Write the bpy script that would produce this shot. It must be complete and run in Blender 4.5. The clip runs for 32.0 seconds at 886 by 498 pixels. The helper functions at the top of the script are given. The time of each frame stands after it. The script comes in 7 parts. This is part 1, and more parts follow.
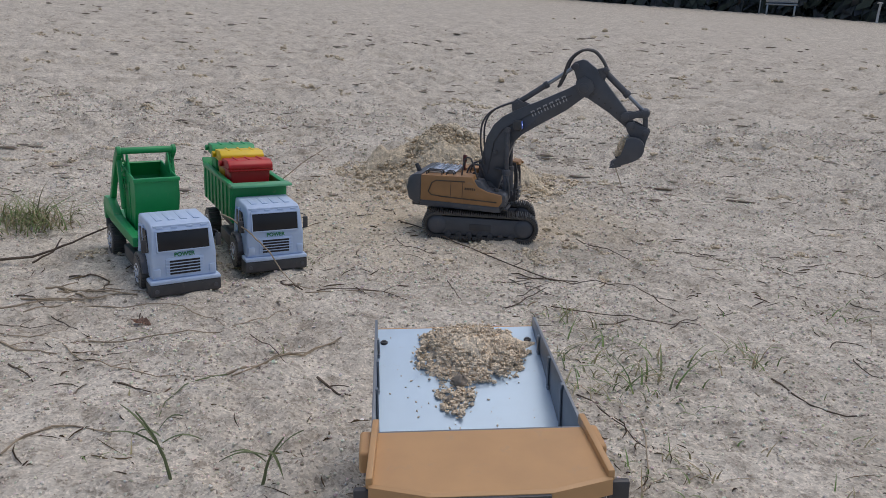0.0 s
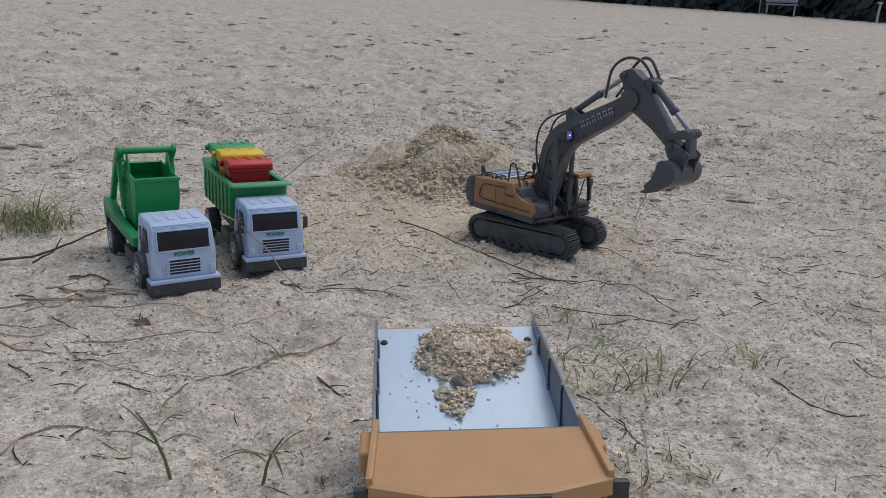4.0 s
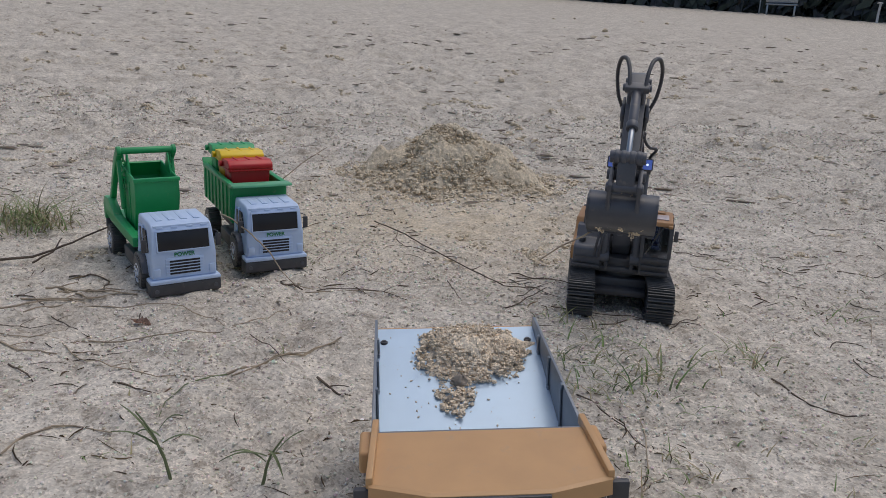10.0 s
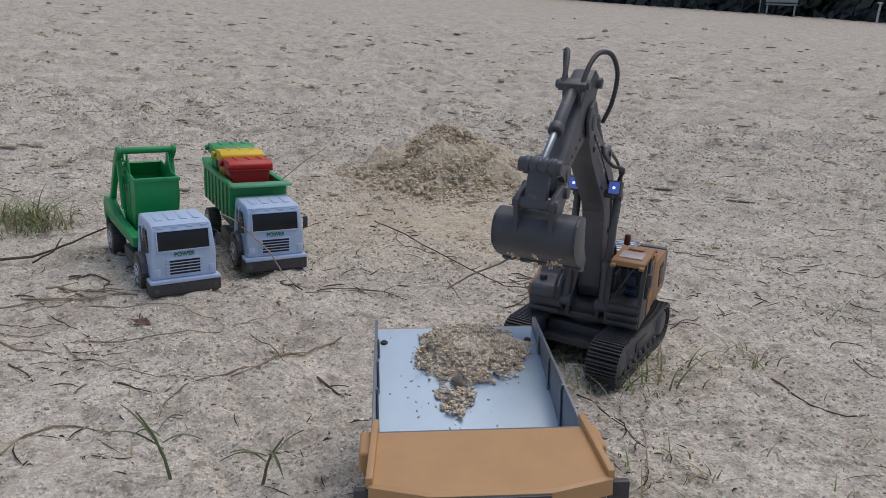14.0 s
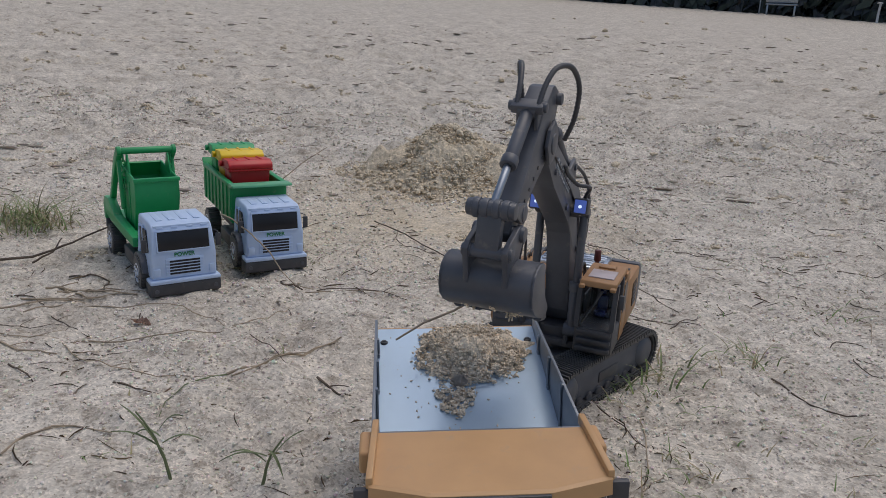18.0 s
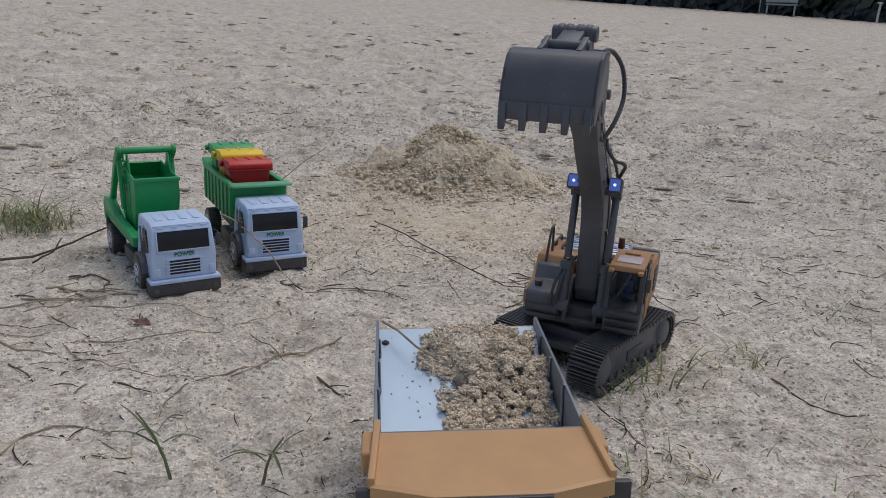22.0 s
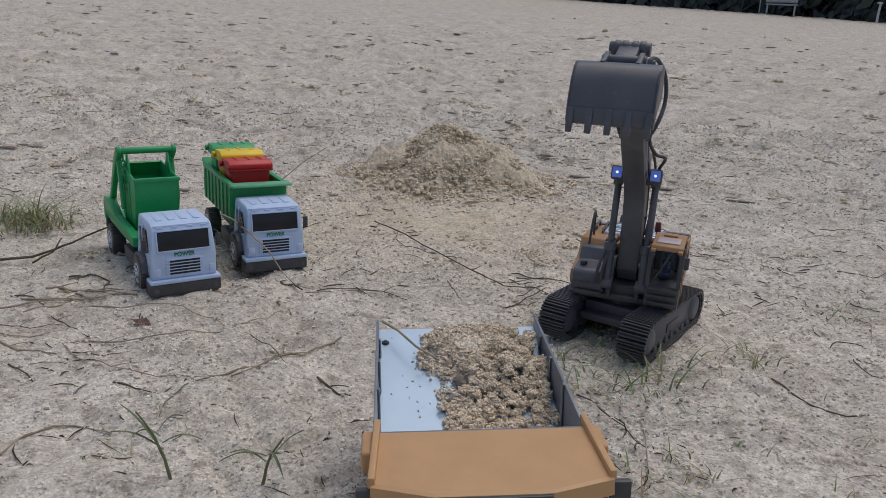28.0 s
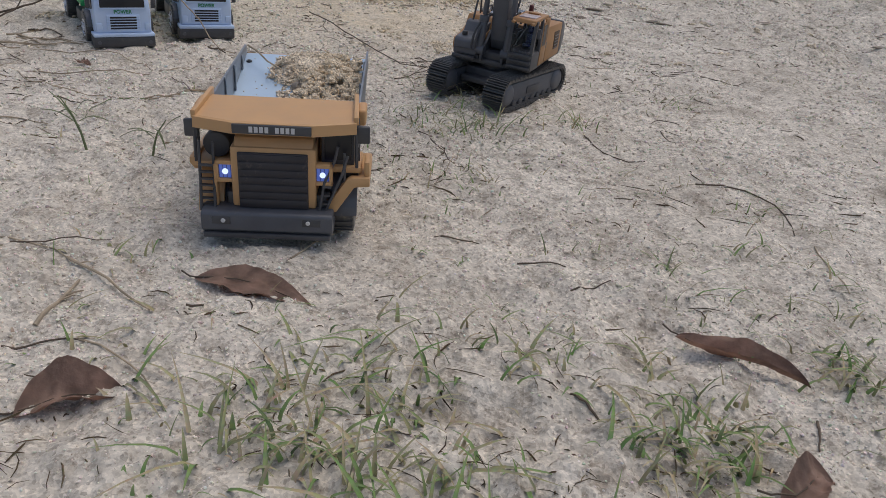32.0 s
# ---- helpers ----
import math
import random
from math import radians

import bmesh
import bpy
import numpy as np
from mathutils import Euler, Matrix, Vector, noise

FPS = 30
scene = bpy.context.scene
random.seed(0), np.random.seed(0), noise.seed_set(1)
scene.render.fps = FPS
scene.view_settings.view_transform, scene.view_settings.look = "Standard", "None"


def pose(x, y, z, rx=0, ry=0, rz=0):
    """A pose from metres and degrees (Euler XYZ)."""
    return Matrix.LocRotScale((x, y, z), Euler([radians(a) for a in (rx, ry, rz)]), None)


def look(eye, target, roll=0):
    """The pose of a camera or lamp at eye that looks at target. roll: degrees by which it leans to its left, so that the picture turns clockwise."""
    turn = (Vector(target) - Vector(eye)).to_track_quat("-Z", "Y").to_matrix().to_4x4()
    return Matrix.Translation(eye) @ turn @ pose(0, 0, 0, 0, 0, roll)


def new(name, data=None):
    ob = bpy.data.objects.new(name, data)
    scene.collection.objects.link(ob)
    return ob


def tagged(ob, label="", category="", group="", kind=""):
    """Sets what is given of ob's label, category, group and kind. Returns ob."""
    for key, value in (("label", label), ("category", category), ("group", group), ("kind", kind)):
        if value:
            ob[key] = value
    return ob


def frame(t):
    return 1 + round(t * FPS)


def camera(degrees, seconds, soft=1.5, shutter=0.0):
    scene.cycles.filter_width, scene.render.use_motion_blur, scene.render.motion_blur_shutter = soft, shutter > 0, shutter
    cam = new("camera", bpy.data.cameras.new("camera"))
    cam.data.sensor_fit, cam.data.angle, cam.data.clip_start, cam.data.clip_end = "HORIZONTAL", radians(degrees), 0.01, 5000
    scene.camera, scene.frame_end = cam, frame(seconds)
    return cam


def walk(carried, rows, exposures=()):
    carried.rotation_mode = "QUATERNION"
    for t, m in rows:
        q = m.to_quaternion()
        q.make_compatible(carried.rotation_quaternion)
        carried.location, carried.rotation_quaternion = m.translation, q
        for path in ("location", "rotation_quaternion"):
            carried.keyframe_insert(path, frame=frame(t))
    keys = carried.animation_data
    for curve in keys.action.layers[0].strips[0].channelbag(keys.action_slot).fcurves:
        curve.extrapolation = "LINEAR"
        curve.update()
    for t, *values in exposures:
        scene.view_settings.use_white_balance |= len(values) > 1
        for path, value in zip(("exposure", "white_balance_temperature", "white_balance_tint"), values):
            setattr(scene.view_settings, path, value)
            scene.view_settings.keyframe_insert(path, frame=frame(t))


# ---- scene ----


# ---- the camera: still for most of the clip, then lifted back and down ----
def gaze(x, y, z, yaw, pitch, roll):
    return Matrix.Translation((x, y, z)) @ pose(0, 0, 0, 0, 0, yaw) @ pose(0, 0, 0, 90 + pitch, 0, 0) @ pose(0, 0, 0, 0, 0, roll)


VIEW = [  # seconds, eye, yaw, pitch, roll
    (0.0, 0.0, 0.0, 0.38, 0.01, -16.27, 2.89),
    (29.7, 0.0, 0.0, 0.38, 0.01, -16.27, 2.89),
    (30, -0.0023, -0.0055, 0.3797, 0.18, -15.37, 3.24),
    (30.3, -0.0006, 0.0016, 0.3797, -0.39, -16.85, 3.09),
    (30.5, 0.033, 0.0162, 0.3983, -3.51, -18.85, 0.57),
    (30.6, 0.0537, 0.0096, 0.411, -5.59, -19.94, -0.7),
    (30.7, 0.0536, -0.0218, 0.4125, -4.35, -19.76, -0.65),
    (30.8, 0.0561, -0.0469, 0.408, -3.29, -19.75, 0.58),
    (31, 0.0799, -0.1105, 0.4015, 0.36, -21.39, 3.88),
    (31.2, 0.1204, -0.1374, 0.3978, -0.28, -26.98, 5.96),
    (31.5, 0.1612, -0.1984, 0.3917, -0.61, -28.54, 6.41),
    (32, 0.1896, -0.2573, 0.3519, -0.86, -27.45, 6.88),
]
JOINTS = [  # seconds, x, y, track heading, swing heading, boom, stick, bucket
    (0, 0.0688, 1.4300, -2.9, -13.5, 50.6, -34.2, -111.7),
    (1, 0.0697, 1.4221, 8.9, 5.1, 52.1, -33.2, -111.5),
    (2, 0.0771, 1.4399, -22.9, -33.7, 49.9, -34.2, -111.2),
    (3, 0.1282, 1.4089, -26.4, -37.5, 48.6, -36.1, -113.3),
    (5.5, 0.2385, 1.2794, -51.6, -62.6, 49.5, -33.9, -111.8),
    (6, 0.2775, 1.2393, -52.9, -61.3, 47.5, -37.0, -115.2),
    (7, 0.3149, 1.1982, -62.1, -69.4, 51.0, -34.5, -114.4),
    (7.5, 0.3188, 1.2083, -86.3, -87.1, 46.9, -37.5, -116.4),
    (8, 0.3108, 1.1990, -102.9, -96.7, 49.0, -35.8, -113.6),
    (9, 0.2978, 1.1824, -106.4, -103.0, 53.0, -31.7, -109.8),
    (10, 0.2591, 1.0800, -99.2, -104.2, 51.9, -33.0, -110.7),
    (11, 0.2563, 1.0188, -111.1, -109.4, 47.4, -36.9, -114.6),
    (12, 0.2390, 1.0087, -117.7, -116.1, 50.4, -34.2, -112.8),
    (13, 0.2122, 0.9395, -119.5, -113.8, 53.8, -30.9, -109.4),
    (14, 0.1859, 0.8879, -120.5, -113.6, 55.4, -29.7, -108.1),
    (16.5, 0.1380, 0.8125, -122.5, -113.6, 51.4, -33.8, -111.6),
    (17, 0.1345, 0.8105, -132.8, -119.2, 50.9, -33.6, -110.9),
    (17.5, 0.1376, 0.8095, -132.8, -109.7, 51.5, -34.0, -112.2),
    (18, 0.1365, 0.8096, -130.8, -111.5, 51.5, -33.6, -111.6),
    (18.5, 0.1367, 0.8098, -130.8, -111.7, 51.9, -33.1, -111.1),
    (18.8, 0.1367, 0.8102, -130.9, -111.5, 58.5, -17.0, -91.0),
    (19, 0.1367, 0.8102, -130.9, -111.5, 59.5, -15.0, -89.0),
    (19.4, 0.1367, 0.8102, -130.9, -111.5, 59.5, -15.0, -89.0),
    (20, 0.1362, 0.8086, -130.7, -111.9, 60.9, 0.1, -54.5),
    (21, 0.1364, 0.8099, -131.0, -111.8, 60.7, 12.1, -33.3),
    (21.5, 0.1484, 0.8306, -133.8, -112.1, 62.0, 12.4, -31.7),
    (22, 0.1768, 0.8681, -127.7, -110.6, 61.5, 17.3, -29.8),
    (23, 0.2180, 0.9270, -126.7, -109.6, 60.8, 19.6, -25.2),
    (24, 0.2313, 0.9396, -126.4, -109.6, 59.8, 15.6, -26.7),
    (25, 0.2313, 0.9396, -126.4, -109.6, 59.8, 15.6, -26.7),
    (28, 0.2444, 0.9583, -125.4, -110.2, 57.7, 15.1, -26.7),
    (29, 0.2616, 0.9925, -122.5, -110.7, 56.4, 11.3, -30.3),
    (30, 0.2651, 0.9993, -122.7, -110.8, 56.6, 8.6, -27.3),
]
cam = camera(60.0, 32.0, soft=0.7)
walk(cam, [(v[0], gaze(*v[1:])) for v in VIEW], [(0.0, 0.0, 6500, 10), (18.0, 0.0, 6520, 10), (20.0, 0.02, 6540, 10), (30.0, 0.0, 6530, 10), (31.0, 0.05, 6560, 10), (31.5, 0.12, 6620, 10), (32.0, 0.15, 6660, 10)])

# ---- overcast daylight ----
world = bpy.data.worlds.new("world")
scene.world = world
world.use_nodes = True
wn = world.node_tree
sky = wn.nodes.new("ShaderNodeTexSky")
sky.sky_type = "NISHITA"
sky.sun_disc = False
sky.sun_elevation = radians(70)
sky.sun_rotation = radians(50)
sky.air_density = 1.0
sky.dust_density = 3.0
wn.links.new(sky.outputs[0], wn.nodes["Background"].inputs[0])
wn.nodes["Background"].inputs[1].default_value = 0.105
sun = new("sun", bpy.data.lights.new("sun", "SUN"))
sun.data.energy = 0.75
sun.data.angle = radians(60)
sun.data.color = (1.0, 0.96, 0.9)
sun.matrix_world = look((0, 0, 0), (-math.sin(radians(50)) * math.cos(radians(70)), -math.cos(radians(50)) * math.cos(radians(70)), -math.sin(radians(70))))
scene.view_settings.exposure = 0.0


# ---- mesh helpers ----
def weld(bm, tmp, m=None):
    me = bpy.data.meshes.new("t")
    if m is not None:
        bmesh.ops.transform(tmp, matrix=m, verts=tmp.verts)
    tmp.to_mesh(me)
    tmp.free()
    bm.from_mesh(me)
    bpy.data.meshes.remove(me)
    return bm


def add_box(bm, x0, x1, y0, y1, z0, z1, bev=0.0, seg=2, m=None):
    tmp = bmesh.new()
    bmesh.ops.create_cube(tmp, size=1.0)
    for v in tmp.verts:
        v.co = Vector(((x0 + x1) / 2 + v.co.x * (x1 - x0), (y0 + y1) / 2 + v.co.y * (y1 - y0), (z0 + z1) / 2 + v.co.z * (z1 - z0)))
    if bev:
        bmesh.ops.bevel(tmp, geom=tmp.edges[:], offset=bev, segments=seg, affect="EDGES", profile=0.5)
    return weld(bm, tmp, m)


def add_prism(bm, pts, y0, y1, bev=0.0, m=None, seg=2):
    """A polygon in x and z, drawn out from y0 to y1."""
    tmp = bmesh.new()
    a = [tmp.verts.new((x, y0, z)) for x, z in pts]
    b = [tmp.verts.new((x, y1, z)) for x, z in pts]
    n = len(pts)
    tmp.faces.new(a)
    tmp.faces.new(b[::-1])
    for i in range(n):
        tmp.faces.new((a[(i + 1) % n], a[i], b[i], b[(i + 1) % n]))
    bmesh.ops.recalc_face_normals(tmp, faces=tmp.faces)
    if bev:
        bmesh.ops.bevel(tmp, geom=tmp.edges[:], offset=bev, segments=seg, affect="EDGES", profile=0.5)
    return weld(bm, tmp, m)


def add_cyl(bm, p0, p1, r0, r1=None, seg=16, bev=0.0):
    p0, p1 = Vector(p0), Vector(p1)
    d = p1 - p0
    tmp = bmesh.new()
    bmesh.ops.create_cone(tmp, cap_ends=True, segments=seg, radius1=r0, radius2=r0 if r1 is None else r1, depth=d.length)
    if bev:
        rim = [e for e in tmp.edges if abs(e.verts[0].co.z - e.verts[1].co.z) < 1e-9]
        bmesh.ops.bevel(tmp, geom=rim, offset=bev, segments=2, affect="EDGES", profile=0.5)
    m = Matrix.Translation((p0 + p1) / 2) @ d.to_track_quat("Z", "Y").to_matrix().to_4x4()
    return weld(bm, tmp, m)


def add_tube(bm, pts, r, seg=6, taper=1.0):
    pts = [Vector(p) for p in pts]
    n = len(pts)
    side = None
    rings = []
    for i, p in enumerate(pts):
        d = (pts[min(i + 1, n - 1)] - pts[max(i - 1, 0)]).normalized()
        if side is None:
            side = d.orthogonal().normalized()
        side = (side - d * side.dot(d)).normalized()
        up = d.cross(side)
        rr = r * (1 + (taper - 1) * i / (n - 1))
        rings.append([bm.verts.new(p + rr * (math.cos(2 * math.pi * k / seg) * side + math.sin(2 * math.pi * k / seg) * up)) for k in range(seg)])
    for a, b in zip(rings, rings[1:]):
        for k in range(seg):
            bm.faces.new((a[k], a[(k + 1) % seg], b[(k + 1) % seg], b[k]))
    bm.faces.new(rings[0][::-1])
    bm.faces.new(rings[-1])
    return bm


def add_lathe(bm, prof, seg=20, m=None):
    """A profile of (radius, y) turned round the y axis."""
    tmp = bmesh.new()
    rings = [[tmp.verts.new((r * math.cos(2 * math.pi * k / seg), y, r * math.sin(2 * math.pi * k / seg))) for k in range(seg)] for r, y in prof]
    for a, b in zip(rings, rings[1:]):
        for k in range(seg):
            tmp.faces.new((a[k], a[(k + 1) % seg], b[(k + 1) % seg], b[k]))
    tmp.faces.new(rings[0])
    tmp.faces.new(rings[-1])
    bmesh.ops.recalc_face_normals(tmp, faces=tmp.faces)
    return weld(bm, tmp, m)


def arc(cx, cz, r, a0, a1, n):
    return [(cx + r * math.cos(radians(a0 + (a1 - a0) * i / n)), cz + r * math.sin(radians(a0 + (a1 - a0) * i / n))) for i in range(n + 1)]


def finish(bm, name, material, smooth=35):
    me = bpy.data.meshes.new(name)
    bm.to_mesh(me)
    bm.free()
    me.materials.append(material)
    me.polygons.foreach_set("use_smooth", [True] * len(me.polygons))
    me.set_sharp_from_angle(angle=radians(smooth))
    return me


def part(name, bm, material, parent, label="", smooth=35):
    ob = new(name, finish(bm, name, material, smooth))
    ob.parent = parent
    return tagged(ob, label)


def thing(name, label, category, m, group=""):
    ob = new(name)
    ob.empty_display_size = 0.02
    ob.matrix_world = m
    return tagged(ob, label, category, group)


def lettering(name, text, size, material, parent, m, depth=0.0004):
    cu = bpy.data.curves.new(name, "FONT")
    cu.body, cu.size, cu.extrude, cu.align_x, cu.align_y = text, size, depth, "CENTER", "CENTER"
    cu.offset = size * 0.02
    ob = bpy.data.objects.new(name, cu)
    scene.collection.objects.link(ob)
    bpy.context.view_layer.update()
    me = bpy.data.meshes.new_from_object(ob.evaluated_get(bpy.context.evaluated_depsgraph_get()))
    bpy.data.objects.remove(ob)
    me.materials.clear()
    me.materials.append(material)
    ob = new(name, me)
    ob.parent = parent
    ob.matrix_local = m
    return ob


# ---- materials ----
def mat(name, base, rough=0.5, metal=0.0, var=0.12, scale=40.0, bump=0.0, bscale=500.0, dust=0.0, spec=0.5, dscale=60.0):
    m = bpy.data.materials.new(name)
    m.use_nodes = True
    nt = m.node_tree
    n, l = nt.nodes, nt.links
    bsdf = n["Principled BSDF"]
    tc = n.new("ShaderNodeTexCoord")
    a = n.new("ShaderNodeTexNoise")
    a.inputs["Scale"].default_value, a.inputs["Detail"].default_value = scale, 6
    l.new(tc.outputs["Object"], a.inputs["Vector"])
    r = n.new("ShaderNodeValToRGB")
    r.color_ramp.elements[0].position, r.color_ramp.elements[1].position = 0.3, 0.7
    r.color_ramp.elements[0].color = (*[c * (1 - var) for c in base], 1)
    r.color_ramp.elements[1].color = (*[min(1, c * (1 + var)) for c in base], 1)
    l.new(a.outputs["Fac"], r.inputs["Fac"])
    out = r.outputs["Color"]
    rr = n.new("ShaderNodeMapRange")
    rr.inputs["To Min"].default_value, rr.inputs["To Max"].default_value = max(0.02, rough - 0.1), min(1, rough + 0.12)
    l.new(a.outputs["Fac"], rr.inputs["Value"])
    rout = rr.outputs["Result"]
    if dust:
        d = n.new("ShaderNodeTexNoise")
        d.inputs["Scale"].default_value, d.inputs["Detail"].default_value, d.inputs["Roughness"].default_value = dscale, 9, 0.7
        l.new(tc.outputs["Object"], d.inputs["Vector"])
        dr = n.new("ShaderNodeMapRange")
        dr.inputs["From Min"].default_value, dr.inputs["From Max"].default_value = 0.62 - 0.2 * dust, 0.85 - 0.2 * dust
        dr.inputs["To Max"].default_value = min(1.0, 0.5 + dust * 0.5)
        l.new(d.outputs["Fac"], dr.inputs["Value"])
        mx = n.new("ShaderNodeMixRGB")
        mx.inputs["Color2"].default_value = (0.36, 0.30, 0.23, 1)
        l.new(dr.outputs["Result"], mx.inputs["Fac"])
        l.new(out, mx.inputs["Color1"])
        out = mx.outputs["Color"]
        mr = n.new("ShaderNodeMath")
        mr.operation = "MAXIMUM"
        mm = n.new("ShaderNodeMath")
        mm.operation = "MULTIPLY"
        mm.inputs[1].default_value = 0.85
        l.new(dr.outputs["Result"], mm.inputs[0])
        l.new(mm.outputs[0], mr.inputs[0])
        l.new(rout, mr.inputs[1])
        rout = mr.outputs[0]
    l.new(out, bsdf.inputs["Base Color"])
    l.new(rout, bsdf.inputs["Roughness"])
    bsdf.inputs["Metallic"].default_value = metal
    bsdf.inputs["Specular IOR Level"].default_value = spec
    if bump:
        b = n.new("ShaderNodeTexNoise")
        b.inputs["Scale"].default_value, b.inputs["Detail"].default_value = bscale, 4
        l.new(tc.outputs["Object"], b.inputs["Vector"])
        bp = n.new("ShaderNodeBump")
        bp.inputs["Strength"].default_value, bp.inputs["Distance"].default_value = bump, 0.001
        l.new(b.outputs["Fac"], bp.inputs["Height"])
        l.new(bp.outputs["Normal"], bsdf.inputs["Normal"])
    return m


def glow(name, colour, strength):
    m = bpy.data.materials.new(name)
    m.use_nodes = True
    b = m.node_tree.nodes["Principled BSDF"]
    b.inputs["Base Color"].default_value = (*[c * 0.3 for c in colour], 1)
    b.inputs["Emission Color"].default_value = (*colour, 1)
    b.inputs["Emission Strength"].default_value = strength
    b.inputs["Roughness"].default_value = 0.15
    return m


def glass(name, colour, rough=0.03):
    m = bpy.data.materials.new(name)
    m.use_nodes = True
    b = m.node_tree.nodes["Principled BSDF"]
    b.inputs["Base Color"].default_value = (*colour, 1)
    b.inputs["Roughness"].default_value = rough
    b.inputs["Transmission Weight"].default_value = 1.0
    b.inputs["IOR"].default_value = 1.2
    return m


def grainy(name, dark, mid, pale, stain_shade, rough=0.95, grain=1.0, dug=None, contrast=0.75, relief=0.4):
    """Dry sand: broad stains that also stand in for pit shade, finger-wide patches and single grains, with fine relief.
    """
    m = bpy.data.materials.new(name)
    m.use_nodes = True
    nt = m.node_tree
    n, l = nt.nodes, nt.links
    bsdf = n["Principled BSDF"]
    tc = n.new("ShaderNodeTexCoord")

    def noise_at(scale, detail, rgh=0.6):
        a = n.new("ShaderNodeTexNoise")
        a.inputs["Scale"].default_value, a.inputs["Detail"].default_value, a.inputs["Roughness"].default_value = scale, detail, rgh
        l.new(tc.outputs["Object"], a.inputs["Vector"])
        return a

    patch = noise_at(5.0, 6, 0.65)
    ramp = n.new("ShaderNodeValToRGB")
    e = ramp.color_ramp.elements
    e[0].position, e[1].position = 0.30, 0.70
    e[0].color, e[1].color = (*mid, 1), (*pale, 1)
    l.new(patch.outputs["Fac"], ramp.inputs["Fac"])
    under = ramp.outputs["Color"]
    # dark blotches: stains, plus the shade of small pits put into the colour
    for scale, lo, hi, most in ((9.0, 0.50, 0.66, 0.40), (26.0, 0.52, 0.64, 0.52), (75.0, 0.54, 0.64, 0.60)):
        stains = noise_at(scale, 7, 0.72)
        sr = n.new("ShaderNodeMapRange")
        sr.inputs["From Min"].default_value, sr.inputs["From Max"].default_value, sr.inputs["To Max"].default_value = lo, hi, most
        l.new(stains.outputs["Fac"], sr.inputs["Value"])
        m1 = n.new("ShaderNodeMixRGB")
        m1.inputs["Color2"].default_value = (*stain_shade, 1)
        l.new(sr.outputs["Result"], m1.inputs["Fac"])
        l.new(under, m1.inputs["Color1"])
        under = m1.outputs["Color"]
    if dug:
        # freshly turned, browner sand in front of the heap
        dist = n.new("ShaderNodeVectorMath")
        dist.operation = "DISTANCE"
        dist.inputs[1].default_value = (0.0, 1.58, 0.0)
        l.new(tc.outputs["Object"], dist.inputs[0])
        fade = n.new("ShaderNodeMapRange")
        fade.inputs["From Min"].default_value, fade.inputs["From Max"].default_value, fade.inputs["To Min"].default_value, fade.inputs["To Max"].default_value = 0.12, 0.62, 1.1, -0.35
        l.new(dist.outputs["Value"], fade.inputs["Value"])
        ragged = noise_at(11.0, 6, 0.65)
        both = n.new("ShaderNodeMath")
        both.operation = "MULTIPLY"
        both.use_clamp = True
        l.new(fade.outputs["Result"], both.inputs[0])
        l.new(ragged.outputs["Fac"], both.inputs[1])
        warm = n.new("ShaderNodeMixRGB")
        warm.inputs["Color2"].default_value = (*dug, 1)
        l.new(both.outputs[0], warm.inputs["Fac"])
        l.new(under, warm.inputs["Color1"])
        under = warm.outputs["Color"]
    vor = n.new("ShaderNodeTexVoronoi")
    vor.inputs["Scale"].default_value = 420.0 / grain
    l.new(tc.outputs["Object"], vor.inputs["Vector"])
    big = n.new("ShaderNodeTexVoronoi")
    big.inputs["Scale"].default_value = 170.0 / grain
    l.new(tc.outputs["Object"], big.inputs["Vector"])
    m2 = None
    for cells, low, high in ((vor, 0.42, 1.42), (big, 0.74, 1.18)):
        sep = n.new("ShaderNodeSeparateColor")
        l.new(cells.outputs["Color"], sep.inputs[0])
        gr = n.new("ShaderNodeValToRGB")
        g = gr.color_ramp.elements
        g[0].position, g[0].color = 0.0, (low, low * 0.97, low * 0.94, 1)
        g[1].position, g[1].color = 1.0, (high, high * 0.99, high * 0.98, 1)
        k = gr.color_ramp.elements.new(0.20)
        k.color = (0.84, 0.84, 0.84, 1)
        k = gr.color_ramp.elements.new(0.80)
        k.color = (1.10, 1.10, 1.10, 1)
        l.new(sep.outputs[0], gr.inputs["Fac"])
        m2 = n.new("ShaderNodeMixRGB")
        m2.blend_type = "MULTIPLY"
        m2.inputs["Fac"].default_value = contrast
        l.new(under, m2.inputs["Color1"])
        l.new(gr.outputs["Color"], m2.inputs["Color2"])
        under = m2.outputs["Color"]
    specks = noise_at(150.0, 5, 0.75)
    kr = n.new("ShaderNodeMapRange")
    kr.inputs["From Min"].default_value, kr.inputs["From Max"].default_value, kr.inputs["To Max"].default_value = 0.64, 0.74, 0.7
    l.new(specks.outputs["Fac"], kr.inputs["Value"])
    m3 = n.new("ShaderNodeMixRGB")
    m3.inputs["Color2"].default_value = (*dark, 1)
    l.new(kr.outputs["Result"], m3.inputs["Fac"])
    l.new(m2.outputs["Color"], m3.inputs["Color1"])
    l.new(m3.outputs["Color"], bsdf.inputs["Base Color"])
    bsdf.inputs["Roughness"].default_value = rough
    bsdf.inputs["Specular IOR Level"].default_value = 0.25
    rel = noise_at(190.0, 5, 0.6)
    b1 = n.new("ShaderNodeBump")
    b1.inputs["Strength"].default_value, b1.inputs["Distance"].default_value = 0.8, 0.0026 * relief
    l.new(rel.outputs["Fac"], b1.inputs["Height"])
    b2 = n.new("ShaderNodeBump")
    b2.inputs["Strength"].default_value, b2.inputs["Distance"].default_value = 0.55, 0.0009 * relief
    l.new(vor.outputs["Distance"], b2.inputs["Height"])
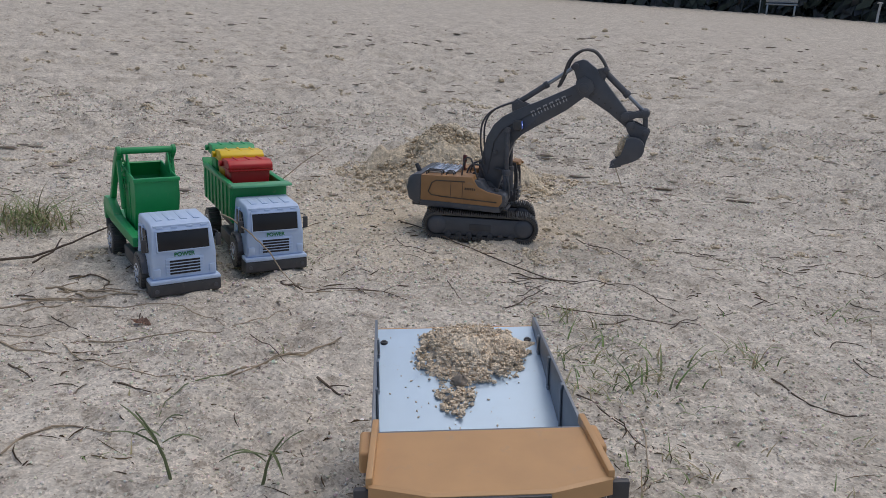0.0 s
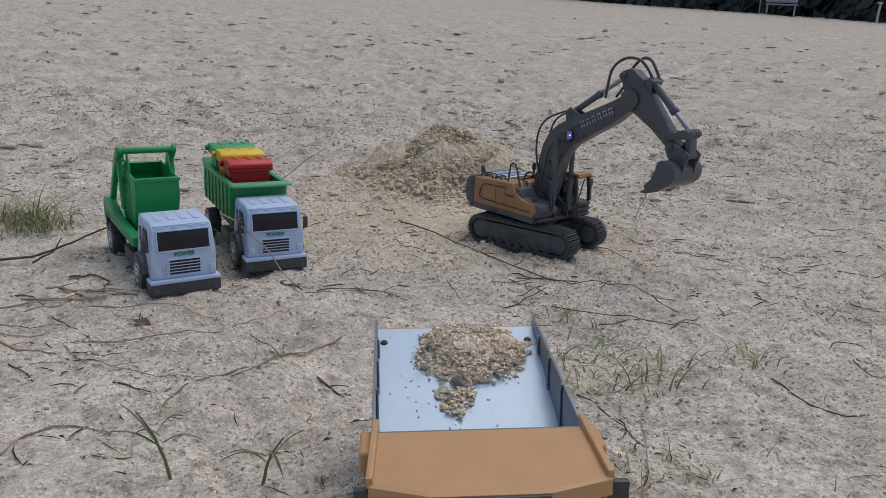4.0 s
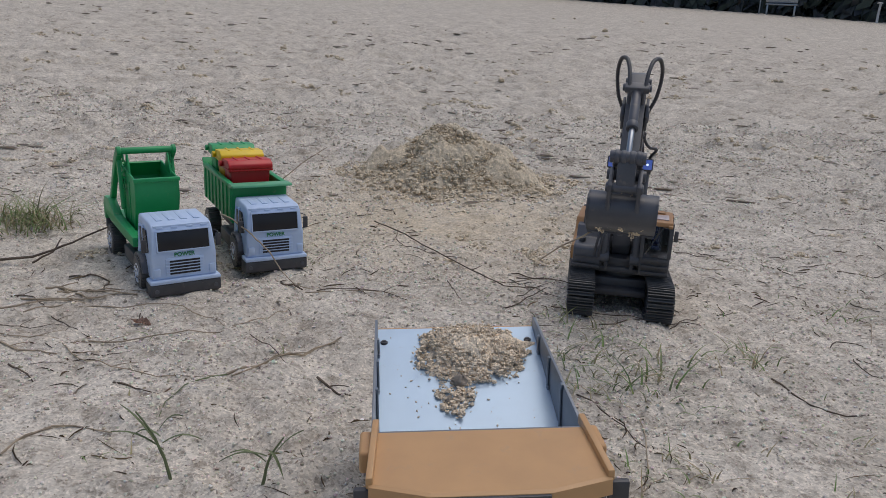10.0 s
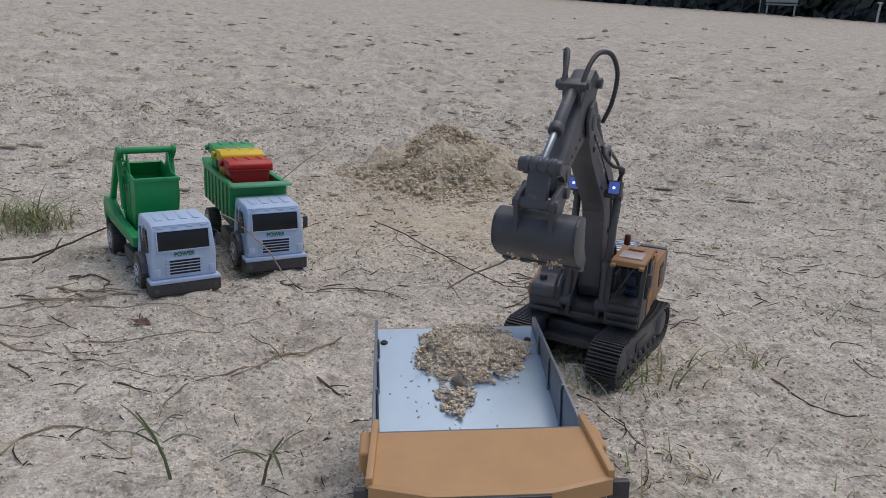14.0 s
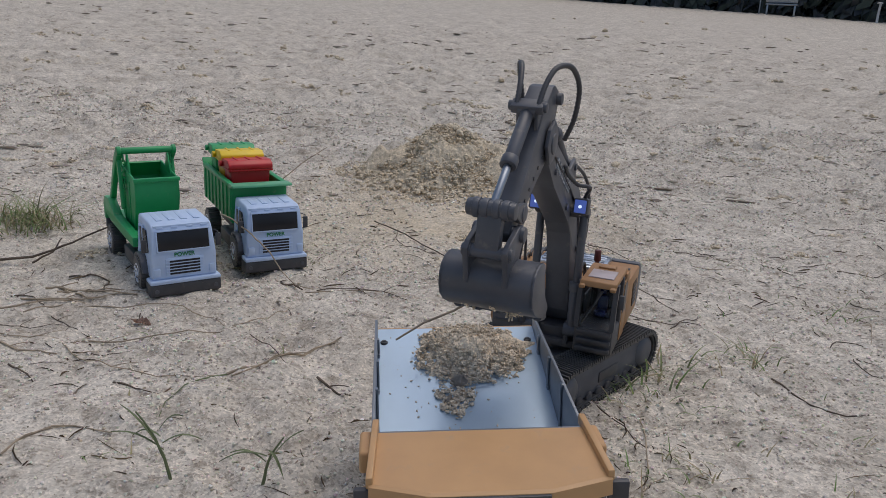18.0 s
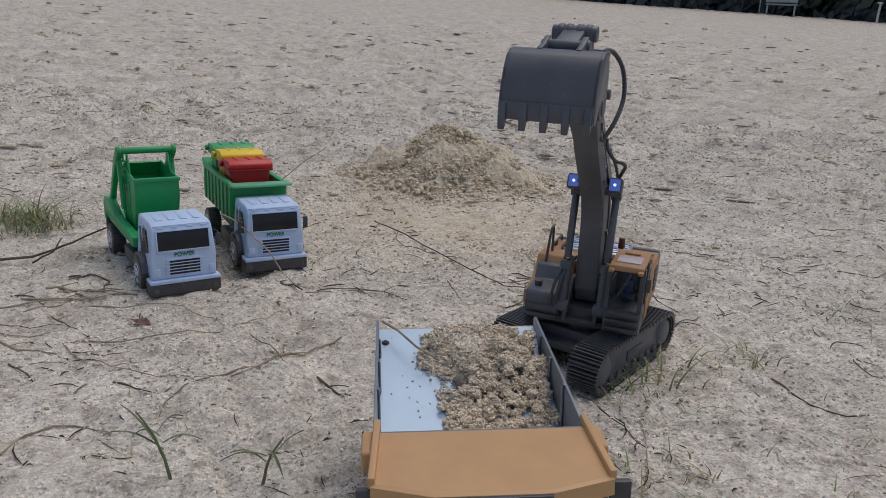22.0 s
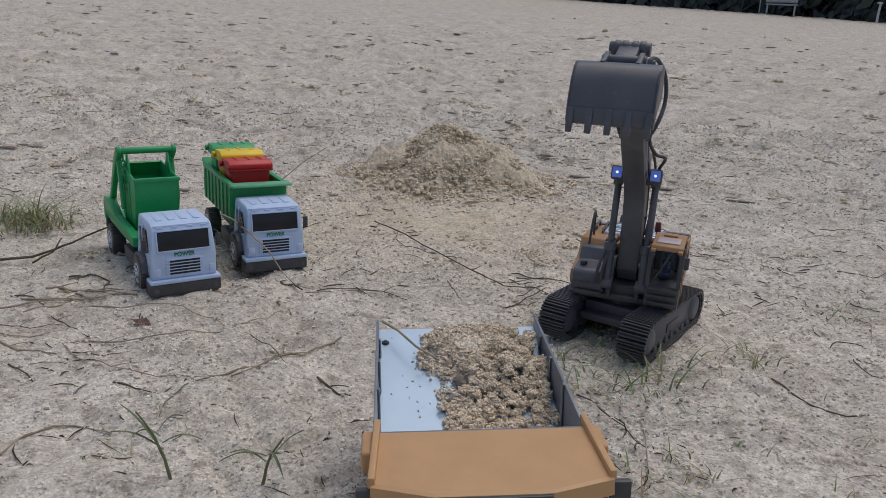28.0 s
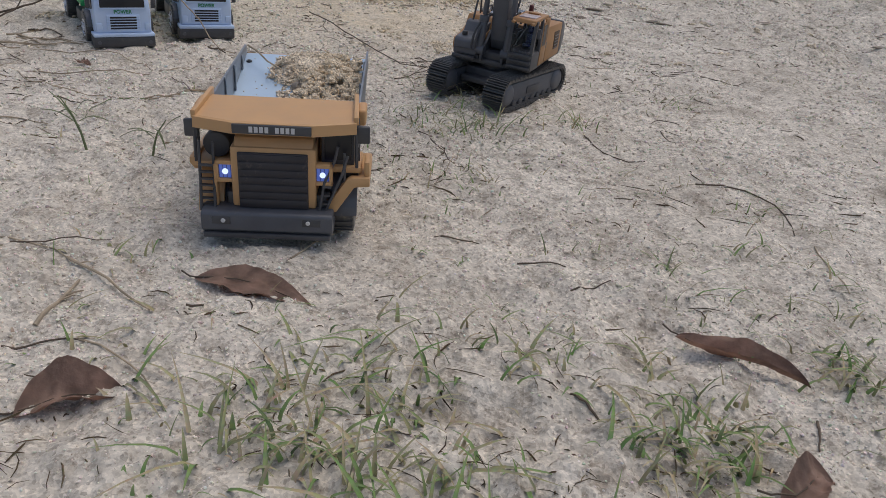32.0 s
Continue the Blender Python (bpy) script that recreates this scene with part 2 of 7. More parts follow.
    l.new(b1.outputs["Normal"], b2.inputs["Normal"])
    l.new(b2.outputs["Normal"], bsdf.inputs["Normal"])
    return m


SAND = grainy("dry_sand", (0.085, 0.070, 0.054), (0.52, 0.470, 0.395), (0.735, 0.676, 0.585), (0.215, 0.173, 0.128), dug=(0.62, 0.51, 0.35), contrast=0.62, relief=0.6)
PALESAND = grainy("loose_tan_sand", (0.52, 0.40, 0.27), (0.80, 0.66, 0.48), (0.90, 0.79, 0.62), (0.62, 0.49, 0.33), grain=0.7)
DAMP = grainy("damp_sand", (0.24, 0.185, 0.125), (0.63, 0.53, 0.39), (0.77, 0.675, 0.52), (0.44, 0.355, 0.245), grain=0.7)
HEAPSAND = grainy("brown_tray_sand", (0.46, 0.37, 0.265), (0.76, 0.635, 0.48), (0.86, 0.755, 0.60), (0.60, 0.485, 0.345), grain=0.55)
YELLOW = mat("ochre_plastic", (0.57, 0.330, 0.150), 0.45, var=0.05, dust=0.12, bump=0.04)
OCHRE = mat("dusty_ochre_plastic", (0.39, 0.208, 0.088), 0.5, var=0.10, dust=0.16, bump=0.05)
CHARCOAL = mat("charcoal_plastic", (0.092, 0.097, 0.112), 0.38, var=0.15, dust=0.05, bump=0.05)
GRILLE = mat("matt_black_grille", (0.040, 0.037, 0.042), 0.62, var=0.15, dust=0.04)
BLACK = mat("black_plastic", (0.066, 0.066, 0.071), 0.45, var=0.2, dust=0.06)
RUBBER = mat("black_rubber", (0.078, 0.077, 0.077), 0.40, var=0.2, dust=0.24, bump=0.1)
STEEL = mat("grey_steel", (0.33, 0.36, 0.40), 0.33, 1.0, var=0.1)
CHROME = mat("silver_plastic", (0.74, 0.77, 0.83), 0.30, 1.0, var=0.15, scale=150)
HATCH = mat("pale_roof_window", (0.55, 0.47, 0.47), 0.3, var=0.05)
TRAY = mat("painted_tray_metal", (0.50, 0.635, 0.77), 0.34, 0.30, var=0.06, dust=0.05, scale=18)
TRAYSIDE = mat("grey_tray_side", (0.25, 0.27, 0.30), 0.42, 0.5, var=0.15, dust=0.12)
WHITE = mat("white_plastic", (0.53, 0.655, 0.86), 0.38, var=0.04, dust=0.05)
GREEN = mat("green_plastic", (0.018, 0.33, 0.105), 0.38, var=0.08, dust=0.06)
LIME = mat("pale_green_trim", (0.12, 0.42, 0.22), 0.45, var=0.1)
BEACON = mat("dark_red_plastic", (0.13, 0.03, 0.03), 0.45, var=0.1)
RED = mat("red_plastic", (0.52, 0.015, 0.018), 0.35, var=0.06)
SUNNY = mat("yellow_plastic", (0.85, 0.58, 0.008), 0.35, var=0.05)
AMBER = mat("orange_plastic", (0.72, 0.33, 0.01), 0.4, var=0.05)
PANE = mat("black_window", (0.014, 0.015, 0.020), 0.32, var=0.1)
GREYPRINT = mat("grey_print", (0.46, 0.46, 0.47), 0.5, var=0.15)
SILVERTAG = mat("white_print", (0.6, 0.6, 0.6), 0.5, var=0.05)
GREENTAG = mat("green_print", (0.02, 0.22, 0.09), 0.5, var=0.05)
BLUELED = glow("blue_white_led", (0.62, 0.74, 1.0), 1.1)
LAMPGLASS = glow("lit_lamp_glass", (0.10, 0.17, 0.60), 0.45)
LENS = mat("dark_blue_lens", (0.02, 0.03, 0.09), 0.12, var=0.2)
STRAW = mat("dry_stem", (0.36, 0.29, 0.205), 0.8, var=0.35, scale=60, bump=0.2)
TWIG = mat("dark_twig", (0.115, 0.085, 0.062), 0.85, var=0.4, scale=60, bump=0.3)
BLADE = mat("grass_blade", (0.15, 0.185, 0.085), 0.6, var=0.35, scale=25)
LEAF = mat("dry_brown_leaf", (0.33, 0.215, 0.165), 0.6, var=0.42, scale=60, bump=0.6, bscale=220, dust=0.38, dscale=120)


# ---- ground: one sheet of sand that rises gently to the far edge of the field ----
GX, GY = 0.12, -0.30


def lattice(ix, iy, seed):
    h = (ix.astype(np.int64) * 374761393 + iy.astype(np.int64) * 668265263 + seed * 1442695041) & 0x7FFFFFFF
    h = ((h ^ (h >> 13)) * 1274126177) & 0x7FFFFFFF
    return (h ^ (h >> 16)) & 0xFFFF


def pnoise(x, y, seed):
    ix, iy = np.floor(x), np.floor(y)
    fx, fy = x - ix, y - iy
    u, v = fx * fx * fx * (fx * (fx * 6 - 15) + 10), fy * fy * fy * (fy * (fy * 6 - 15) + 10)

    def corner(dx, dy):
        a = lattice(ix + dx, iy + dy, seed) / 65536.0 * 2 * np.pi
        return np.cos(a) * (fx - dx) + np.sin(a) * (fy - dy)

    return (corner(0, 0) * (1 - u) + corner(1, 0) * u) * (1 - v) + (corner(0, 1) * (1 - u) + corner(1, 1) * u) * v


def terrain(x, y):
    x, y = np.asarray(x, float), np.asarray(y, float)
    r = np.hypot(x, y)
    s = np.maximum(0, r - 2.2)
    z = (0.0557 * np.maximum(y, 0) - 0.0195 * x) * s / (s + 4)
    near = 1 / (1 + (r / 6) ** 2)
    rough = 0.55 + 0.9 * np.clip(pnoise(x * 2.3, y * 2.3, 5) + 0.25, 0, 1)
    z += (1 - near) * (0.030 * pnoise(x * 0.9, y * 0.9, 1) + 0.050 * np.minimum(0, pnoise(x * 3.1, y * 3.1, 8) + 0.12) + 0.03 * pnoise(x * 6, y * 6, 9))
    z += rough * (0.0110 * pnoise(x * 5.5, y * 5.5, 2) + 0.0125 * pnoise(x * 14, y * 14, 3))
    far = np.clip((r - 1.45) / 0.7, 0, 1)
    z += far * rough * (0.026 * pnoise(x * 15, y * 15, 61) + 0.020 * np.abs(pnoise(x * 27, y * 27, 62)))
    out = np.clip((r - 1.7) / 1.6, 0, 1)
    z += out * (0.034 * pnoise(x * 9, y * 9, 64) - 0.075 * np.clip(pnoise(x * 5.5, y * 5.5, 63) - 0.08, 0, 1))
    z -= 0.010 * np.clip(pnoise(x * 7.5, y * 5.0, 51) - 0.22, 0, 1) / 0.4
    z += rough * (0.0085 * pnoise(x * 37, y * 37, 4) + 0.0060 * np.abs(pnoise(x * 75, y * 75, 6)) + 0.0026 * pnoise(x * 150, y * 150, 7))
    return z


def ground_z(x, y):
    return float(terrain(x, y))


def build_ground():
    radii = [0.0]
    r = 0.12
    while r < 3.2:
        radii.append(r)
        r *= 1.0048
    while r < 9.0:
        radii.append(r)
        r *= 1.009
    while r < 420:
        radii.append(r)
        r *= 1.03
    radii = np.array(radii[1:])
    ang = np.concatenate([np.radians(np.arange(30, 140, 0.27)), np.radians(np.arange(140, 390, 5.0))])
    rr, aa = np.meshgrid(radii, ang, indexing="ij")
    x, y = GX + rr * np.cos(aa), GY + rr * np.sin(aa)
    z = terrain(x, y)
    n, k = rr.shape
    co = np.stack([x, y, z], -1).reshape(-1, 3)
    i, j = np.meshgrid(np.arange(n - 1), np.arange(k), indexing="ij")
    jn = (j + 1) % k
    quads = np.stack([i * k + j, (i + 1) * k + j, (i + 1) * k + jn, i * k + jn], -1).reshape(-1, 4)
    hub = len(co)
    co = np.vstack([co, [[GX, GY, ground_z(GX, GY)]]])
    tris = np.stack([np.full(k, hub), np.arange(k), (np.arange(k) + 1) % k], -1)
    me = bpy.data.meshes.new("ground")
    me.vertices.add(len(co))
    me.vertices.foreach_set("co", co.ravel())
    loops = np.concatenate([quads.ravel(), tris.ravel()])
    me.loops.add(len(loops))
    me.loops.foreach_set("vertex_index", loops.astype(np.int32))
    start = np.concatenate([np.arange(len(quads)) * 4, len(quads) * 4 + np.arange(len(tris)) * 3])
    me.polygons.add(len(start))
    me.polygons.foreach_set("loop_start", start.astype(np.int32))
    me.polygons.foreach_set("use_smooth", [True] * len(start))
    me.update(calc_edges=True)
    me.validate()
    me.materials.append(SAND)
    tagged(new("ground", me), "pale dry trampled sand field with dark grains and footmarks", "sand", kind="structure")


build_ground()


# ---- the toy excavator ----
LB, LS, PIVOT_X, PIVOT_Z = 0.2527, 0.1055, 0.0111, 0.0882
KX, KZ = -0.0345, 0.0205
PIN_X, PIN_Z, ROCKER, LINK, HORN_X, HORN_Z = 0.0885, 0.0054, 0.0347, 0.0324, -0.0006, 0.0281


def hose(name, pts, r, parent, n=60):
    """A ribbed hose along a smooth curve through the points."""
    pts = [Vector(p) for p in pts]
    out = []
    m = len(pts) - 1
    for i in range(n + 1):
        t = i / n * m
        k = min(int(t), m - 1)
        u = t - k
        p0, p1, p2, p3 = pts[max(k - 1, 0)], pts[k], pts[k + 1], pts[min(k + 2, m)]
        out.append(0.5 * ((2 * p1) + (p2 - p0) * u + (2 * p0 - 5 * p1 + 4 * p2 - p3) * u * u + (3 * p1 - p0 - 3 * p2 + p3) * u ** 3))
    bm = bmesh.new()
    seg = 8
    side = None
    rings = []
    for i, p in enumerate(out):
        d = (out[min(i + 1, n)] - out[max(i - 1, 0)]).normalized()
        side = d.orthogonal().normalized() if side is None else (side - d * side.dot(d)).normalized()
        up = d.cross(side)
        rr = r * (1.12 if i % 2 else 0.86)
        rings.append([bm.verts.new(p + rr * (math.cos(2 * math.pi * q / seg) * side + math.sin(2 * math.pi * q / seg) * up)) for q in range(seg)])
    for a, b in zip(rings, rings[1:]):
        for q in range(seg):
            bm.faces.new((a[q], a[(q + 1) % seg], b[(q + 1) % seg], b[q]))
    bm.faces.new(rings[0][::-1])
    bm.faces.new(rings[-1])
    return part(name, bm, BLACK, parent, "ribbed black rubber hose", smooth=80)


TRACK_X, TRACK_R = 0.080, 0.0245
TRACK_LENGTH = 4 * TRACK_X + 2 * math.pi * TRACK_R
SHOES = []


def track_point(s):
    """Place and tangent angle at a length s along a track loop, in x and z."""
    s %= TRACK_LENGTH
    straight, bend = 2 * TRACK_X, math.pi * TRACK_R
    if s < straight:
        return -TRACK_X + s, 2 * TRACK_R, 0.0
    if s < straight + bend:
        a = (s - straight) / TRACK_R
        return TRACK_X + TRACK_R * math.sin(a), TRACK_R + TRACK_R * math.cos(a), -a
    if s < 2 * straight + bend:
        return TRACK_X - (s - straight - bend), 0.0, math.pi
    a = (s - 2 * straight - bend) / TRACK_R
    return -TRACK_X - TRACK_R * math.sin(a), TRACK_R - TRACK_R * math.cos(a), math.pi - a


def track_path(n):
    return [track_point(i / n * TRACK_LENGTH) for i in range(n)]


def shoe_pose(s):
    x, z, a = track_point(s)
    return Matrix.Translation((x, 0, z + 0.001)) @ Matrix.Rotation(-a, 4, "Y")


def build_excavator():
    ex = thing("toy_excavator", "charcoal and ochre plastic toy excavator with boom lamps, carrying sand", "toy excavator", pose(0.069, 1.442, 0))
    # undercarriage
    for side in (-1, 1):
        y0, y1 = sorted((side * 0.0352, side * 0.0709))
        yc = (y0 + y1) / 2
        bm = bmesh.new()
        loop = track_path(64)
        belt = [(x - 0.0036 * math.sin(-a), z + 0.001 - 0.0036 * math.cos(a)) for x, z, a in loop]
        belt_in = [(x - 0.0056 * math.sin(-a), z + 0.001 - 0.0056 * math.cos(a)) for x, z, a in loop]
        ring = [[bm.verts.new((x, y, z)) for x, z in line] for line, y in ((belt, y0 + 0.002), (belt, y1 - 0.002), (belt_in, y1 - 0.002), (belt_in, y0 + 0.002))]
        for q in range(4):
            for k in range(64):
                bm.faces.new((ring[q][k], ring[q][(k + 1) % 64], ring[(q + 1) % 4][(k + 1) % 64], ring[(q + 1) % 4][k]))
        bmesh.ops.recalc_face_normals(bm, faces=bm.faces)
        track = part("track", bm, RUBBER, ex, "dusty black track of narrow ribbed shoes")
        bm = bmesh.new()
        add_prism(bm, [(-0.0034, -0.0035), (0.0034, -0.0035), (0.0034, -0.0012), (0.0026, 0.0022), (0.0013, 0.0022), (0.0008, -0.0010), (-0.0008, -0.0010), (-0.0013, 0.0024), (-0.0026, 0.0024), (-0.0034, -0.0014)], y0, y1)
        shoe = finish(bm, "track_shoe", RUBBER)
        for k in range(58):
            ob = new("track_shoe", shoe)
            ob.parent = track
            ob.matrix_local = shoe_pose(k / 58 * TRACK_LENGTH)
            SHOES.append((ob, k / 58 * TRACK_LENGTH, yc))
        bm = bmesh.new()
        add_prism(bm, [(-0.072, 0.008), (0.072, 0.008), (0.083, 0.024), (0.072, 0.041), (-0.072, 0.041), (-0.083, 0.024)], yc - 0.012, yc + 0.012, 0.002)
        fr = part("track_frame", bm, CHARCOAL, ex)
        for xx, nm, rad in ((0.080, "idler", 0.0185), (-0.080, "sprocket", 0.0190)):
            bm = bmesh.new()
            add_lathe(bm, [(0.003, yc - 0.0165), (0.010, yc - 0.0165), (rad * 0.8, yc - 0.0150), (rad, yc - 0.011), (rad, yc + 0.011), (rad * 0.8, yc + 0.0150), (0.010, yc + 0.0165), (0.003, yc + 0.0165)], 22, Matrix.Translation((xx, 0, 0.0255)))
            if nm == "sprocket":
                for k in range(12):
                    a = k * math.pi / 6
                    add_box(bm, -0.0022, 0.0022, yc - 0.004, yc + 0.004, 0.017, 0.0225, m=Matrix.Translation((xx, 0, 0.0255)) @ Matrix.Rotation(a, 4, "Y"))
            part(nm, bm, CHARCOAL, fr)
        for k in range(7):
            bm = bmesh.new()
            xx = -0.058 + k * 0.0193
            add_cyl(bm, (xx, yc - 0.0145, 0.0085), (xx, yc + 0.0145, 0.0085), 0.0058, seg=14, bev=0.001)
            part("track_roller", bm, BLACK, fr)
        bm = bmesh.new()
        add_box(bm, -0.020, 0.020, side * 0.0655 - 0.001, side * 0.0655 + 0.001, 0.018, 0.030, 0.0008)
        part("track_step", bm, BLACK, fr)
    bm = bmesh.new()
    add_box(bm, -0.045, 0.045, -0.038, 0.038, 0.022, 0.046, 0.004)
    add_box(bm, -0.062, 0.062, -0.036, 0.036, 0.024, 0.034, 0.003)
    add_cyl(bm, (0, 0, 0.044), (0, 0, 0.056), 0.036, seg=32)
    part("chassis", bm, BLACK, ex)

    # the turning house
    bm = bmesh.new()
    add_box(bm, -0.120, 0.048, -0.062, 0.062, 0.054, 0.062, 0.002)
    add_box(bm, -0.095, 0.042, -0.021, 0.025, 0.060, 0.074, 0.002)
    house = part("house", bm, BLACK, ex, "black turntable deck of the excavator")
    # counterweight with a rounded back
    bm = bmesh.new()
    prof = [(-0.1025, 0.060), (-0.1025, 0.115), (-0.133, 0.113), (-0.142, 0.105), (-0.145, 0.086), (-0.140, 0.066), (-0.126, 0.057)]
    tmp = bmesh.new()
    add_prism(tmp, prof, -0.0665, 0.0665, 0.003)
    for v in tmp.verts:
        if v.co.x < -0.108:
            v.co.x += 0.016 * (abs(v.co.y) / 0.0665) ** 2.5
    weld(bm, tmp)
    part("counterweight", bm, CHARCOAL, house, "dark grey rounded counterweight")
    # right flank: long ochre panel with a recessed outline
    bm = bmesh.new()
    add_prism(bm, [(-0.103, 0.066), (-0.103, 0.113), (-0.008, 0.117), (0.003, 0.100), (0.022, 0.092), (0.048, 0.088), (0.050, 0.076), (0.044, 0.066)], -0.0680, -0.024, 0.002)
    fl = part("side_panel", bm, OCHRE, house, "ochre plastic flank with dark outline")
    bm = bmesh.new()
    ring = [(0.040, 0.0745), (-0.060, 0.0760), (-0.082, 0.0775), (-0.088, 0.0830), (-0.082, 0.1000), (-0.074, 0.1050), (-0.020, 0.1070)]
    add_tube(bm, [(x, -0.0682, z) for x, z in ring], 0.0013, 6)
    add_tube(bm, [(x, -0.0682, z) for x, z in ((-0.046, 0.076), (-0.046, 0.1055))], 0.0005, 5)
    add_tube(bm, [(x, -0.0682, z) for x, z in ((-0.024, 0.076), (-0.024, 0.1065))], 0.0005, 5)
    part("outline", bm, TWIG, fl)
    bm = bmesh.new()
    for k in range(6):
        add_box(bm, -0.020 + k * 0.0035, -0.0178 + k * 0.0035, -0.0688, -0.0678, 0.0925, 0.0965)
    part("maker_mark", bm, TWIG, fl, "row of small dark bars")
    bm = bmesh.new()
    add_box(bm, -0.103, 0.046, -0.0665, -0.024, 0.055, 0.0665, 0.0015)
    part("lower_skirt", bm, CHARCOAL, house)
    # toolbox at the front right corner
    bm = bmesh.new()
    add_prism(bm, [(-0.004, 0.064), (-0.004, 0.111), (0.008, 0.109), (0.018, 0.094), (0.022, 0.0935), (0.050, 0.0905), (0.055, 0.086), (0.055, 0.066)], -0.0640, -0.026, 0.002)
    tb = part("toolbox", bm, CHARCOAL, house, "black stepped toolbox with a cap")
    bm = bmesh.new()
    add_cyl(bm, (0.036, -0.054, 0.091), (0.036, -0.054, 0.0975), 0.0046, seg=14, bev=0.0008)
    part("cap", bm, BLACK, tb)
    bm = bmesh.new()
    add_box(bm, 0.0545, 0.0565, -0.0620, -0.0290, 0.0740, 0.0765, 0.0006)
    add_box(bm, 0.0545, 0.0600, -0.0640, -0.0260, 0.0600, 0.0650, 0.0012)
    part("step", bm, BLACK, tb)
    # left flank behind the cab
    bm = bmesh.new()
    add_prism(bm, [(-0.103, 0.060), (-0.103, 0.113), (-0.016, 0.117), (-0.016, 0.060)], 0.028, 0.0670, 0.002)
    lf = part("side_panel", bm, OCHRE, house, "ochre plastic flank with a dark grille")
    bm = bmesh.new()
    add_prism(bm, [(-0.088, 0.074), (-0.088, 0.102), (-0.058, 0.103), (-0.062, 0.074)], 0.0665, 0.0678, 0.0004)
    part("grille", bm, TWIG, lf)
    for k in range(5):
        bm = bmesh.new()
        add_box(bm, -0.086, -0.062, 0.0676, 0.0684, 0.075 + k * 0.005, 0.0765 + k * 0.005)
        part("slat", bm, CHARCOAL, lf)
    # engine hood
    bm = bmesh.new()
    add_box(bm, -0.101, -0.020, -0.030, 0.032, 0.074, 0.111, 0.002)
    part("hood", bm, OCHRE, house)
    bm = bmesh.new()
    add_box(bm, -0.100, -0.044, -0.044, 0.034, 0.1125, 0.1190, 0.0015)
    cov = part("engine_cover", bm, CHROME, house, "shiny chromed engine cover with ribs")
    for k in range(6):
        bm = bmesh.new()
        add_box(bm, -0.0965 + k * 0.0085, -0.0915 + k * 0.0085, -0.040, -0.014 if k % 2 else 0.002, 0.1186, 0.1212, 0.0008)
        add_box(bm, -0.0965 + k * 0.0085, -0.0915 + k * 0.0085, -0.008 if k % 2 else 0.008, 0.030, 0.1186, 0.1208, 0.0008)
        part("rib", bm, CHROME if k % 3 else STEEL, cov)
    bm = bmesh.new()
    add_cyl(bm, (-0.116, -0.030, 0.112), (-0.123, -0.030, 0.126), 0.0045, 0.0040, 12, 0.0008)
    part("exhaust", bm, BLACK, house)
    bm = bmesh.new()
    add_cyl(bm, (-0.043, 0.026, 0.110), (-0.043, 0.026, 0.130), 0.0022, 0.0022, 10)
    add_cyl(bm, (-0.043, 0.026, 0.128), (-0.043, 0.026, 0.141), 0.0042, 0.0036, 12, 0.0010)
    part("beacon", bm, BEACON, house, "dark red beacon on a short stalk")
    for y in (-0.058, -0.046):
        for x0, x1 in ((-0.095, -0.066), (-0.058, -0.044)):
            bm = bmesh.new()
            add_tube(bm, [(x0, y, 0.112), (x0, y, 0.119), (x0 + 0.003, y, 0.121), (x1 - 0.003, y, 0.121), (x1, y, 0.119), (x1, y, 0.112)], 0.0014, 6)
            part("handrail", bm, BLACK, house)
    bm = bmesh.new()
    add_tube(bm, [(0.003, -0.0555, 0.105), (-0.010, -0.0550, 0.140), (-0.015, -0.0545, 0.149), (-0.021, -0.0545, 0.150), (-0.026, -0.0550, 0.145), (-0.030, -0.0555, 0.112)], 0.0016, 7)
    part("guard_rail", bm, BLACK, house)
    bm = bmesh.new()
    add_tube(bm, [(0.004, -0.034, 0.098), (-0.004, -0.034, 0.118), (-0.012, -0.034, 0.118), (-0.024, -0.034, 0.108)], 0.0014, 7)
    part("guard_rail", bm, BLACK, house)
    for y in (-0.034, -0.028):
        hose("feed_hose", [(0.050, y, 0.066), (0.0555, y, 0.084), (0.052, y * 0.9, 0.106), (0.040, y * 0.7, 0.124), (0.024, y * 0.55, 0.128)], 0.0019, house, 40)
    for y in (-0.016, 0.016):
        hose("feed_hose", [(-0.030, y, 0.108), (-0.022, y, 0.128), (-0.004, y, 0.130), (0.004, y * 0.8, 0.108)], 0.0018, house, 30)
    # cab
    bm = bmesh.new()
    add_box(bm, -0.014, 0.060, 0.0270, 0.0672, 0.058, 0.086, 0.002)
    for x, y in ((-0.012, 0.029), (-0.012, 0.0655), (0.022, 0.0655)):
        add_box(bm, x - 0.0032, x + 0.0032, y - 0.0022, y + 0.0022, 0.084, 0.134, 0.0006)
    for y in (0.029, 0.0655):
        add_prism(bm, [(0.0560, 0.084), (0.0625, 0.086), (0.0610, 0.112), (0.0560, 0.134), (0.0490, 0.134), (0.0545, 0.110)], y - 0.0024, y + 0.0024)
    add_box(bm, -0.0140, 0.0200, 0.0272, 0.0292, 0.084, 0.108, 0.0006)
    add_box(bm, -0.0140, -0.0100, 0.0290, 0.0655, 0.084, 0.112, 0.0006)
    add_tube(bm, [(0.0600, 0.034, 0.090), (0.0560, 0.052, 0.126)], 0.0011, 6)
    add_box(bm, 0.0500, 0.0545, 0.029, 0.0655, 0.130, 0.1345)
    cab = part("cab", bm, BLACK, house, "black cab frame with clear panes")
    bm = bmesh.new()
    add_prism(bm, [(-0.010, 0.1310), (0.052, 0.1315), (0.0625, 0.1305), (0.060, 0.1365), (-0.004, 0.1375), (-0.011, 0.1350)], 0.0285, 0.0660, 0.0012)
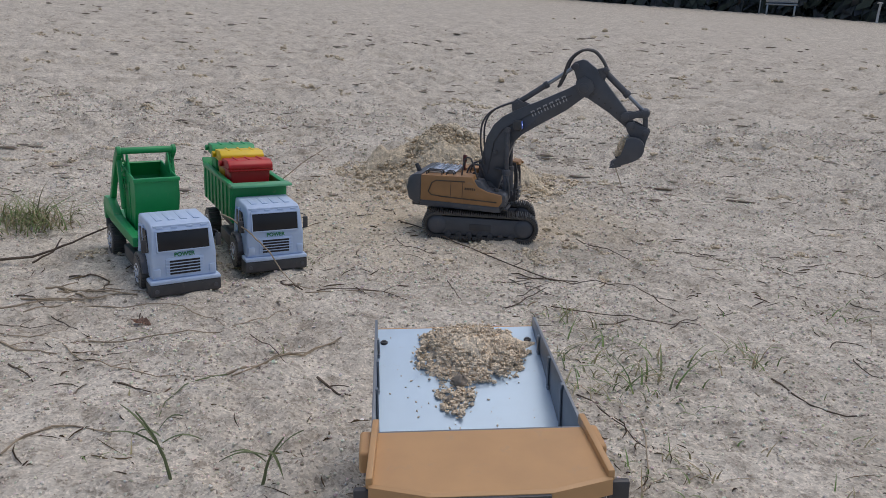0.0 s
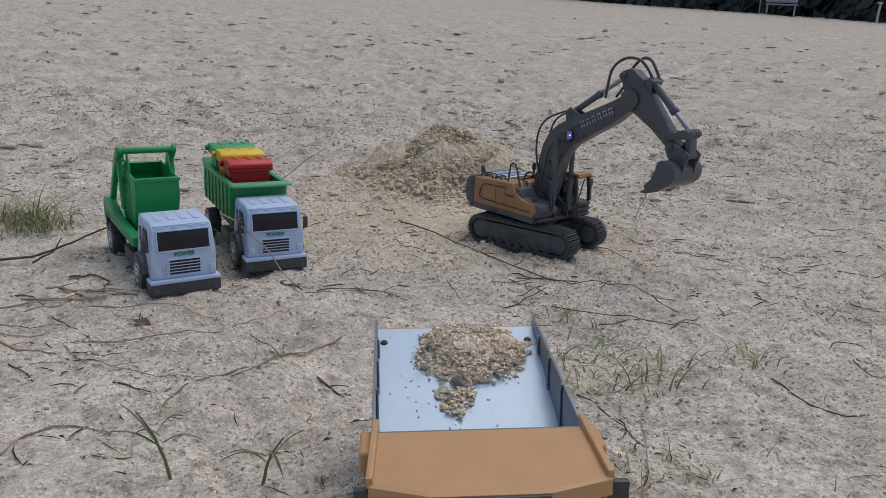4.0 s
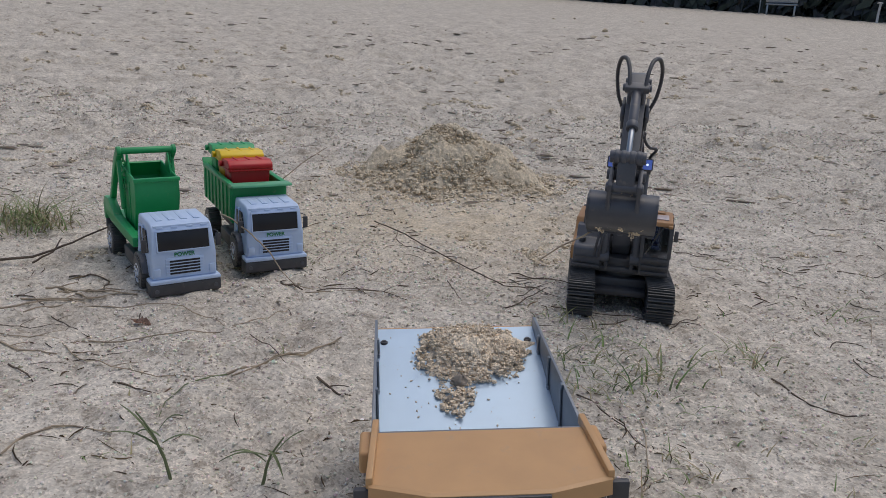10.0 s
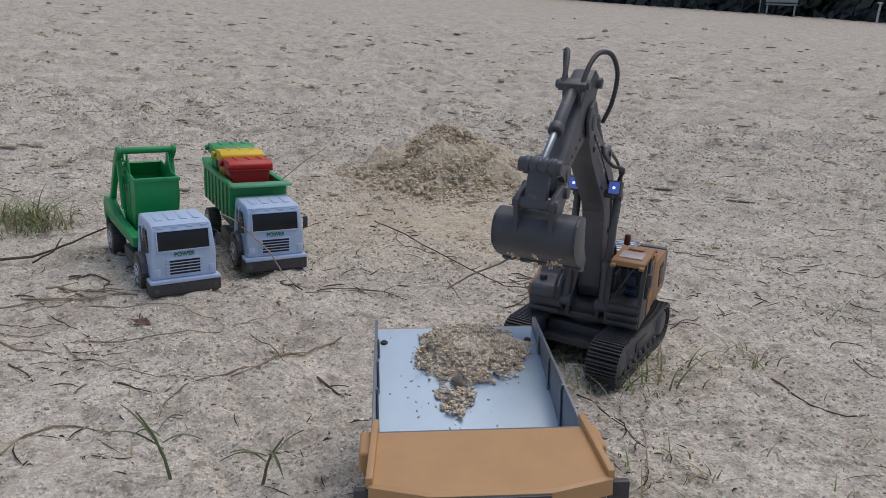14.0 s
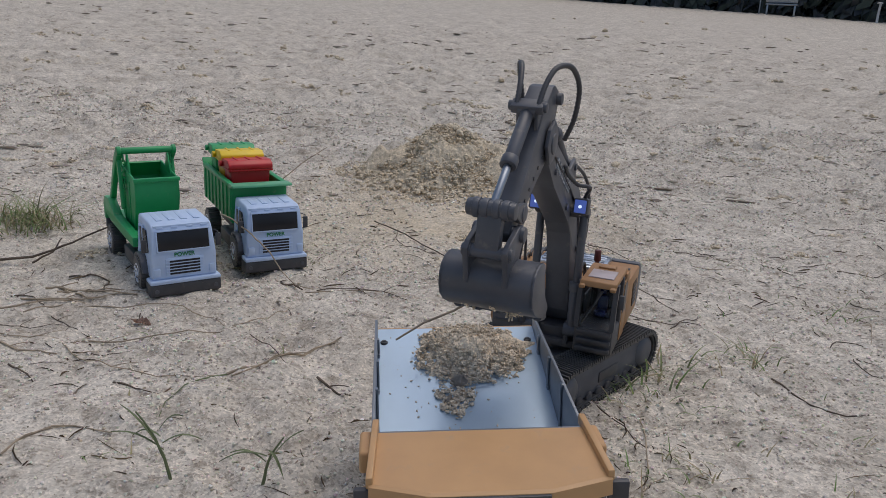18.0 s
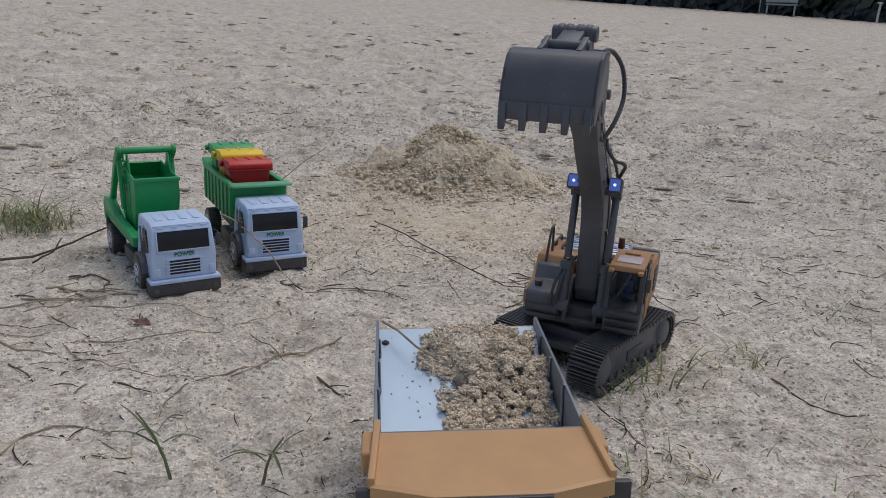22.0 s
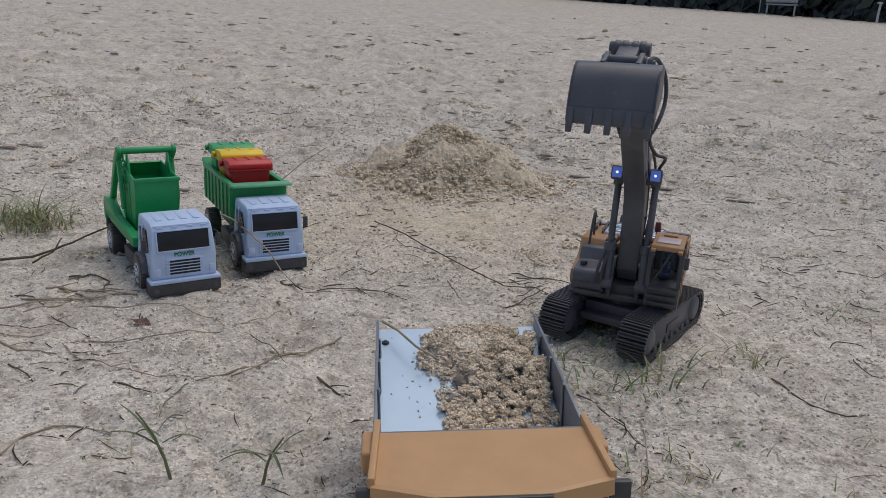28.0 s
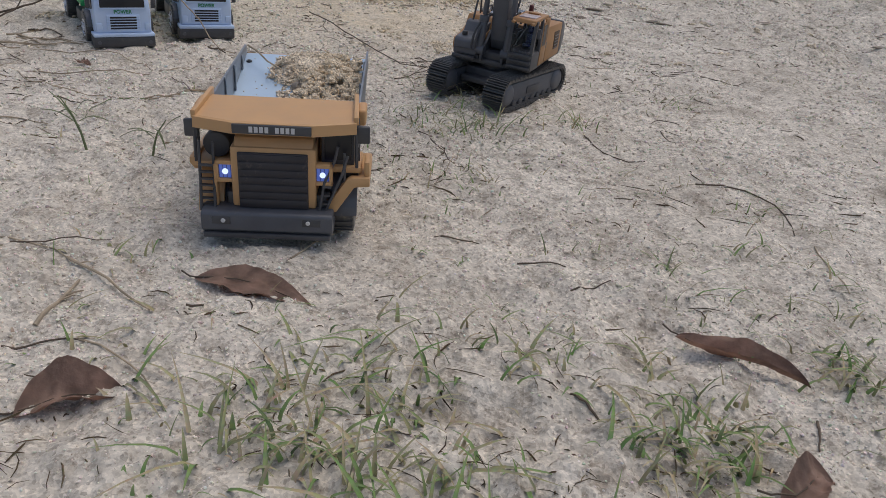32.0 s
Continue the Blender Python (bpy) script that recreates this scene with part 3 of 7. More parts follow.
    add_box(bm, -0.014, 0.006, 0.0655, 0.0682, 0.094, 0.133, 0.0008)
    rf = part("cab_roof", bm, OCHRE, cab, "ochre cab roof with a pale hatch")
    bm = bmesh.new()
    add_box(bm, 0.020, 0.048, 0.034, 0.0605, 0.1366, 0.1380, 0.0006)
    part("roof_hatch", bm, HATCH, cab, "pale pink-grey roof window")
    for y0, y1 in ((0.0285, 0.0345), (0.0600, 0.0660)):
        bm = bmesh.new()
        add_prism(bm, [(0.048, 0.1355), (0.0655, 0.1325), (0.0655, 0.1290), (0.060, 0.1300), (0.048, 0.1330)], y0, y1, 0.0010)
        part("roof_visor", bm, OCHRE, cab)
    bm = bmesh.new()
    add_box(bm, 0.002, 0.014, 0.038, 0.056, 0.1366, 0.1395, 0.0012)
    part("roof_vent", bm, OCHRE, cab)
    bm = bmesh.new()
    add_prism(bm, [(0.0612, 0.086), (0.0618, 0.0865), (0.0590, 0.112), (0.0525, 0.1325), (0.0518, 0.1325), (0.0582, 0.112)], 0.031, 0.0635)
    part("windscreen", bm, glass("clear_pane", (0.9, 0.93, 0.95)), cab).visible_shadow = False
    bm = bmesh.new()
    add_box(bm, 0.004, 0.022, 0.038, 0.056, 0.084, 0.092, 0.002)
    add_box(bm, 0.000, 0.006, 0.038, 0.056, 0.088, 0.118, 0.002)
    part("seat", bm, CHARCOAL, cab)
    bm = bmesh.new()
    add_box(bm, 0.008, 0.018, 0.041, 0.053, 0.092, 0.108, 0.003)
    add_box(bm, 0.008, 0.017, 0.043, 0.051, 0.109, 0.119, 0.003)
    add_box(bm, 0.014, 0.034, 0.041, 0.053, 0.090, 0.095, 0.002)
    part("driver_dummy", bm, LENS, cab, "plain dark blue toy driver block")
    bm = bmesh.new()
    add_cyl(bm, (0.056, 0.0655, 0.119), (0.056, 0.0705, 0.119), 0.0009, seg=6)
    add_box(bm, 0.0540, 0.0585, 0.0690, 0.0745, 0.110, 0.125, 0.0012)
    part("mirror", bm, BLACK, cab)
    bm = bmesh.new()
    add_prism(bm, [(-0.008, 0.062), (-0.008, 0.128), (0.018, 0.128), (0.020, 0.062)], 0.0672, 0.0682, 0.0003)
    part("door_panel", bm, OCHRE, cab, "ochre cab door")
    bm = bmesh.new()
    add_prism(bm, [(0.000, 0.092), (0.000, 0.124), (0.016, 0.124), (0.0165, 0.092)], 0.0679, 0.0686)
    part("door_pane", bm, PANE, cab)
    bm = bmesh.new()
    for k in range(3):
        add_box(bm, 0.0555, 0.0640, 0.030, 0.0655, 0.061 + k * 0.009, 0.066 + k * 0.009, 0.001)
    part("front_steps", bm, BLACK, cab)

    for side in (-1, 1):
        bm = bmesh.new()
        y = side * 0.0175
        add_prism(bm, [(-0.020, 0.060), (-0.012, 0.092), (0.004, 0.102), (0.018, 0.102), (0.028, 0.092), (0.052, 0.074), (0.054, 0.060)], y - 0.0022, y + 0.0022, 0.0006)
        part("boom_bracket", bm, BLACK, house)
    bm = bmesh.new()
    add_box(bm, -0.040, -0.018, -0.022, 0.026, 0.074, 0.106, 0.002)
    for k in range(4):
        add_cyl(bm, (-0.036 + k * 0.005, -0.014 + k * 0.009, 0.104), (-0.036 + k * 0.005, -0.014 + k * 0.009, 0.112), 0.0022, seg=10)
    part("valve_block", bm, BLACK, house)
    # boom: a bent box girder
    outer = [(-0.016, -0.004), (-0.015, 0.012), (0.012, 0.033), (0.042, 0.051), (0.070, 0.0665), (0.095, 0.0720), (0.118, 0.0695), (0.142, 0.0605), (0.182, 0.0415), (0.228, 0.0210), (0.248, 0.0140), (0.263, 0.0080), (0.2665, -0.0020), (0.2590, -0.0110), (0.243, -0.0125), (0.204, -0.0055), (0.160, 0.0090), (0.118, 0.0220), (0.100, 0.0230), (0.080, 0.0170), (0.040, -0.0020), (0.014, -0.0150), (-0.004, -0.0160)]
    bm = bmesh.new()
    add_prism(bm, outer, -0.0125, 0.0125, 0.0012)
    add_cyl(bm, (0, -0.020, 0), (0, 0.020, 0), 0.009, seg=18, bev=0.001)
    add_cyl(bm, (LB, -0.0165, 0), (LB, 0.0165, 0), 0.0090, seg=18, bev=0.001)
    boom = part("boom", bm, CHARCOAL, ex, "bent charcoal boom girder")
    for side in (-1, 1):
        bm = bmesh.new()
        y = side * 0.0131
        add_tube(bm, [(0.020, y, 0.018), (0.072, y, 0.050), (0.100, y, 0.054), (0.150, y, 0.0385), (0.230, y, 0.006)], 0.0010, 5)
        part("weld_seam", bm, BLACK, boom)
        bm = bmesh.new()
        for k in range(6):
            x = 0.160 + k * 0.0112
            z = 0.0335 - (x - 0.160) * 0.40
            for u0, u1, w0, w1 in ((-0.0036, -0.0018, -0.0052, 0.0052), (0.0018, 0.0036, -0.0052, 0.0052), (-0.0036, 0.0036, 0.0034, 0.0052)):
                add_box(bm, u0, u1, -0.0004, 0.0004, w0, w1, m=Matrix.Translation((x, side * 0.0128, z)) @ Matrix.Rotation(radians(22), 4, "Y"))
        part("maker_mark", bm, GREYPRINT, boom, "row of six pale printed bars")
        bm = bmesh.new()
        c = side * 0.0225
        tilt = Matrix.Translation((0.1331, 0, 0.0333)) @ Matrix.Rotation(radians(42), 4, "Y") @ Matrix.Translation((-0.1331, 0, -0.0333))
        add_box(bm, 0.1175, 0.1325, c - 0.0075, c + 0.0075, 0.0250, 0.0415, 0.0022)
        bmesh.ops.transform(bm, matrix=tilt, verts=bm.verts)
        add_box(bm, 0.120, 0.127, min(side * 0.012, c), max(side * 0.012, c), 0.029, 0.036, 0.001)
        lamp = part("boom_lamp", bm, BLACK, boom, "square boom lamp glowing blue-white")
        bm = bmesh.new()
        add_box(bm, 0.1320, 0.1334, c - 0.0058, c + 0.0058, 0.0268, 0.0397, 0.0006)
        bmesh.ops.transform(bm, matrix=tilt, verts=bm.verts)
        part("lens", bm, LAMPGLASS, lamp)
        bm = bmesh.new()
        add_cyl(bm, (0.1328, c, 0.0332), (0.1340, c, 0.0332), 0.0017, seg=14)
        bmesh.ops.transform(bm, matrix=tilt, verts=bm.verts)
        part("led", bm, BLUELED, lamp)
        hose("boom_hose", [(0.030, side * 0.0145, 0.034), (0.052, side * 0.0165, 0.064), (0.082, side * 0.016, 0.088), (0.112, side * 0.013, 0.091), (0.150, side * 0.008, 0.073)], 0.0018, boom, 50)
    bm = bmesh.new()
    for y in (-0.0085, 0.0085):
        add_prism(bm, [(0.132, 0.060), (0.145, 0.075), (0.157, 0.074), (0.166, 0.046)], y - 0.0018, y + 0.0018, 0.0005)
    add_cyl(bm, (0.151, -0.012, 0.068), (0.151, 0.012, 0.068), 0.0038, seg=12)
    part("cylinder_bracket", bm, CHARCOAL, boom)
    for bx, bz, half, rad in ((0.060, 0.036, 0.0150, 0.0040), (0.146, 0.020, 0.0145, 0.0036), (0.215, 0.002, 0.0145, 0.0030)):
        bm = bmesh.new()
        add_cyl(bm, (bx, -half, bz), (bx, half, bz), rad, seg=6)
        part("hex_pin", bm, CHARCOAL, boom)

    hose("lamp_hose", [(0.127, 0.0225, 0.0440), (0.136, 0.0260, 0.0470), (0.150, 0.0310, 0.0430), (0.160, 0.0300, 0.0370), (0.166, 0.0220, 0.0330), (0.182, 0.0150, 0.0300), (0.198, 0.0145, 0.0260)], 0.0019, boom, 60)
    # stick
    bm = bmesh.new()
    prof = [(-0.042, 0.013), (-0.041, 0.024), (-0.033, 0.0360), (-0.026, 0.0390), (-0.016, 0.0385), (-0.004, 0.0385), (0.008, 0.0340), (0.045, 0.0245), (0.085, 0.0145), (0.101, 0.0105), (0.1120, 0.0055), (0.1130, -0.003), (0.1075, -0.0080), (0.060, -0.0065), (0.012, -0.0105), (0.000, -0.0115), (-0.012, -0.0065), (-0.020, 0.0040), (-0.032, 0.0120)]
    add_prism(bm, prof, -0.0105, 0.0105, 0.0012)
    for y in (-0.0135, 0.0135):
        add_prism(bm, [(-0.018, 0.000), (-0.012, 0.016), (0.004, 0.018), (0.016, 0.010), (0.016, -0.010), (0.004, -0.0140), (-0.010, -0.009)], y - 0.0016, y + 0.0016, 0.0005)
    add_cyl(bm, (KX, -0.015, KZ), (KX, 0.015, KZ), 0.0052, seg=14, bev=0.0008)
    add_cyl(bm, (LS, -0.021, 0), (LS, 0.021, 0), 0.0062, seg=14, bev=0.0008)
    add_cyl(bm, (PIN_X, -0.0165, PIN_Z), (PIN_X, 0.0165, PIN_Z), 0.0070, seg=14, bev=0.0008)
    stick = part("stick", bm, CHARCOAL, ex, "charcoal dipper stick")
    bm = bmesh.new()
    for y in (-0.0075, 0.0075):
        add_prism(bm, [(-0.004, 0.036), (0.004, 0.046), (0.014, 0.046), (0.022, 0.028)], y - 0.0015, y + 0.0015, 0.0004)
    add_box(bm, 0.005, 0.016, -0.0135, 0.0135, 0.0425, 0.0505, 0.0012)
    for y in (-0.0135, 0.0135):
        add_cyl(bm, (0.0105, y - 0.0025, 0.0465), (0.0105, y + 0.0025, 0.0465), 0.0042, seg=12, bev=0.0008)
    part("cylinder_bracket", bm, CHARCOAL, stick)
    for side in (-1, 1):
        hose("stick_hose", [(0.013, side * 0.009, 0.0480), (-0.006, side * 0.0105, 0.0560), (-0.026, side * 0.0150, 0.0585), (-0.043, side * 0.0225, 0.0470), (-0.049, side * 0.0260, 0.0225), (-0.041, side * 0.0225, -0.0040), (-0.036, side * 0.0135, -0.0260)], 0.0023, stick, 84)
        bm = bmesh.new()
        for k in range(6):
            add_cyl(bm, (0.020 + k * 0.013, side * 0.0100, 0.002), (0.020 + k * 0.013, side * 0.0112, 0.002), 0.0016, seg=8)
        part("rivets", bm, BLACK, stick)

    # bucket
    shell = [(0.0225, 0.0040), (0.0170, 0.0085), (0.0135, 0.0160), (0.0125, 0.0240), (0.0140, 0.0310), (0.0190, 0.0370), (0.0270, 0.0405), (0.0360, 0.0410), (0.0470, 0.0355), (0.0580, 0.0260), (0.0660, 0.0160), (0.0710, 0.0075)]
    cx, cz = 0.036, 0.014
    inner = [(x + (cx - x) * 0.06, z + (cz - z) * 0.06) for x, z in shell]
    bm = bmesh.new()
    add_prism(bm, shell + inner[::-1], -0.0362, 0.0362)
    bucket = part("bucket", bm, CHARCOAL, ex, "charcoal digging bucket with five teeth")
    for side in (-1, 1):
        bm = bmesh.new()
        y = side * 0.0362
        add_prism(bm, shell + [(0.0660, 0.0015), (0.0500, 0.0075), (0.0340, 0.0065)], y - 0.0014, y + 0.0014, 0.0004)
        part("side_plate", bm, CHARCOAL, bucket)
        bm = bmesh.new()
        y = side * 0.0155
        add_prism(bm, [(-0.0055, -0.0060), (-0.0080, 0.0040), (-0.0085, 0.0270), (-0.0060, 0.0345), (0.0005, 0.0355), (0.0120, 0.0365), (0.0230, 0.0395), (0.0170, 0.0345), (0.0135, 0.0260), (0.0140, 0.0180), (0.0170, 0.0090), (0.0100, -0.0020), (0.0030, -0.0075)], y - 0.0022, y + 0.0022, 0.0006)
        ear = part("bucket_ear", bm, CHARCOAL, bucket)
        for px, pz in ((HORN_X, HORN_Z), (0.0, 0.0)):
            bm = bmesh.new()
            add_cyl(bm, (px, y - 0.0035, pz), (px, y + 0.0035, pz), 0.0059, seg=14, bev=0.001)
            part("pin_boss", bm, CHARCOAL, ear)
    bm = bmesh.new()
    add_prism(bm, [(0.0640, 0.0160), (0.0665, 0.0185), (0.0735, 0.0070), (0.0715, 0.0045)], -0.0370, 0.0370, 0.0004)
    part("cutting_edge", bm, CHARCOAL, bucket)
    for k in range(5):
        y = -0.0333 + k * 0.01665
        bm = bmesh.new()
        add_prism(bm, [(0.0650, 0.0160), (0.0680, 0.0185), (0.0770, 0.0062), (0.0790, 0.0000), (0.0710, 0.0040)], y - 0.0028, y + 0.0028, 0.0006)
        part("tooth", bm, CHARCOAL, bucket)
    parts = {"house": house, "boom": boom, "stick": stick, "bucket": bucket}

    # hydraulic cylinders: barrels and rods that follow their pins
    def ram(name, length, r, material, taper=False):
        bm = bmesh.new()
        add_cyl(bm, (0, 0, 0), (length, 0, 0), r, seg=14, bev=r * 0.25)
        add_cyl(bm, (0, -r * 1.3, 0), (0, r * 1.3, 0), r * 1.25, seg=12)
        if taper:
            add_cyl(bm, (length - r * 1.6, 0, 0), (length, 0, 0), r * 1.25, seg=14, bev=r * 0.2)
        return part(name, bm, material, ex)

    for side in ("l", "r"):
        parts["boom_barrel_" + side] = ram("boom_cylinder", 0.052, 0.0062, CHARCOAL, True)
        parts["boom_rod_" + side] = ram("boom_piston", 0.076, 0.0042, CHARCOAL)
    parts["stick_barrel"] = ram("stick_cylinder", 0.066, 0.0052, CHARCOAL, True)
    parts["stick_rod"] = ram("stick_piston", 0.078, 0.0034, STEEL)
    parts["bucket_barrel"] = ram("bucket_cylinder", 0.060, 0.0056, CHARCOAL, True)
    parts["bucket_rod"] = ram("bucket_piston", 0.062, 0.0032, STEEL)
    bm = bmesh.new()
    for y in (-0.0135, 0.0135):
        add_prism(bm, [(-0.0085, -0.004), (-0.0085, 0.004), (-0.003, 0.0085), (0.004, 0.0080), (0.0180, 0.0045), (0.032, 0.0075), (0.0400, 0.0045), (0.0415, 0.0), (0.0400, -0.0045), (0.032, -0.0075), (0.0180, -0.0045), (0.004, -0.0080), (-0.003, -0.0085)], y - 0.0022, y + 0.0022, 0.0008)
    add_cyl(bm, (ROCKER, -0.0190, 0), (ROCKER, 0.0190, 0), 0.0066, seg=18, bev=0.001)
    for y in (-0.0115, -0.0045, 0.0045, 0.0115):
        add_cyl(bm, (ROCKER, y - 0.0028, 0), (ROCKER, y + 0.0028, 0), 0.0078, seg=18, bev=0.001)
    parts["rocker"] = part("rocker_arm", bm, CHARCOAL, ex)
    bm = bmesh.new()
    add_box(bm, -0.004, 0.034, -0.0098, 0.0098, -0.0045, 0.0045, 0.002)
    add_cyl(bm, (LINK, -0.0200, 0), (LINK, 0.0200, 0), 0.0050, seg=14, bev=0.001)
    parts["link"] = part("bucket_link", bm, CHARCOAL, ex)
    return ex, parts


EX, EXP = build_excavator()


def aim(p, q):
    """The pose of a ram that starts at p and points to q, both in the plane of the boom (x, y, z)."""
    a = math.atan2(q[2] - p[2], q[0] - p[0])
    return Matrix.Translation(p) @ Matrix.Rotation(-a, 4, "Y")


def polar(o, r, a):
    return (o[0] + r * math.cos(a), o[1], o[2] + r * math.sin(a))


def meet(a, ra, b, rb, side):
    """Where two links of length ra and rb from the pins a and b meet."""
    dx, dz = b[0] - a[0], b[2] - a[2]
    d = min(max(math.hypot(dx, dz), abs(ra - rb) + 1e-4), ra + rb - 1e-4)
    f = (ra * ra - rb * rb + d * d) / (2 * d)
    h = math.sqrt(max(0.0, ra * ra - f * f)) * side
    ux, uz = dx / d, dz / d
    return (a[0] + f * ux - h * uz, 0.0, a[2] + f * uz + h * ux)


def joints_at(t):
    """Base, headings and arm angles at a time, gliding through the rows."""
    rows = JOINTS
    if t <= rows[0][0]:
        return rows[0][1:]
    if t >= rows[-1][0]:
        return rows[-1][1:]
    k = max(i for i in range(len(rows) - 1) if rows[i][0] <= t)
    a, b = rows[k], rows[k + 1]
    h = b[0] - a[0]
    u = (t - a[0]) / h
    out = []
    for c in range(1, 8):
        d = (b[c] - a[c]) / h
        m0 = m1 = 0.0
        if k > 0:
            e = (a[c] - rows[k - 1][c]) / (a[0] - rows[k - 1][0])
            m0 = 0.0 if e * d <= 0 else 2 * e * d / (e + d)
        if k + 2 < len(rows):
            e = (rows[k + 2][c] - b[c]) / (rows[k + 2][0] - b[0])
            m1 = 0.0 if e * d <= 0 else 2 * e * d / (e + d)
        out.append((2 * u ** 3 - 3 * u ** 2 + 1) * a[c] + (u ** 3 - 2 * u ** 2 + u) * h * m0 + (3 * u ** 2 - 2 * u ** 3) * b[c] + (u ** 3 - u ** 2) * h * m1)
    return out


def arm_poses(t):
    """The base's pose in the world, and every moving part's pose in the base's space."""
    x, y, th, ps, be, si, ka = joints_at(t)
    base = pose(x, y, 0.002, 0, 0, th)
    turn = pose(0, 0, 0, 0, 0, ps - th)
    b, s, k = radians(be), radians(si), radians(ka)
    foot = (PIVOT_X, 0.0, PIVOT_Z)
    boom = Matrix.Translation(foot) @ Matrix.Rotation(-b, 4, "Y")
    elbow = polar(foot, LB, b)
    stick = Matrix.Translation(elbow) @ Matrix.Rotation(-s, 4, "Y")
    wrist = polar(elbow, LS, s)
    bucket = Matrix.Translation(wrist) @ Matrix.Rotation(-k, 4, "Y")
    out = {"house": Matrix.Identity(4), "boom": boom, "stick": stick, "bucket": bucket}
    for side, sy in (("l", 1), ("r", -1)):
        p = Vector((0.048, sy * 0.0225, 0.076))
        q = boom @ Vector((0.108, sy * 0.0205, 0.046))
        out["boom_barrel_" + side] = aim(p, (q[0], p[1], q[2]))
        out["boom_rod_" + side] = aim((q[0], p[1], q[2]), p)
    p, q = boom @ Vector((0.151, 0, 0.068)), stick @ Vector((KX, 0, KZ))
    out["stick_barrel"], out["stick_rod"] = aim(p, q), aim(q, p)
    pin = stick @ Vector((PIN_X, 0, PIN_Z))
    horn = bucket @ Vector((HORN_X, 0, HORN_Z))
    end = meet(pin, ROCKER, horn, LINK, 1)
    out["rocker"] = aim(pin, end)
    out["link"] = aim(end, horn)
    p = stick @ Vector((0.011, 0, 0.0430))
    out["bucket_barrel"], out["bucket_rod"] = aim(p, end), aim(end, p)
    return base, {n: turn @ m for n, m in out.items()}


# ---- wheels ----
def add_wheels(parent, spots, r, width, rim_mat, tread=0):
    for x, y in spots:
        s = 1 if y > 0 else -1
        bm = bmesh.new()
        add_lathe(bm, [(r * 0.55, y - width / 2), (r * 0.93, y - width / 2), (r, y - width * 0.36), (r, y + width * 0.36), (r * 0.93, y + width / 2), (r * 0.55, y + width / 2)], 26, Matrix.Translation((x, 0, r)))
        for k in range(tread):
            a = 2 * math.pi * k / tread
            add_box(bm, -r * 0.06, r * 0.06, y - width * 0.46, y + width * 0.46, r * 0.96, r * 1.04, m=Matrix.Translation((x, 0, r)) @ Matrix.Rotation(a, 4, "Y"))
        w = part("wheel", bm, RUBBER, parent, "black ridged rubber tyre")
        bm = bmesh.new()
        yo = y + s * width * 0.5
        add_lathe(bm, [(r * 0.12, yo + s * 0.0012), (r * 0.2, yo + s * 0.0012), (r * 0.24, yo - s * 0.001), (r * 0.46, yo - s * 0.0015), (r * 0.52, yo + s * 0.0008), (r * 0.58, yo + s * 0.0006), (r * 0.58, yo - s * 0.004), (r * 0.12, yo - s * 0.004)], 24, Matrix.Translation((x, 0, r)))
        for k in range(6):
            a = k * math.pi / 3
            add_cyl(bm, (x + r * 0.35 * math.cos(a), yo - 0.003, r + r * 0.35 * math.sin(a)), (x + r * 0.35 * math.cos(a), yo + s * 0.0008, r + r * 0.35 * math.sin(a)), r * 0.05, seg=8)
        part("rim", bm, rim_mat, w, "silver wheel rim")


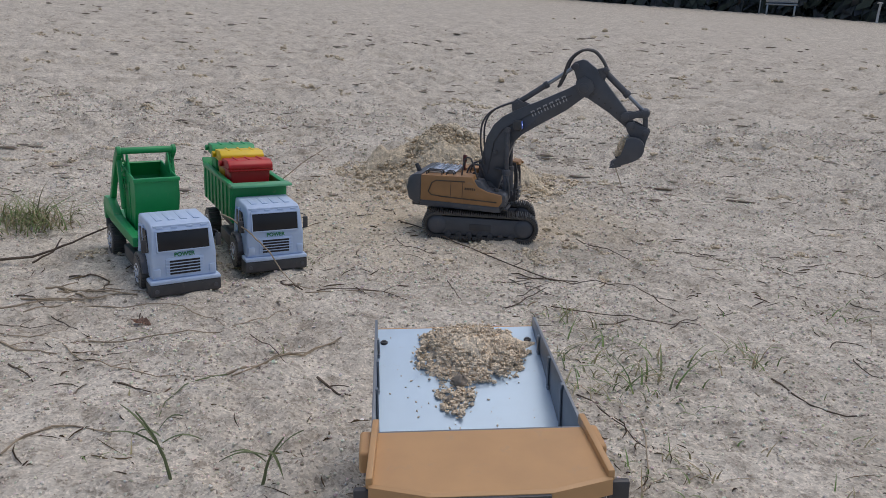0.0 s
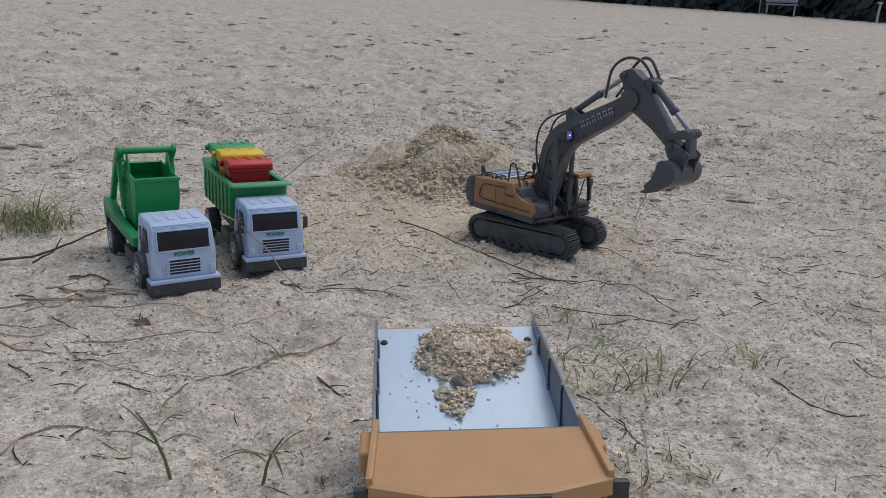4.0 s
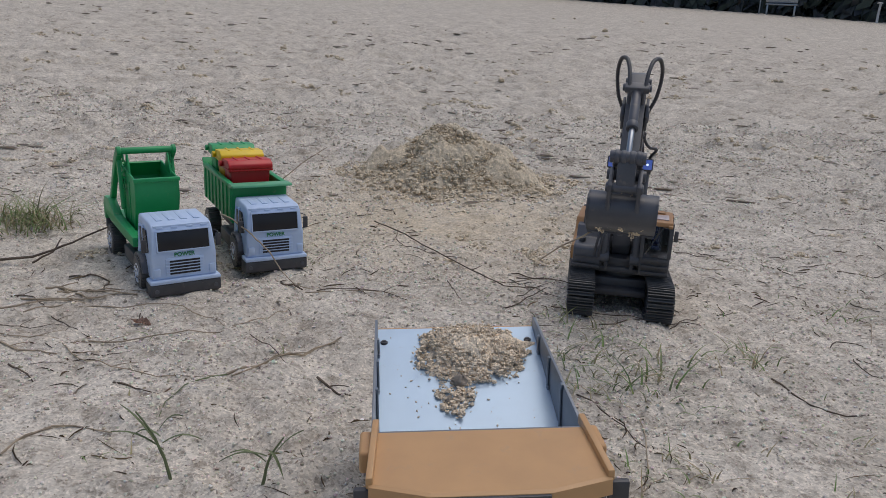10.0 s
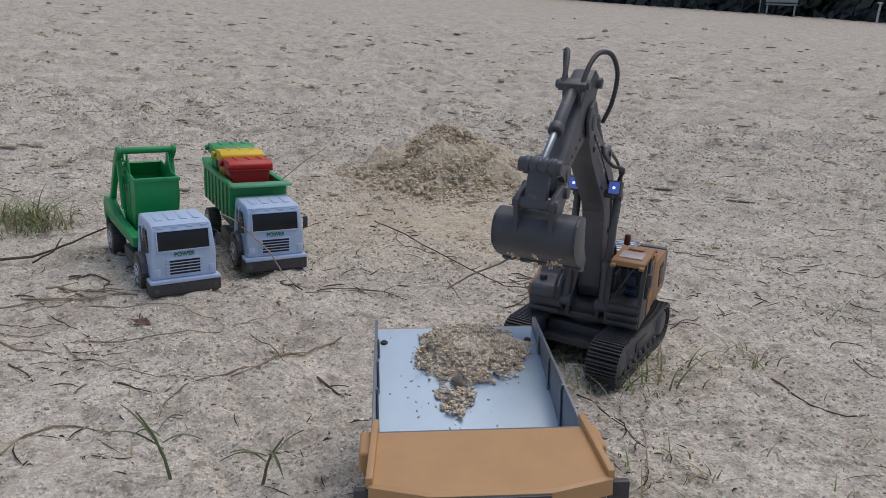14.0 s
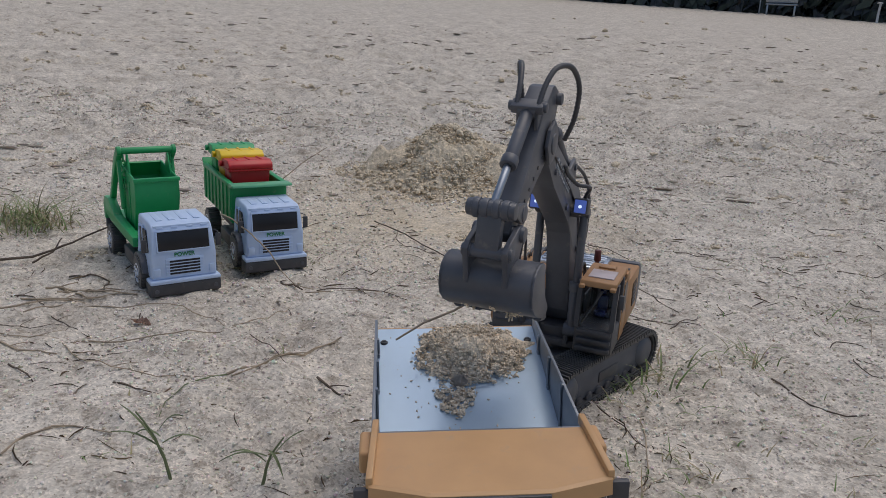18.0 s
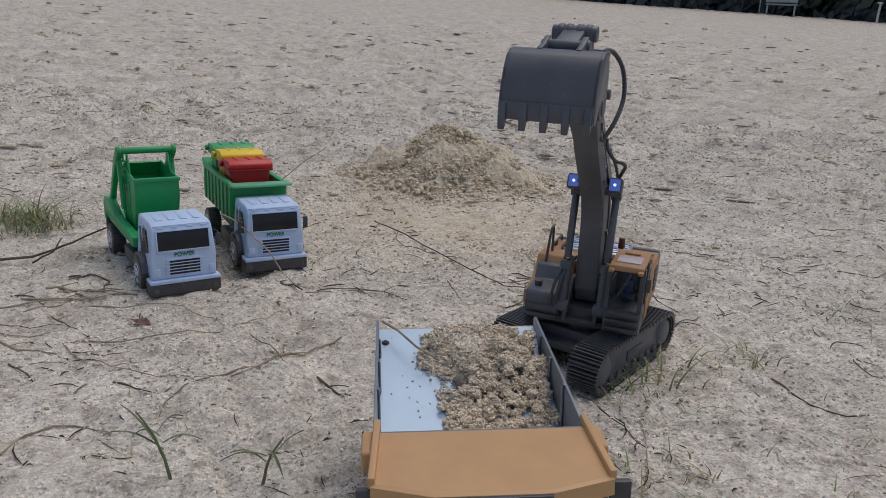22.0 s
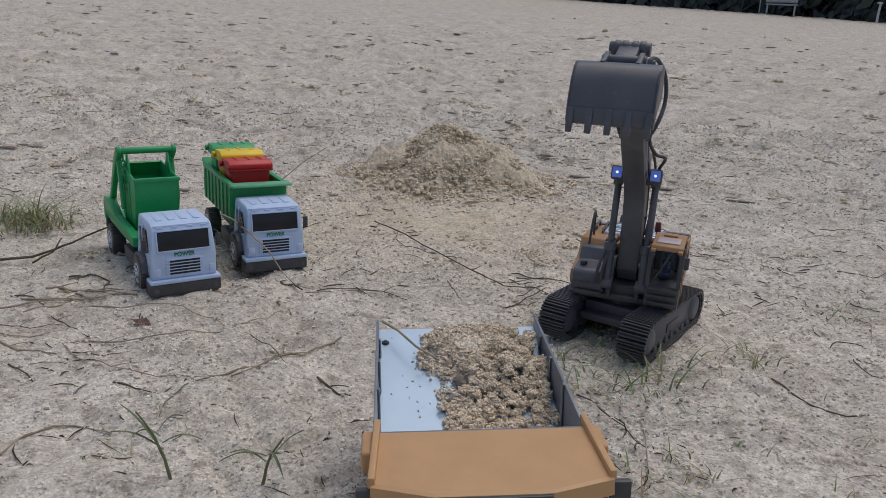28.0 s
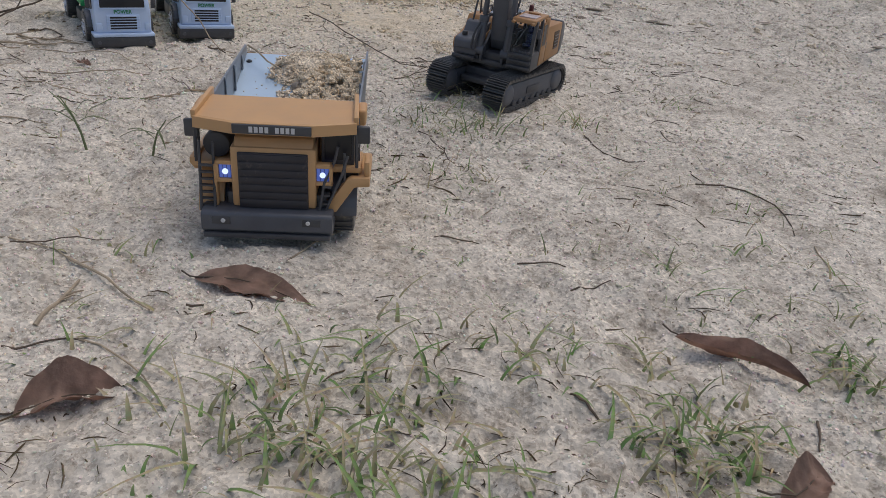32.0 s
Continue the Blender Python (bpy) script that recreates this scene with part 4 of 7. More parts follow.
# ---- the two small white-cabbed trucks ----
def truck_front(tr):
    bm = bmesh.new()
    add_box(bm, -0.150, 0.105, -0.020, 0.020, 0.022, 0.040, 0.002)
    add_box(bm, -0.04, 0.03, -0.040, 0.040, 0.018, 0.036, 0.002)
    part("chassis", bm, BLACK, tr)
    bm = bmesh.new()
    cabp = [(0.1285, 0.026), (0.1285, 0.060), (0.1225, 0.094), (0.1185, 0.100), (0.108, 0.1025), (0.052, 0.1040), (0.047, 0.1015), (0.045, 0.046), (0.054, 0.046), (0.062, 0.053), (0.078, 0.057), (0.096, 0.051), (0.103, 0.036), (0.105, 0.026)]
    tmp = bmesh.new()
    add_prism(tmp, cabp, -0.0440, 0.0440, 0.0028, seg=3)
    for v in tmp.verts:
        v.co.y *= 1.0 - 0.085 * max(0.0, (v.co.z - 0.058) / 0.045)
    weld(bm, tmp)
    cab = part("cab", bm, WHITE, tr, "white plastic cab")
    bm = bmesh.new()
    for k in range(4):
        y = -0.0255 + k * 0.017
        add_box(bm, 0.054, 0.104, y - 0.0042, y + 0.0042, 0.1022, 0.1040, 0.0006)
    add_box(bm, 0.1125, 0.1205, -0.038, 0.038, 0.0972, 0.1004, 0.0008)
    for y in (-0.030, -0.010, 0.010, 0.030):
        add_box(bm, 0.1185, 0.1218, y - 0.0045, y + 0.0045, 0.0955, 0.0985, 0.0006)
    part("roof_ribs", bm, WHITE, cab)
    lean = Matrix.Translation((0.1259, 0, 0.0795)) @ Matrix.Rotation(radians(-9), 4, "Y")
    bm = bmesh.new()
    add_box(bm, -0.0006, 0.0014, -0.0345, 0.0345, -0.0130, 0.0130, 0.0009, m=lean)
    part("windscreen", bm, PANE, cab, "black moulded windscreen")
    bm = bmesh.new()
    for a, b, c, d in ((-0.0365, -0.0345, -0.0148, 0.0148), (0.0345, 0.0365, -0.0148, 0.0148), (-0.0365, 0.0365, 0.0130, 0.0148), (-0.0365, 0.0365, -0.0148, -0.0130)):
        add_box(bm, -0.0006, 0.0020, a, b, c, d, 0.0004, m=lean)
    part("windscreen_frame", bm, WHITE, cab)
    bm = bmesh.new()
    add_box(bm, 0.1275, 0.1300, -0.0260, 0.0260, 0.0315, 0.0555, 0.0006)
    gr = part("grille", bm, WHITE, cab)
    for k in range(5):
        bm = bmesh.new()
        z = 0.0340 + k * 0.0043
        add_box(bm, 0.1292, 0.1306, -0.0205, 0.0205, z - 0.0014, z + 0.0014, 0.0003)
        part("slat", bm, PANE, gr, "black grille slot")
        bm = bmesh.new()
        add_box(bm, 0.1294, 0.1310, -0.0255, 0.0255, z + 0.0016, z + 0.0028, 0.0003)
        part("rib", bm, WHITE, gr)
    lettering("word", "POWER", 0.0080, GREENTAG, cab, Matrix.Translation((0.1290, 0, 0.0600)) @ pose(0, 0, 0, 90, 0, 90))
    for s in (-1, 1):
        bm = bmesh.new()
        add_box(bm, 0.1270, 0.1305, s * 0.0375 - 0.0045, s * 0.0375 + 0.0045, 0.0310, 0.0420, 0.0010)
        part("headlight", bm, WHITE, cab, "white moulded headlight")
        bm = bmesh.new()
        y = s * 0.0428
        add_prism(bm, [(0.083, 0.062), (0.083, 0.090), (0.098, 0.090), (0.1135, 0.064), (0.1120, 0.061)], y - 0.0007, y + 0.0012 if s > 0 else y + 0.0007, 0.0003) if s > 0 else add_prism(bm, [(0.083, 0.062), (0.083, 0.090), (0.098, 0.090), (0.1135, 0.064), (0.1120, 0.061)], y - 0.0012, y + 0.0007, 0.0003)
        part("side_window", bm, PANE, cab)
        bm = bmesh.new()
        add_prism(bm, [(0.067, 0.064), (0.067, 0.089), (0.079, 0.089), (0.079, 0.064)], min(y - 0.0007 * s, y + 0.0012 * s), max(y - 0.0007 * s, y + 0.0012 * s), 0.0003)
        part("side_window", bm, PANE, cab)
        bm = bmesh.new()
        add_tube(bm, [(0.108, s * 0.044, 0.086), (0.118, s * 0.050, 0.085), (0.118, s * 0.050, 0.064), (0.110, s * 0.0445, 0.062)], 0.0008, 5)
        add_box(bm, 0.1155, 0.1195, s * 0.0505 - 0.0035, s * 0.0505 + 0.0035, 0.064, 0.082, 0.0012)
        part("mirror", bm, BLACK, cab)
        bm = bmesh.new()
        add_prism(bm, arc(0.078, 0.026, 0.0285, 10, 170, 10) + arc(0.078, 0.026, 0.0245, 170, 10, 10), s * 0.0455 - 0.006, s * 0.0455 + 0.004, 0.0005)
        part("wheel_arch", bm, CHARCOAL, tr)
    for s in (-1, 1):
        for x, z0, z1 in ((0.0815, 0.048, 0.094), (0.064, 0.050, 0.092)):
            bm = bmesh.new()
            add_box(bm, x - 0.0008, x + 0.0008, min(s * 0.0405, s * 0.0446), max(s * 0.0405, s * 0.0446), z0, z1, 0.0003)
            part("door_pillar", bm, WHITE, cab)
        bm = bmesh.new()
        add_box(bm, 0.072, 0.078, min(s * 0.0430, s * 0.0452), max(s * 0.0430, s * 0.0452), 0.0590, 0.0606, 0.0004)
        part("door_handle", bm, WHITE, cab)
        bm = bmesh.new()
        add_box(bm, -0.040, 0.030, min(s * 0.034, s * 0.046), max(s * 0.034, s * 0.046), 0.014, 0.036, 0.003)
        part("side_tank", bm, BLACK, tr)
    bm = bmesh.new()
    add_box(bm, 0.108, 0.1345, -0.0480, 0.0480, 0.0205, 0.0262, 0.0020)
    part("bumper_lip", bm, WHITE, tr)
    bm = bmesh.new()
    add_prism(bm, [(0.104, 0.001), (0.126, 0.001), (0.1345, 0.005), (0.1345, 0.0206), (0.104, 0.0206)], -0.0478, 0.0478, 0.002)
    bp = part("bumper", bm, BLACK, tr, "black plastic bumper")
    for s in (-1, 1):
        bm = bmesh.new()
        add_cyl(bm, (0.134, s * 0.040, 0.012), (0.1358, s * 0.040, 0.012), 0.0030, seg=12)
        part("fog_lamp", bm, CHARCOAL, bp)
    add_wheels(tr, [(0.078, -0.043), (0.078, 0.043), (-0.110, -0.043), (-0.110, 0.043)], 0.0245, 0.020, CHROME, 30)


SKIP_AT = pose(-0.4268, 1.1125, 0.001, 0, 0, -56)
BIN_AT = pose(-0.3180, 1.2360, 0.002, 0, 0, -61)


def build_skip_truck():
    tr = thing("toy_skip_truck", "white and green plastic toy skip truck standing on sand", "toy truck", SKIP_AT)
    truck_front(tr)
    bm = bmesh.new()
    add_box(bm, -0.160, 0.044, -0.036, 0.036, 0.050, 0.060, 0.0015)
    add_box(bm, 0.030, 0.044, -0.040, 0.040, 0.060, 0.071, 0.0015)
    bed = part("bed", bm, GREEN, tr, "green plastic skip bed")
    for s in (-1, 1):
        bm = bmesh.new()
        y = s * 0.043
        add_prism(bm, [(0.044, 0.052), (0.044, 0.066), (-0.080, 0.070), (-0.126, 0.088), (-0.158, 0.086), (-0.168, 0.072), (-0.164, 0.048), (-0.156, 0.048), (-0.150, 0.060), (-0.116, 0.054)], y - 0.0065, y + 0.0065, 0.0012)
        part("side_rail", bm, GREEN, tr)
        bm = bmesh.new()
        add_prism(bm, [(-0.146, 0.080), (-0.132, 0.080), (-0.106, 0.120), (-0.082, 0.148), (-0.062, 0.166), (-0.058, 0.174), (-0.068, 0.178), (-0.090, 0.160), (-0.116, 0.124)], s * 0.0395 - 0.004, s * 0.0395 + 0.004, 0.001)
        am = part("lift_arm", bm, GREEN, tr)
        bm = bmesh.new()
        add_prism(bm, [(-0.078, 0.156), (-0.071, 0.160), (-0.052, 0.088), (-0.060, 0.084)], s * 0.0395 - 0.0025, s * 0.0395 + 0.0025, 0.0006)
        part("brace", bm, GREEN, am)
        bm = bmesh.new()
        for k in range(6):
            z = 0.166 - k * 0.0085
            m = Matrix.Translation((-0.064, s * 0.0345, z - 0.004)) @ Matrix.Rotation(radians(90 * (k % 2)), 4, "Z")
            add_tube(bm, [m @ Vector((0.003 * math.cos(a), 0, 0.0055 * math.sin(a))) for a in np.linspace(0, 2 * math.pi, 13)], 0.0011, 5)
        part("chain", bm, GREEN, am, "moulded green chain")
        bm = bmesh.new()
        add_box(bm, -0.166, -0.158, y - 0.005, y + 0.005, 0.032, 0.050, 0.001)
        part("rear_leg", bm, CHARCOAL, tr)
    bm = bmesh.new()
    add_cyl(bm, (-0.064, -0.040, 0.173), (-0.064, 0.040, 0.173), 0.0052, seg=14, bev=0.001)
    for y in (-0.0405, 0.0405):
        add_cyl(bm, (-0.064, y - 0.003, 0.173), (-0.064, y + 0.003, 0.173), 0.0072, seg=16, bev=0.001)
    part("crossbar", bm, GREEN, tr)
    sk = thing("toy_skip", "open green plastic skip on the truck bed", "skip", SKIP_AT @ pose(-0.016, 0, 0.0605))
    out = [(-0.098, 0.030), (-0.066, 0.0), (-0.004, 0.0), (0.011, 0.050), (0.009, 0.076), (0.005, 0.079), (-0.090, 0.088), (-0.104, 0.064)]
    cx, cz = -0.04, 0.045
    bm = bmesh.new()
    hollow = [(x * 0.955 + cx * 0.045, z * 0.955 + cz * 0.045) for x, z in out]
    ring = [out[6], out[7], out[0], out[1], out[2], out[3], out[4], out[5]]
    ring_in = [hollow[6], hollow[7], hollow[0], hollow[1], hollow[2], hollow[3], hollow[4], hollow[5]]
    add_prism(bm, ring + ring_in[::-1], -0.031, 0.031)
    part("skip_shell", bm, GREEN, sk)
    for s in (-1, 1):
        bm = bmesh.new()
        add_prism(bm, ring, s * 0.031 - 0.0012, s * 0.031 + 0.0012, 0.0004)
        sp = part("side_wall", bm, GREEN, sk)
        bm = bmesh.new()
        add_prism(bm, [(-0.056, 0.080), (-0.047, 0.108), (-0.039, 0.108), (-0.026, 0.078)], s * 0.0295 - 0.001, s * 0.0295 + 0.001, 0.0003)
        part("lug", bm, GREEN, sp)
        for x in (-0.060, -0.024):
            bm = bmesh.new()
            add_box(bm, x - 0.002, x + 0.002, s * 0.0325 - 0.0012, s * 0.0325 + 0.0012, 0.006, 0.070, 0.0005)
            part("rib", bm, GREEN, sp)
    bm = bmesh.new()
    add_box(bm, 0.004, 0.0120, -0.0335, 0.0335, 0.0740, 0.0795, 0.0008)
    part("rim_bar", bm, GREEN, sk)


def build_bin_truck():
    tr = thing("toy_dump_truck", "white and green plastic toy tipper loaded with bins, on sand", "toy truck", BIN_AT)
    truck_front(tr)
    bm = bmesh.new()
    add_box(bm, -0.158, 0.038, -0.040, 0.040, 0.064, 0.069, 0.001)
    bed = part("bed", bm, GREEN, tr, "green plastic tipper bed")
    for s in (-1, 1):
        bm = bmesh.new()
        y = s * 0.0425
        add_box(bm, -0.158, 0.038, y - 0.0015, y + 0.0015, 0.058, 0.118, 0.0006)
        w = part("side_wall", bm, GREEN, tr)
        for k in range(8):
            bm = bmesh.new()
            x = -0.152 + k * 0.0265
            add_box(bm, x - 0.0025, x + 0.0025, y + s * 0.001 - 0.0025, y + s * 0.001 + 0.0025, 0.060, 0.116, 0.0008)
            part("rib", bm, GREEN, w)
        bm = bmesh.new()
        add_box(bm, -0.162, 0.040, y - 0.0045, y + 0.0045, 0.1155, 0.1215, 0.0012)
        part("top_rail", bm, GREEN, w)
    bm = bmesh.new()
    add_box(bm, 0.035, 0.039, -0.042, 0.042, 0.060, 0.119, 0.0008)
    fw = part("front_wall", bm, GREEN, tr)
    bm = bmesh.new()
    add_prism(bm, [(0.034, 0.1165), (0.034, 0.1225), (0.060, 0.1235), (0.062, 0.1195), (0.044, 0.1165)], -0.0475, 0.0475, 0.0010)
    cn = part("front_ledge", bm, LIME, fw, "pale green ledge over the cab")
    bm = bmesh.new()
    add_prism(bm, [(-0.161, 0.060), (-0.157, 0.060), (-0.157, 0.118), (-0.168, 0.130), (-0.172, 0.126), (-0.161, 0.114)], -0.046, 0.046, 0.0008)
    part("tailgate", bm, GREEN, tr)
    for name, material, x, dy, z, tilt, label in (("red", RED, -0.026, -0.002, 0.066, 2, "red plastic wheelie bin in the tipper bed"), ("yellow", SUNNY, -0.072, -0.003, 0.074, 0, "yellow plastic wheelie bin in the tipper bed"), ("green", GREEN, -0.120, -0.005, 0.077, -2, "green plastic wheelie bin in the tipper bed")):
        m = BIN_AT @ pose(x, dy, z, 0, 0, tilt)
        bn = thing("toy_bin", label, "bin", m, "bins in the tipper")
        bm = bmesh.new()
        tmp = bmesh.new()
        add_box(tmp, -0.021, 0.021, -0.033, 0.033, 0.0, 0.070, 0.003)
        for v in tmp.verts:
            k = 0.84 + 0.16 * v.co.z / 0.070
            v.co.x *= k
            v.co.y *= k
        weld(bm, tmp)
        part("body", bm, AMBER if name == "yellow" else material, bn)
        bm = bmesh.new()
        add_prism(bm, [(-0.025, 0.0700), (-0.025, 0.0775), (-0.018, 0.0830), (0.014, 0.0845), (0.024, 0.0780), (0.025, 0.0700)], -0.0365, 0.0365, 0.0022)
        lid = part("lid", bm, material, bn)
        bm = bmesh.new()
        add_box(bm, -0.0245, 0.0250, -0.0365, 0.0365, 0.0665, 0.0700, 0.0008)
        part("rim", bm, material, bn)
        for s in (-1, 1):
            bm = bmesh.new()
            add_cyl(bm, (-0.020, s * 0.036, 0.074), (-0.020, s * 0.0415, 0.074), 0.0052, seg=12, bev=0.001)
            part("hinge", bm, material, lid)
        bm = bmesh.new()
        for k in range(3):
            add_box(bm, -0.014, 0.014, -0.020 + k * 0.020 - 0.0015, -0.020 + k * 0.020 + 0.0015, 0.0835, 0.0852, 0.0004)
        part("lid_ribs", bm, material, lid)


build_skip_truck()
build_bin_truck()

# ---- the big ochre haul truck in front ----
DX, DY, DH = 0.031, 0.5276, -85.2


def haul_pose(dx=0.0, dz=0.0, dp=0.0, dy=0.0):
    return pose(DX + dy, DY, 0.0 + dz, 0, 0, DH) @ pose(dx, 0, 0, 2.4, dp, 0)


def canopy_z(x):
    return 0.1258 - (x - 0.076) * 0.055


def build_haul_truck():
    tr = thing("toy_haul_truck", "ochre plastic toy haul truck with a grey metal tray", "toy truck", haul_pose())
    bm = bmesh.new()
    add_box(bm, -0.100, 0.128, -0.026, 0.026, 0.026, 0.050, 0.003)
    add_box(bm, 0.060, 0.134, -0.046, 0.046, 0.024, 0.052, 0.002)
    part("chassis", bm, BLACK, tr)
    # tray
    bm = bmesh.new()
    add_prism(bm, [(-0.121, 0.1145), (-0.121, 0.1173), (0.064, 0.0688), (0.064, 0.0660)], -0.0700, 0.0700)
    part("tray_floor", bm, TRAY, tr, "smooth pale grey-blue metal tray floor")
    bm = bmesh.new()
    add_box(bm, 0.062, 0.066, -0.071, 0.071, 0.068, 0.1190, 0.0006)
    part("tray_front", bm, TRAYSIDE, tr)
    for s in (-1, 1):
        bm = bmesh.new()
        y = s * 0.0712
        add_prism(bm, [(-0.122, 0.1125), (-0.122, 0.1258), (-0.119, 0.1275), (0.068, 0.1200), (0.068, 0.0640)], y - 0.0011, y + 0.0011, 0.0004)
        w = part("tray_side", bm, TRAYSIDE, tr, "dark grey metal tray side with pins")
        for x, h in ((-0.084, 0.1135), (-0.040, 0.1020), (0.008, 0.0895)):
            bm = bmesh.new()
            add_cyl(bm, (x, s * 0.0688, h - 0.006), (x - 0.002, s * 0.0692, 0.1225), 0.0011, seg=8)
            add_box(bm, x - 0.003, x + 0.001, s * 0.0694 - 0.001, s * 0.0694 + 0.001, 0.1195, 0.1235, 0.0003)
            add_box(bm, x - 0.002, x + 0.003, s * 0.0690 - 0.001, s * 0.0690 + 0.001, h - 0.0065, h - 0.003, 0.0003)
            part("side_pin", bm, STEEL, w)
    bm = bmesh.new()
    add_box(bm, -0.1240, -0.1205, -0.0700, 0.0700, 0.1080, 0.1172, 0.0006)
    part("tray_lip", bm, YELLOW, tr)
    for s in (-1, 1):
        bm = bmesh.new()
        add_cyl(bm, (-0.102, s * 0.0635 - 0.001, 0.1090), (-0.102, s * 0.0635 - 0.001, 0.1136), 0.0033, seg=14, bev=0.0006)
        add_cyl(bm, (-0.102, s * 0.0635 - 0.001, 0.1120), (-0.102, s * 0.0635 - 0.001, 0.1144), 0.0019, seg=8)
        part("bolt", bm, BLACK, tr)
    # canopy over the cab
    bm = bmesh.new()
    tmp = bmesh.new()
    top = [(0.076, -0.0700), (0.076, 0.0700), (0.1285, 0.0728), (0.1395, 0.0345), (0.1395, -0.0365), (0.1285, -0.0728)]
    hi = [tmp.verts.new((x, y, canopy_z(x))) for x, y in top]
    lo = [tmp.verts.new((x, y, canopy_z(x) - 0.0033)) for x, y in top]
    tmp.faces.new(hi)
    tmp.faces.new(lo[::-1])
    for i in range(6):
        tmp.faces.new((hi[(i + 1) % 6], hi[i], lo[i], lo[(i + 1) % 6]))
    bmesh.ops.recalc_face_normals(tmp, faces=tmp.faces)
    weld(bm, tmp)
    cn = part("canopy", bm, YELLOW, tr, "ochre canopy plate of the haul truck")
    bm = bmesh.new()
    front = [(0.1285, -0.0728), (0.1395, -0.0365), (0.1395, 0.0345), (0.1285, 0.0728)]
    for (xa, ya), (xb, yb) in zip(front, front[1:]):
        tmp = bmesh.new()
        v = []
        for x, y in ((xa, ya), (xb, yb)):
            zt = canopy_z(x)
            v.append([tmp.verts.new((x, y, zt + 0.0002)), tmp.verts.new((x + 0.0028, y, zt - 0.0008)), tmp.verts.new((x + 0.0042, y, zt - 0.0105)), tmp.verts.new((x + 0.0022, y, zt - 0.0105))])
        for i in range(4):
            tmp.faces.new((v[0][i], v[0][(i + 1) % 4], v[1][(i + 1) % 4], v[1][i]))
        tmp.faces.new(v[0])
        tmp.faces.new(v[1][::-1])
        bmesh.ops.recalc_face_normals(tmp, faces=tmp.faces)
        weld(bm, tmp)
    part("canopy_lip", bm, YELLOW, cn)
    for s in (-1, 1):
        bm = bmesh.new()
        tmp = bmesh.new()
        add_box(tmp, 0.066, 0.1300, -0.0022, 0.0022, -0.003, 0.0045, 0.0010)
        for v in tmp.verts:
            v.co = Vector((v.co.x, s * (0.0695 + (v.co.x - 0.076) * 0.050) + v.co.y, v.co.z + canopy_z(v.co.x)))
        weld(bm, tmp)
        part("side_rim", bm, YELLOW, cn)
        bm = bmesh.new()
        add_box(bm, 0.068, 0.096, min(s * 0.071, s * 0.0795), max(s * 0.071, s * 0.0795), 0.108, 0.1235, 0.0024, 3)
        part("side_tab", bm, YELLOW, cn)
    bm = bmesh.new()
    add_box(bm, 0.1420, 0.1444, -0.0360, 0.0335, 0.1125, 0.1210, 0.0004)
    part("name_plate", bm, BLACK, cn, "black plate with pale printed bars")
    for k in range(9):
        if k == 4:
            continue
        y = -0.0195 + k * 0.0046
        bm = bmesh.new()
        add_box(bm, 0.1441, 0.1449, y - 0.0016, y + 0.0016, 0.1142, 0.1194)
        part("printed_bar", bm, SILVERTAG, cn)
    # bonnet and grille
    bm = bmesh.new()
    add_box(bm, 0.085, 0.1400, -0.0400, 0.0365, 0.040, 0.0985, 0.0022)
    add_prism(bm, [(0.085, 0.096), (0.1385, 0.0975), (0.132, 0.106), (0.085, 0.109)], -0.037, 0.034, 0.0018)
    hd = part("bonnet", bm, YELLOW, tr, "ochre bonnet round a black grille")
    bm = bmesh.new()
    add_box(bm, 0.1385, 0.1420, -0.0335, 0.0295, 0.040, 0.0940, 0.0010)
    gr = part("grille", bm, GRILLE, hd)
    for k in range(7):
        bm = bmesh.new()
        z = 0.0460 + k * 0.0073
        add_box(bm, 0.1412, 0.1430, -0.0325, 0.0285, z - 0.0030, z + 0.0030, 0.0008)
        part("slat", bm, GRILLE, gr)
    # platforms, headlights, mirrors, posts
    for s in (-1, 1):
        bm = bmesh.new()
        add_box(bm, 0.086, 0.1300, min(s * 0.036, s * 0.0770), max(s * 0.036, s * 0.0770), 0.0735, 0.0795, 0.0015)
        dk = part("platform", bm, YELLOW, tr)
        bm = bmesh.new()
        c = s * 0.0440 - 0.0016
        for y0, y1, z0, z1 in ((-0.0090, -0.0060, 0.064, 0.084), (0.0060, 0.0090, 0.064, 0.084), (-0.0090, 0.0090, 0.080, 0.084), (-0.0090, 0.0090, 0.063, 0.0668)):
            add_box(bm, 0.1300, 0.1385, c + y0, c + y1, z0, z1, 0.0008)
        part("lamp_frame", bm, YELLOW, dk)
        bm = bmesh.new()
        add_box(bm, 0.1330, 0.1372, c - 0.0060, c + 0.0060, 0.0670, 0.0800, 0.0010)
        hl = part("headlight", bm, LAMPGLASS, tr, "square headlight glowing blue-white")
        bm = bmesh.new()
        add_cyl(bm, (0.1368, c, 0.0735), (0.1382, c, 0.0735), 0.0027, seg=16)
        part("led", bm, BLUELED, hl)
        bm = bmesh.new()
        for q in range(4):
            add_box(bm, 0.1360, 0.1376, c - 0.0056 + q * 0.0035, c - 0.0052 + q * 0.0035, 0.0675, 0.0795)
        part("lens_rib", bm, LENS, hl)
        bm = bmesh.new()
        add_tube(bm, [(0.1290, s * 0.0730, 0.079), (0.1285, s * 0.0725, 0.100), (0.1270, s * 0.0720, 0.121)], 0.0016, 6)
        add_tube(bm, [(0.1120, s * 0.0740, 0.079), (0.1120, s * 0.0730, 0.121)], 0.0013, 6)
        add_tube(bm, [(0.1285, s * 0.0728, 0.098), (0.1120, s * 0.0738, 0.098)], 0.0012, 6)
        part("guard_rail", bm, BLACK, tr)
        bm = bmesh.new()
        c = 0.0785 if s > 0 else -0.0755
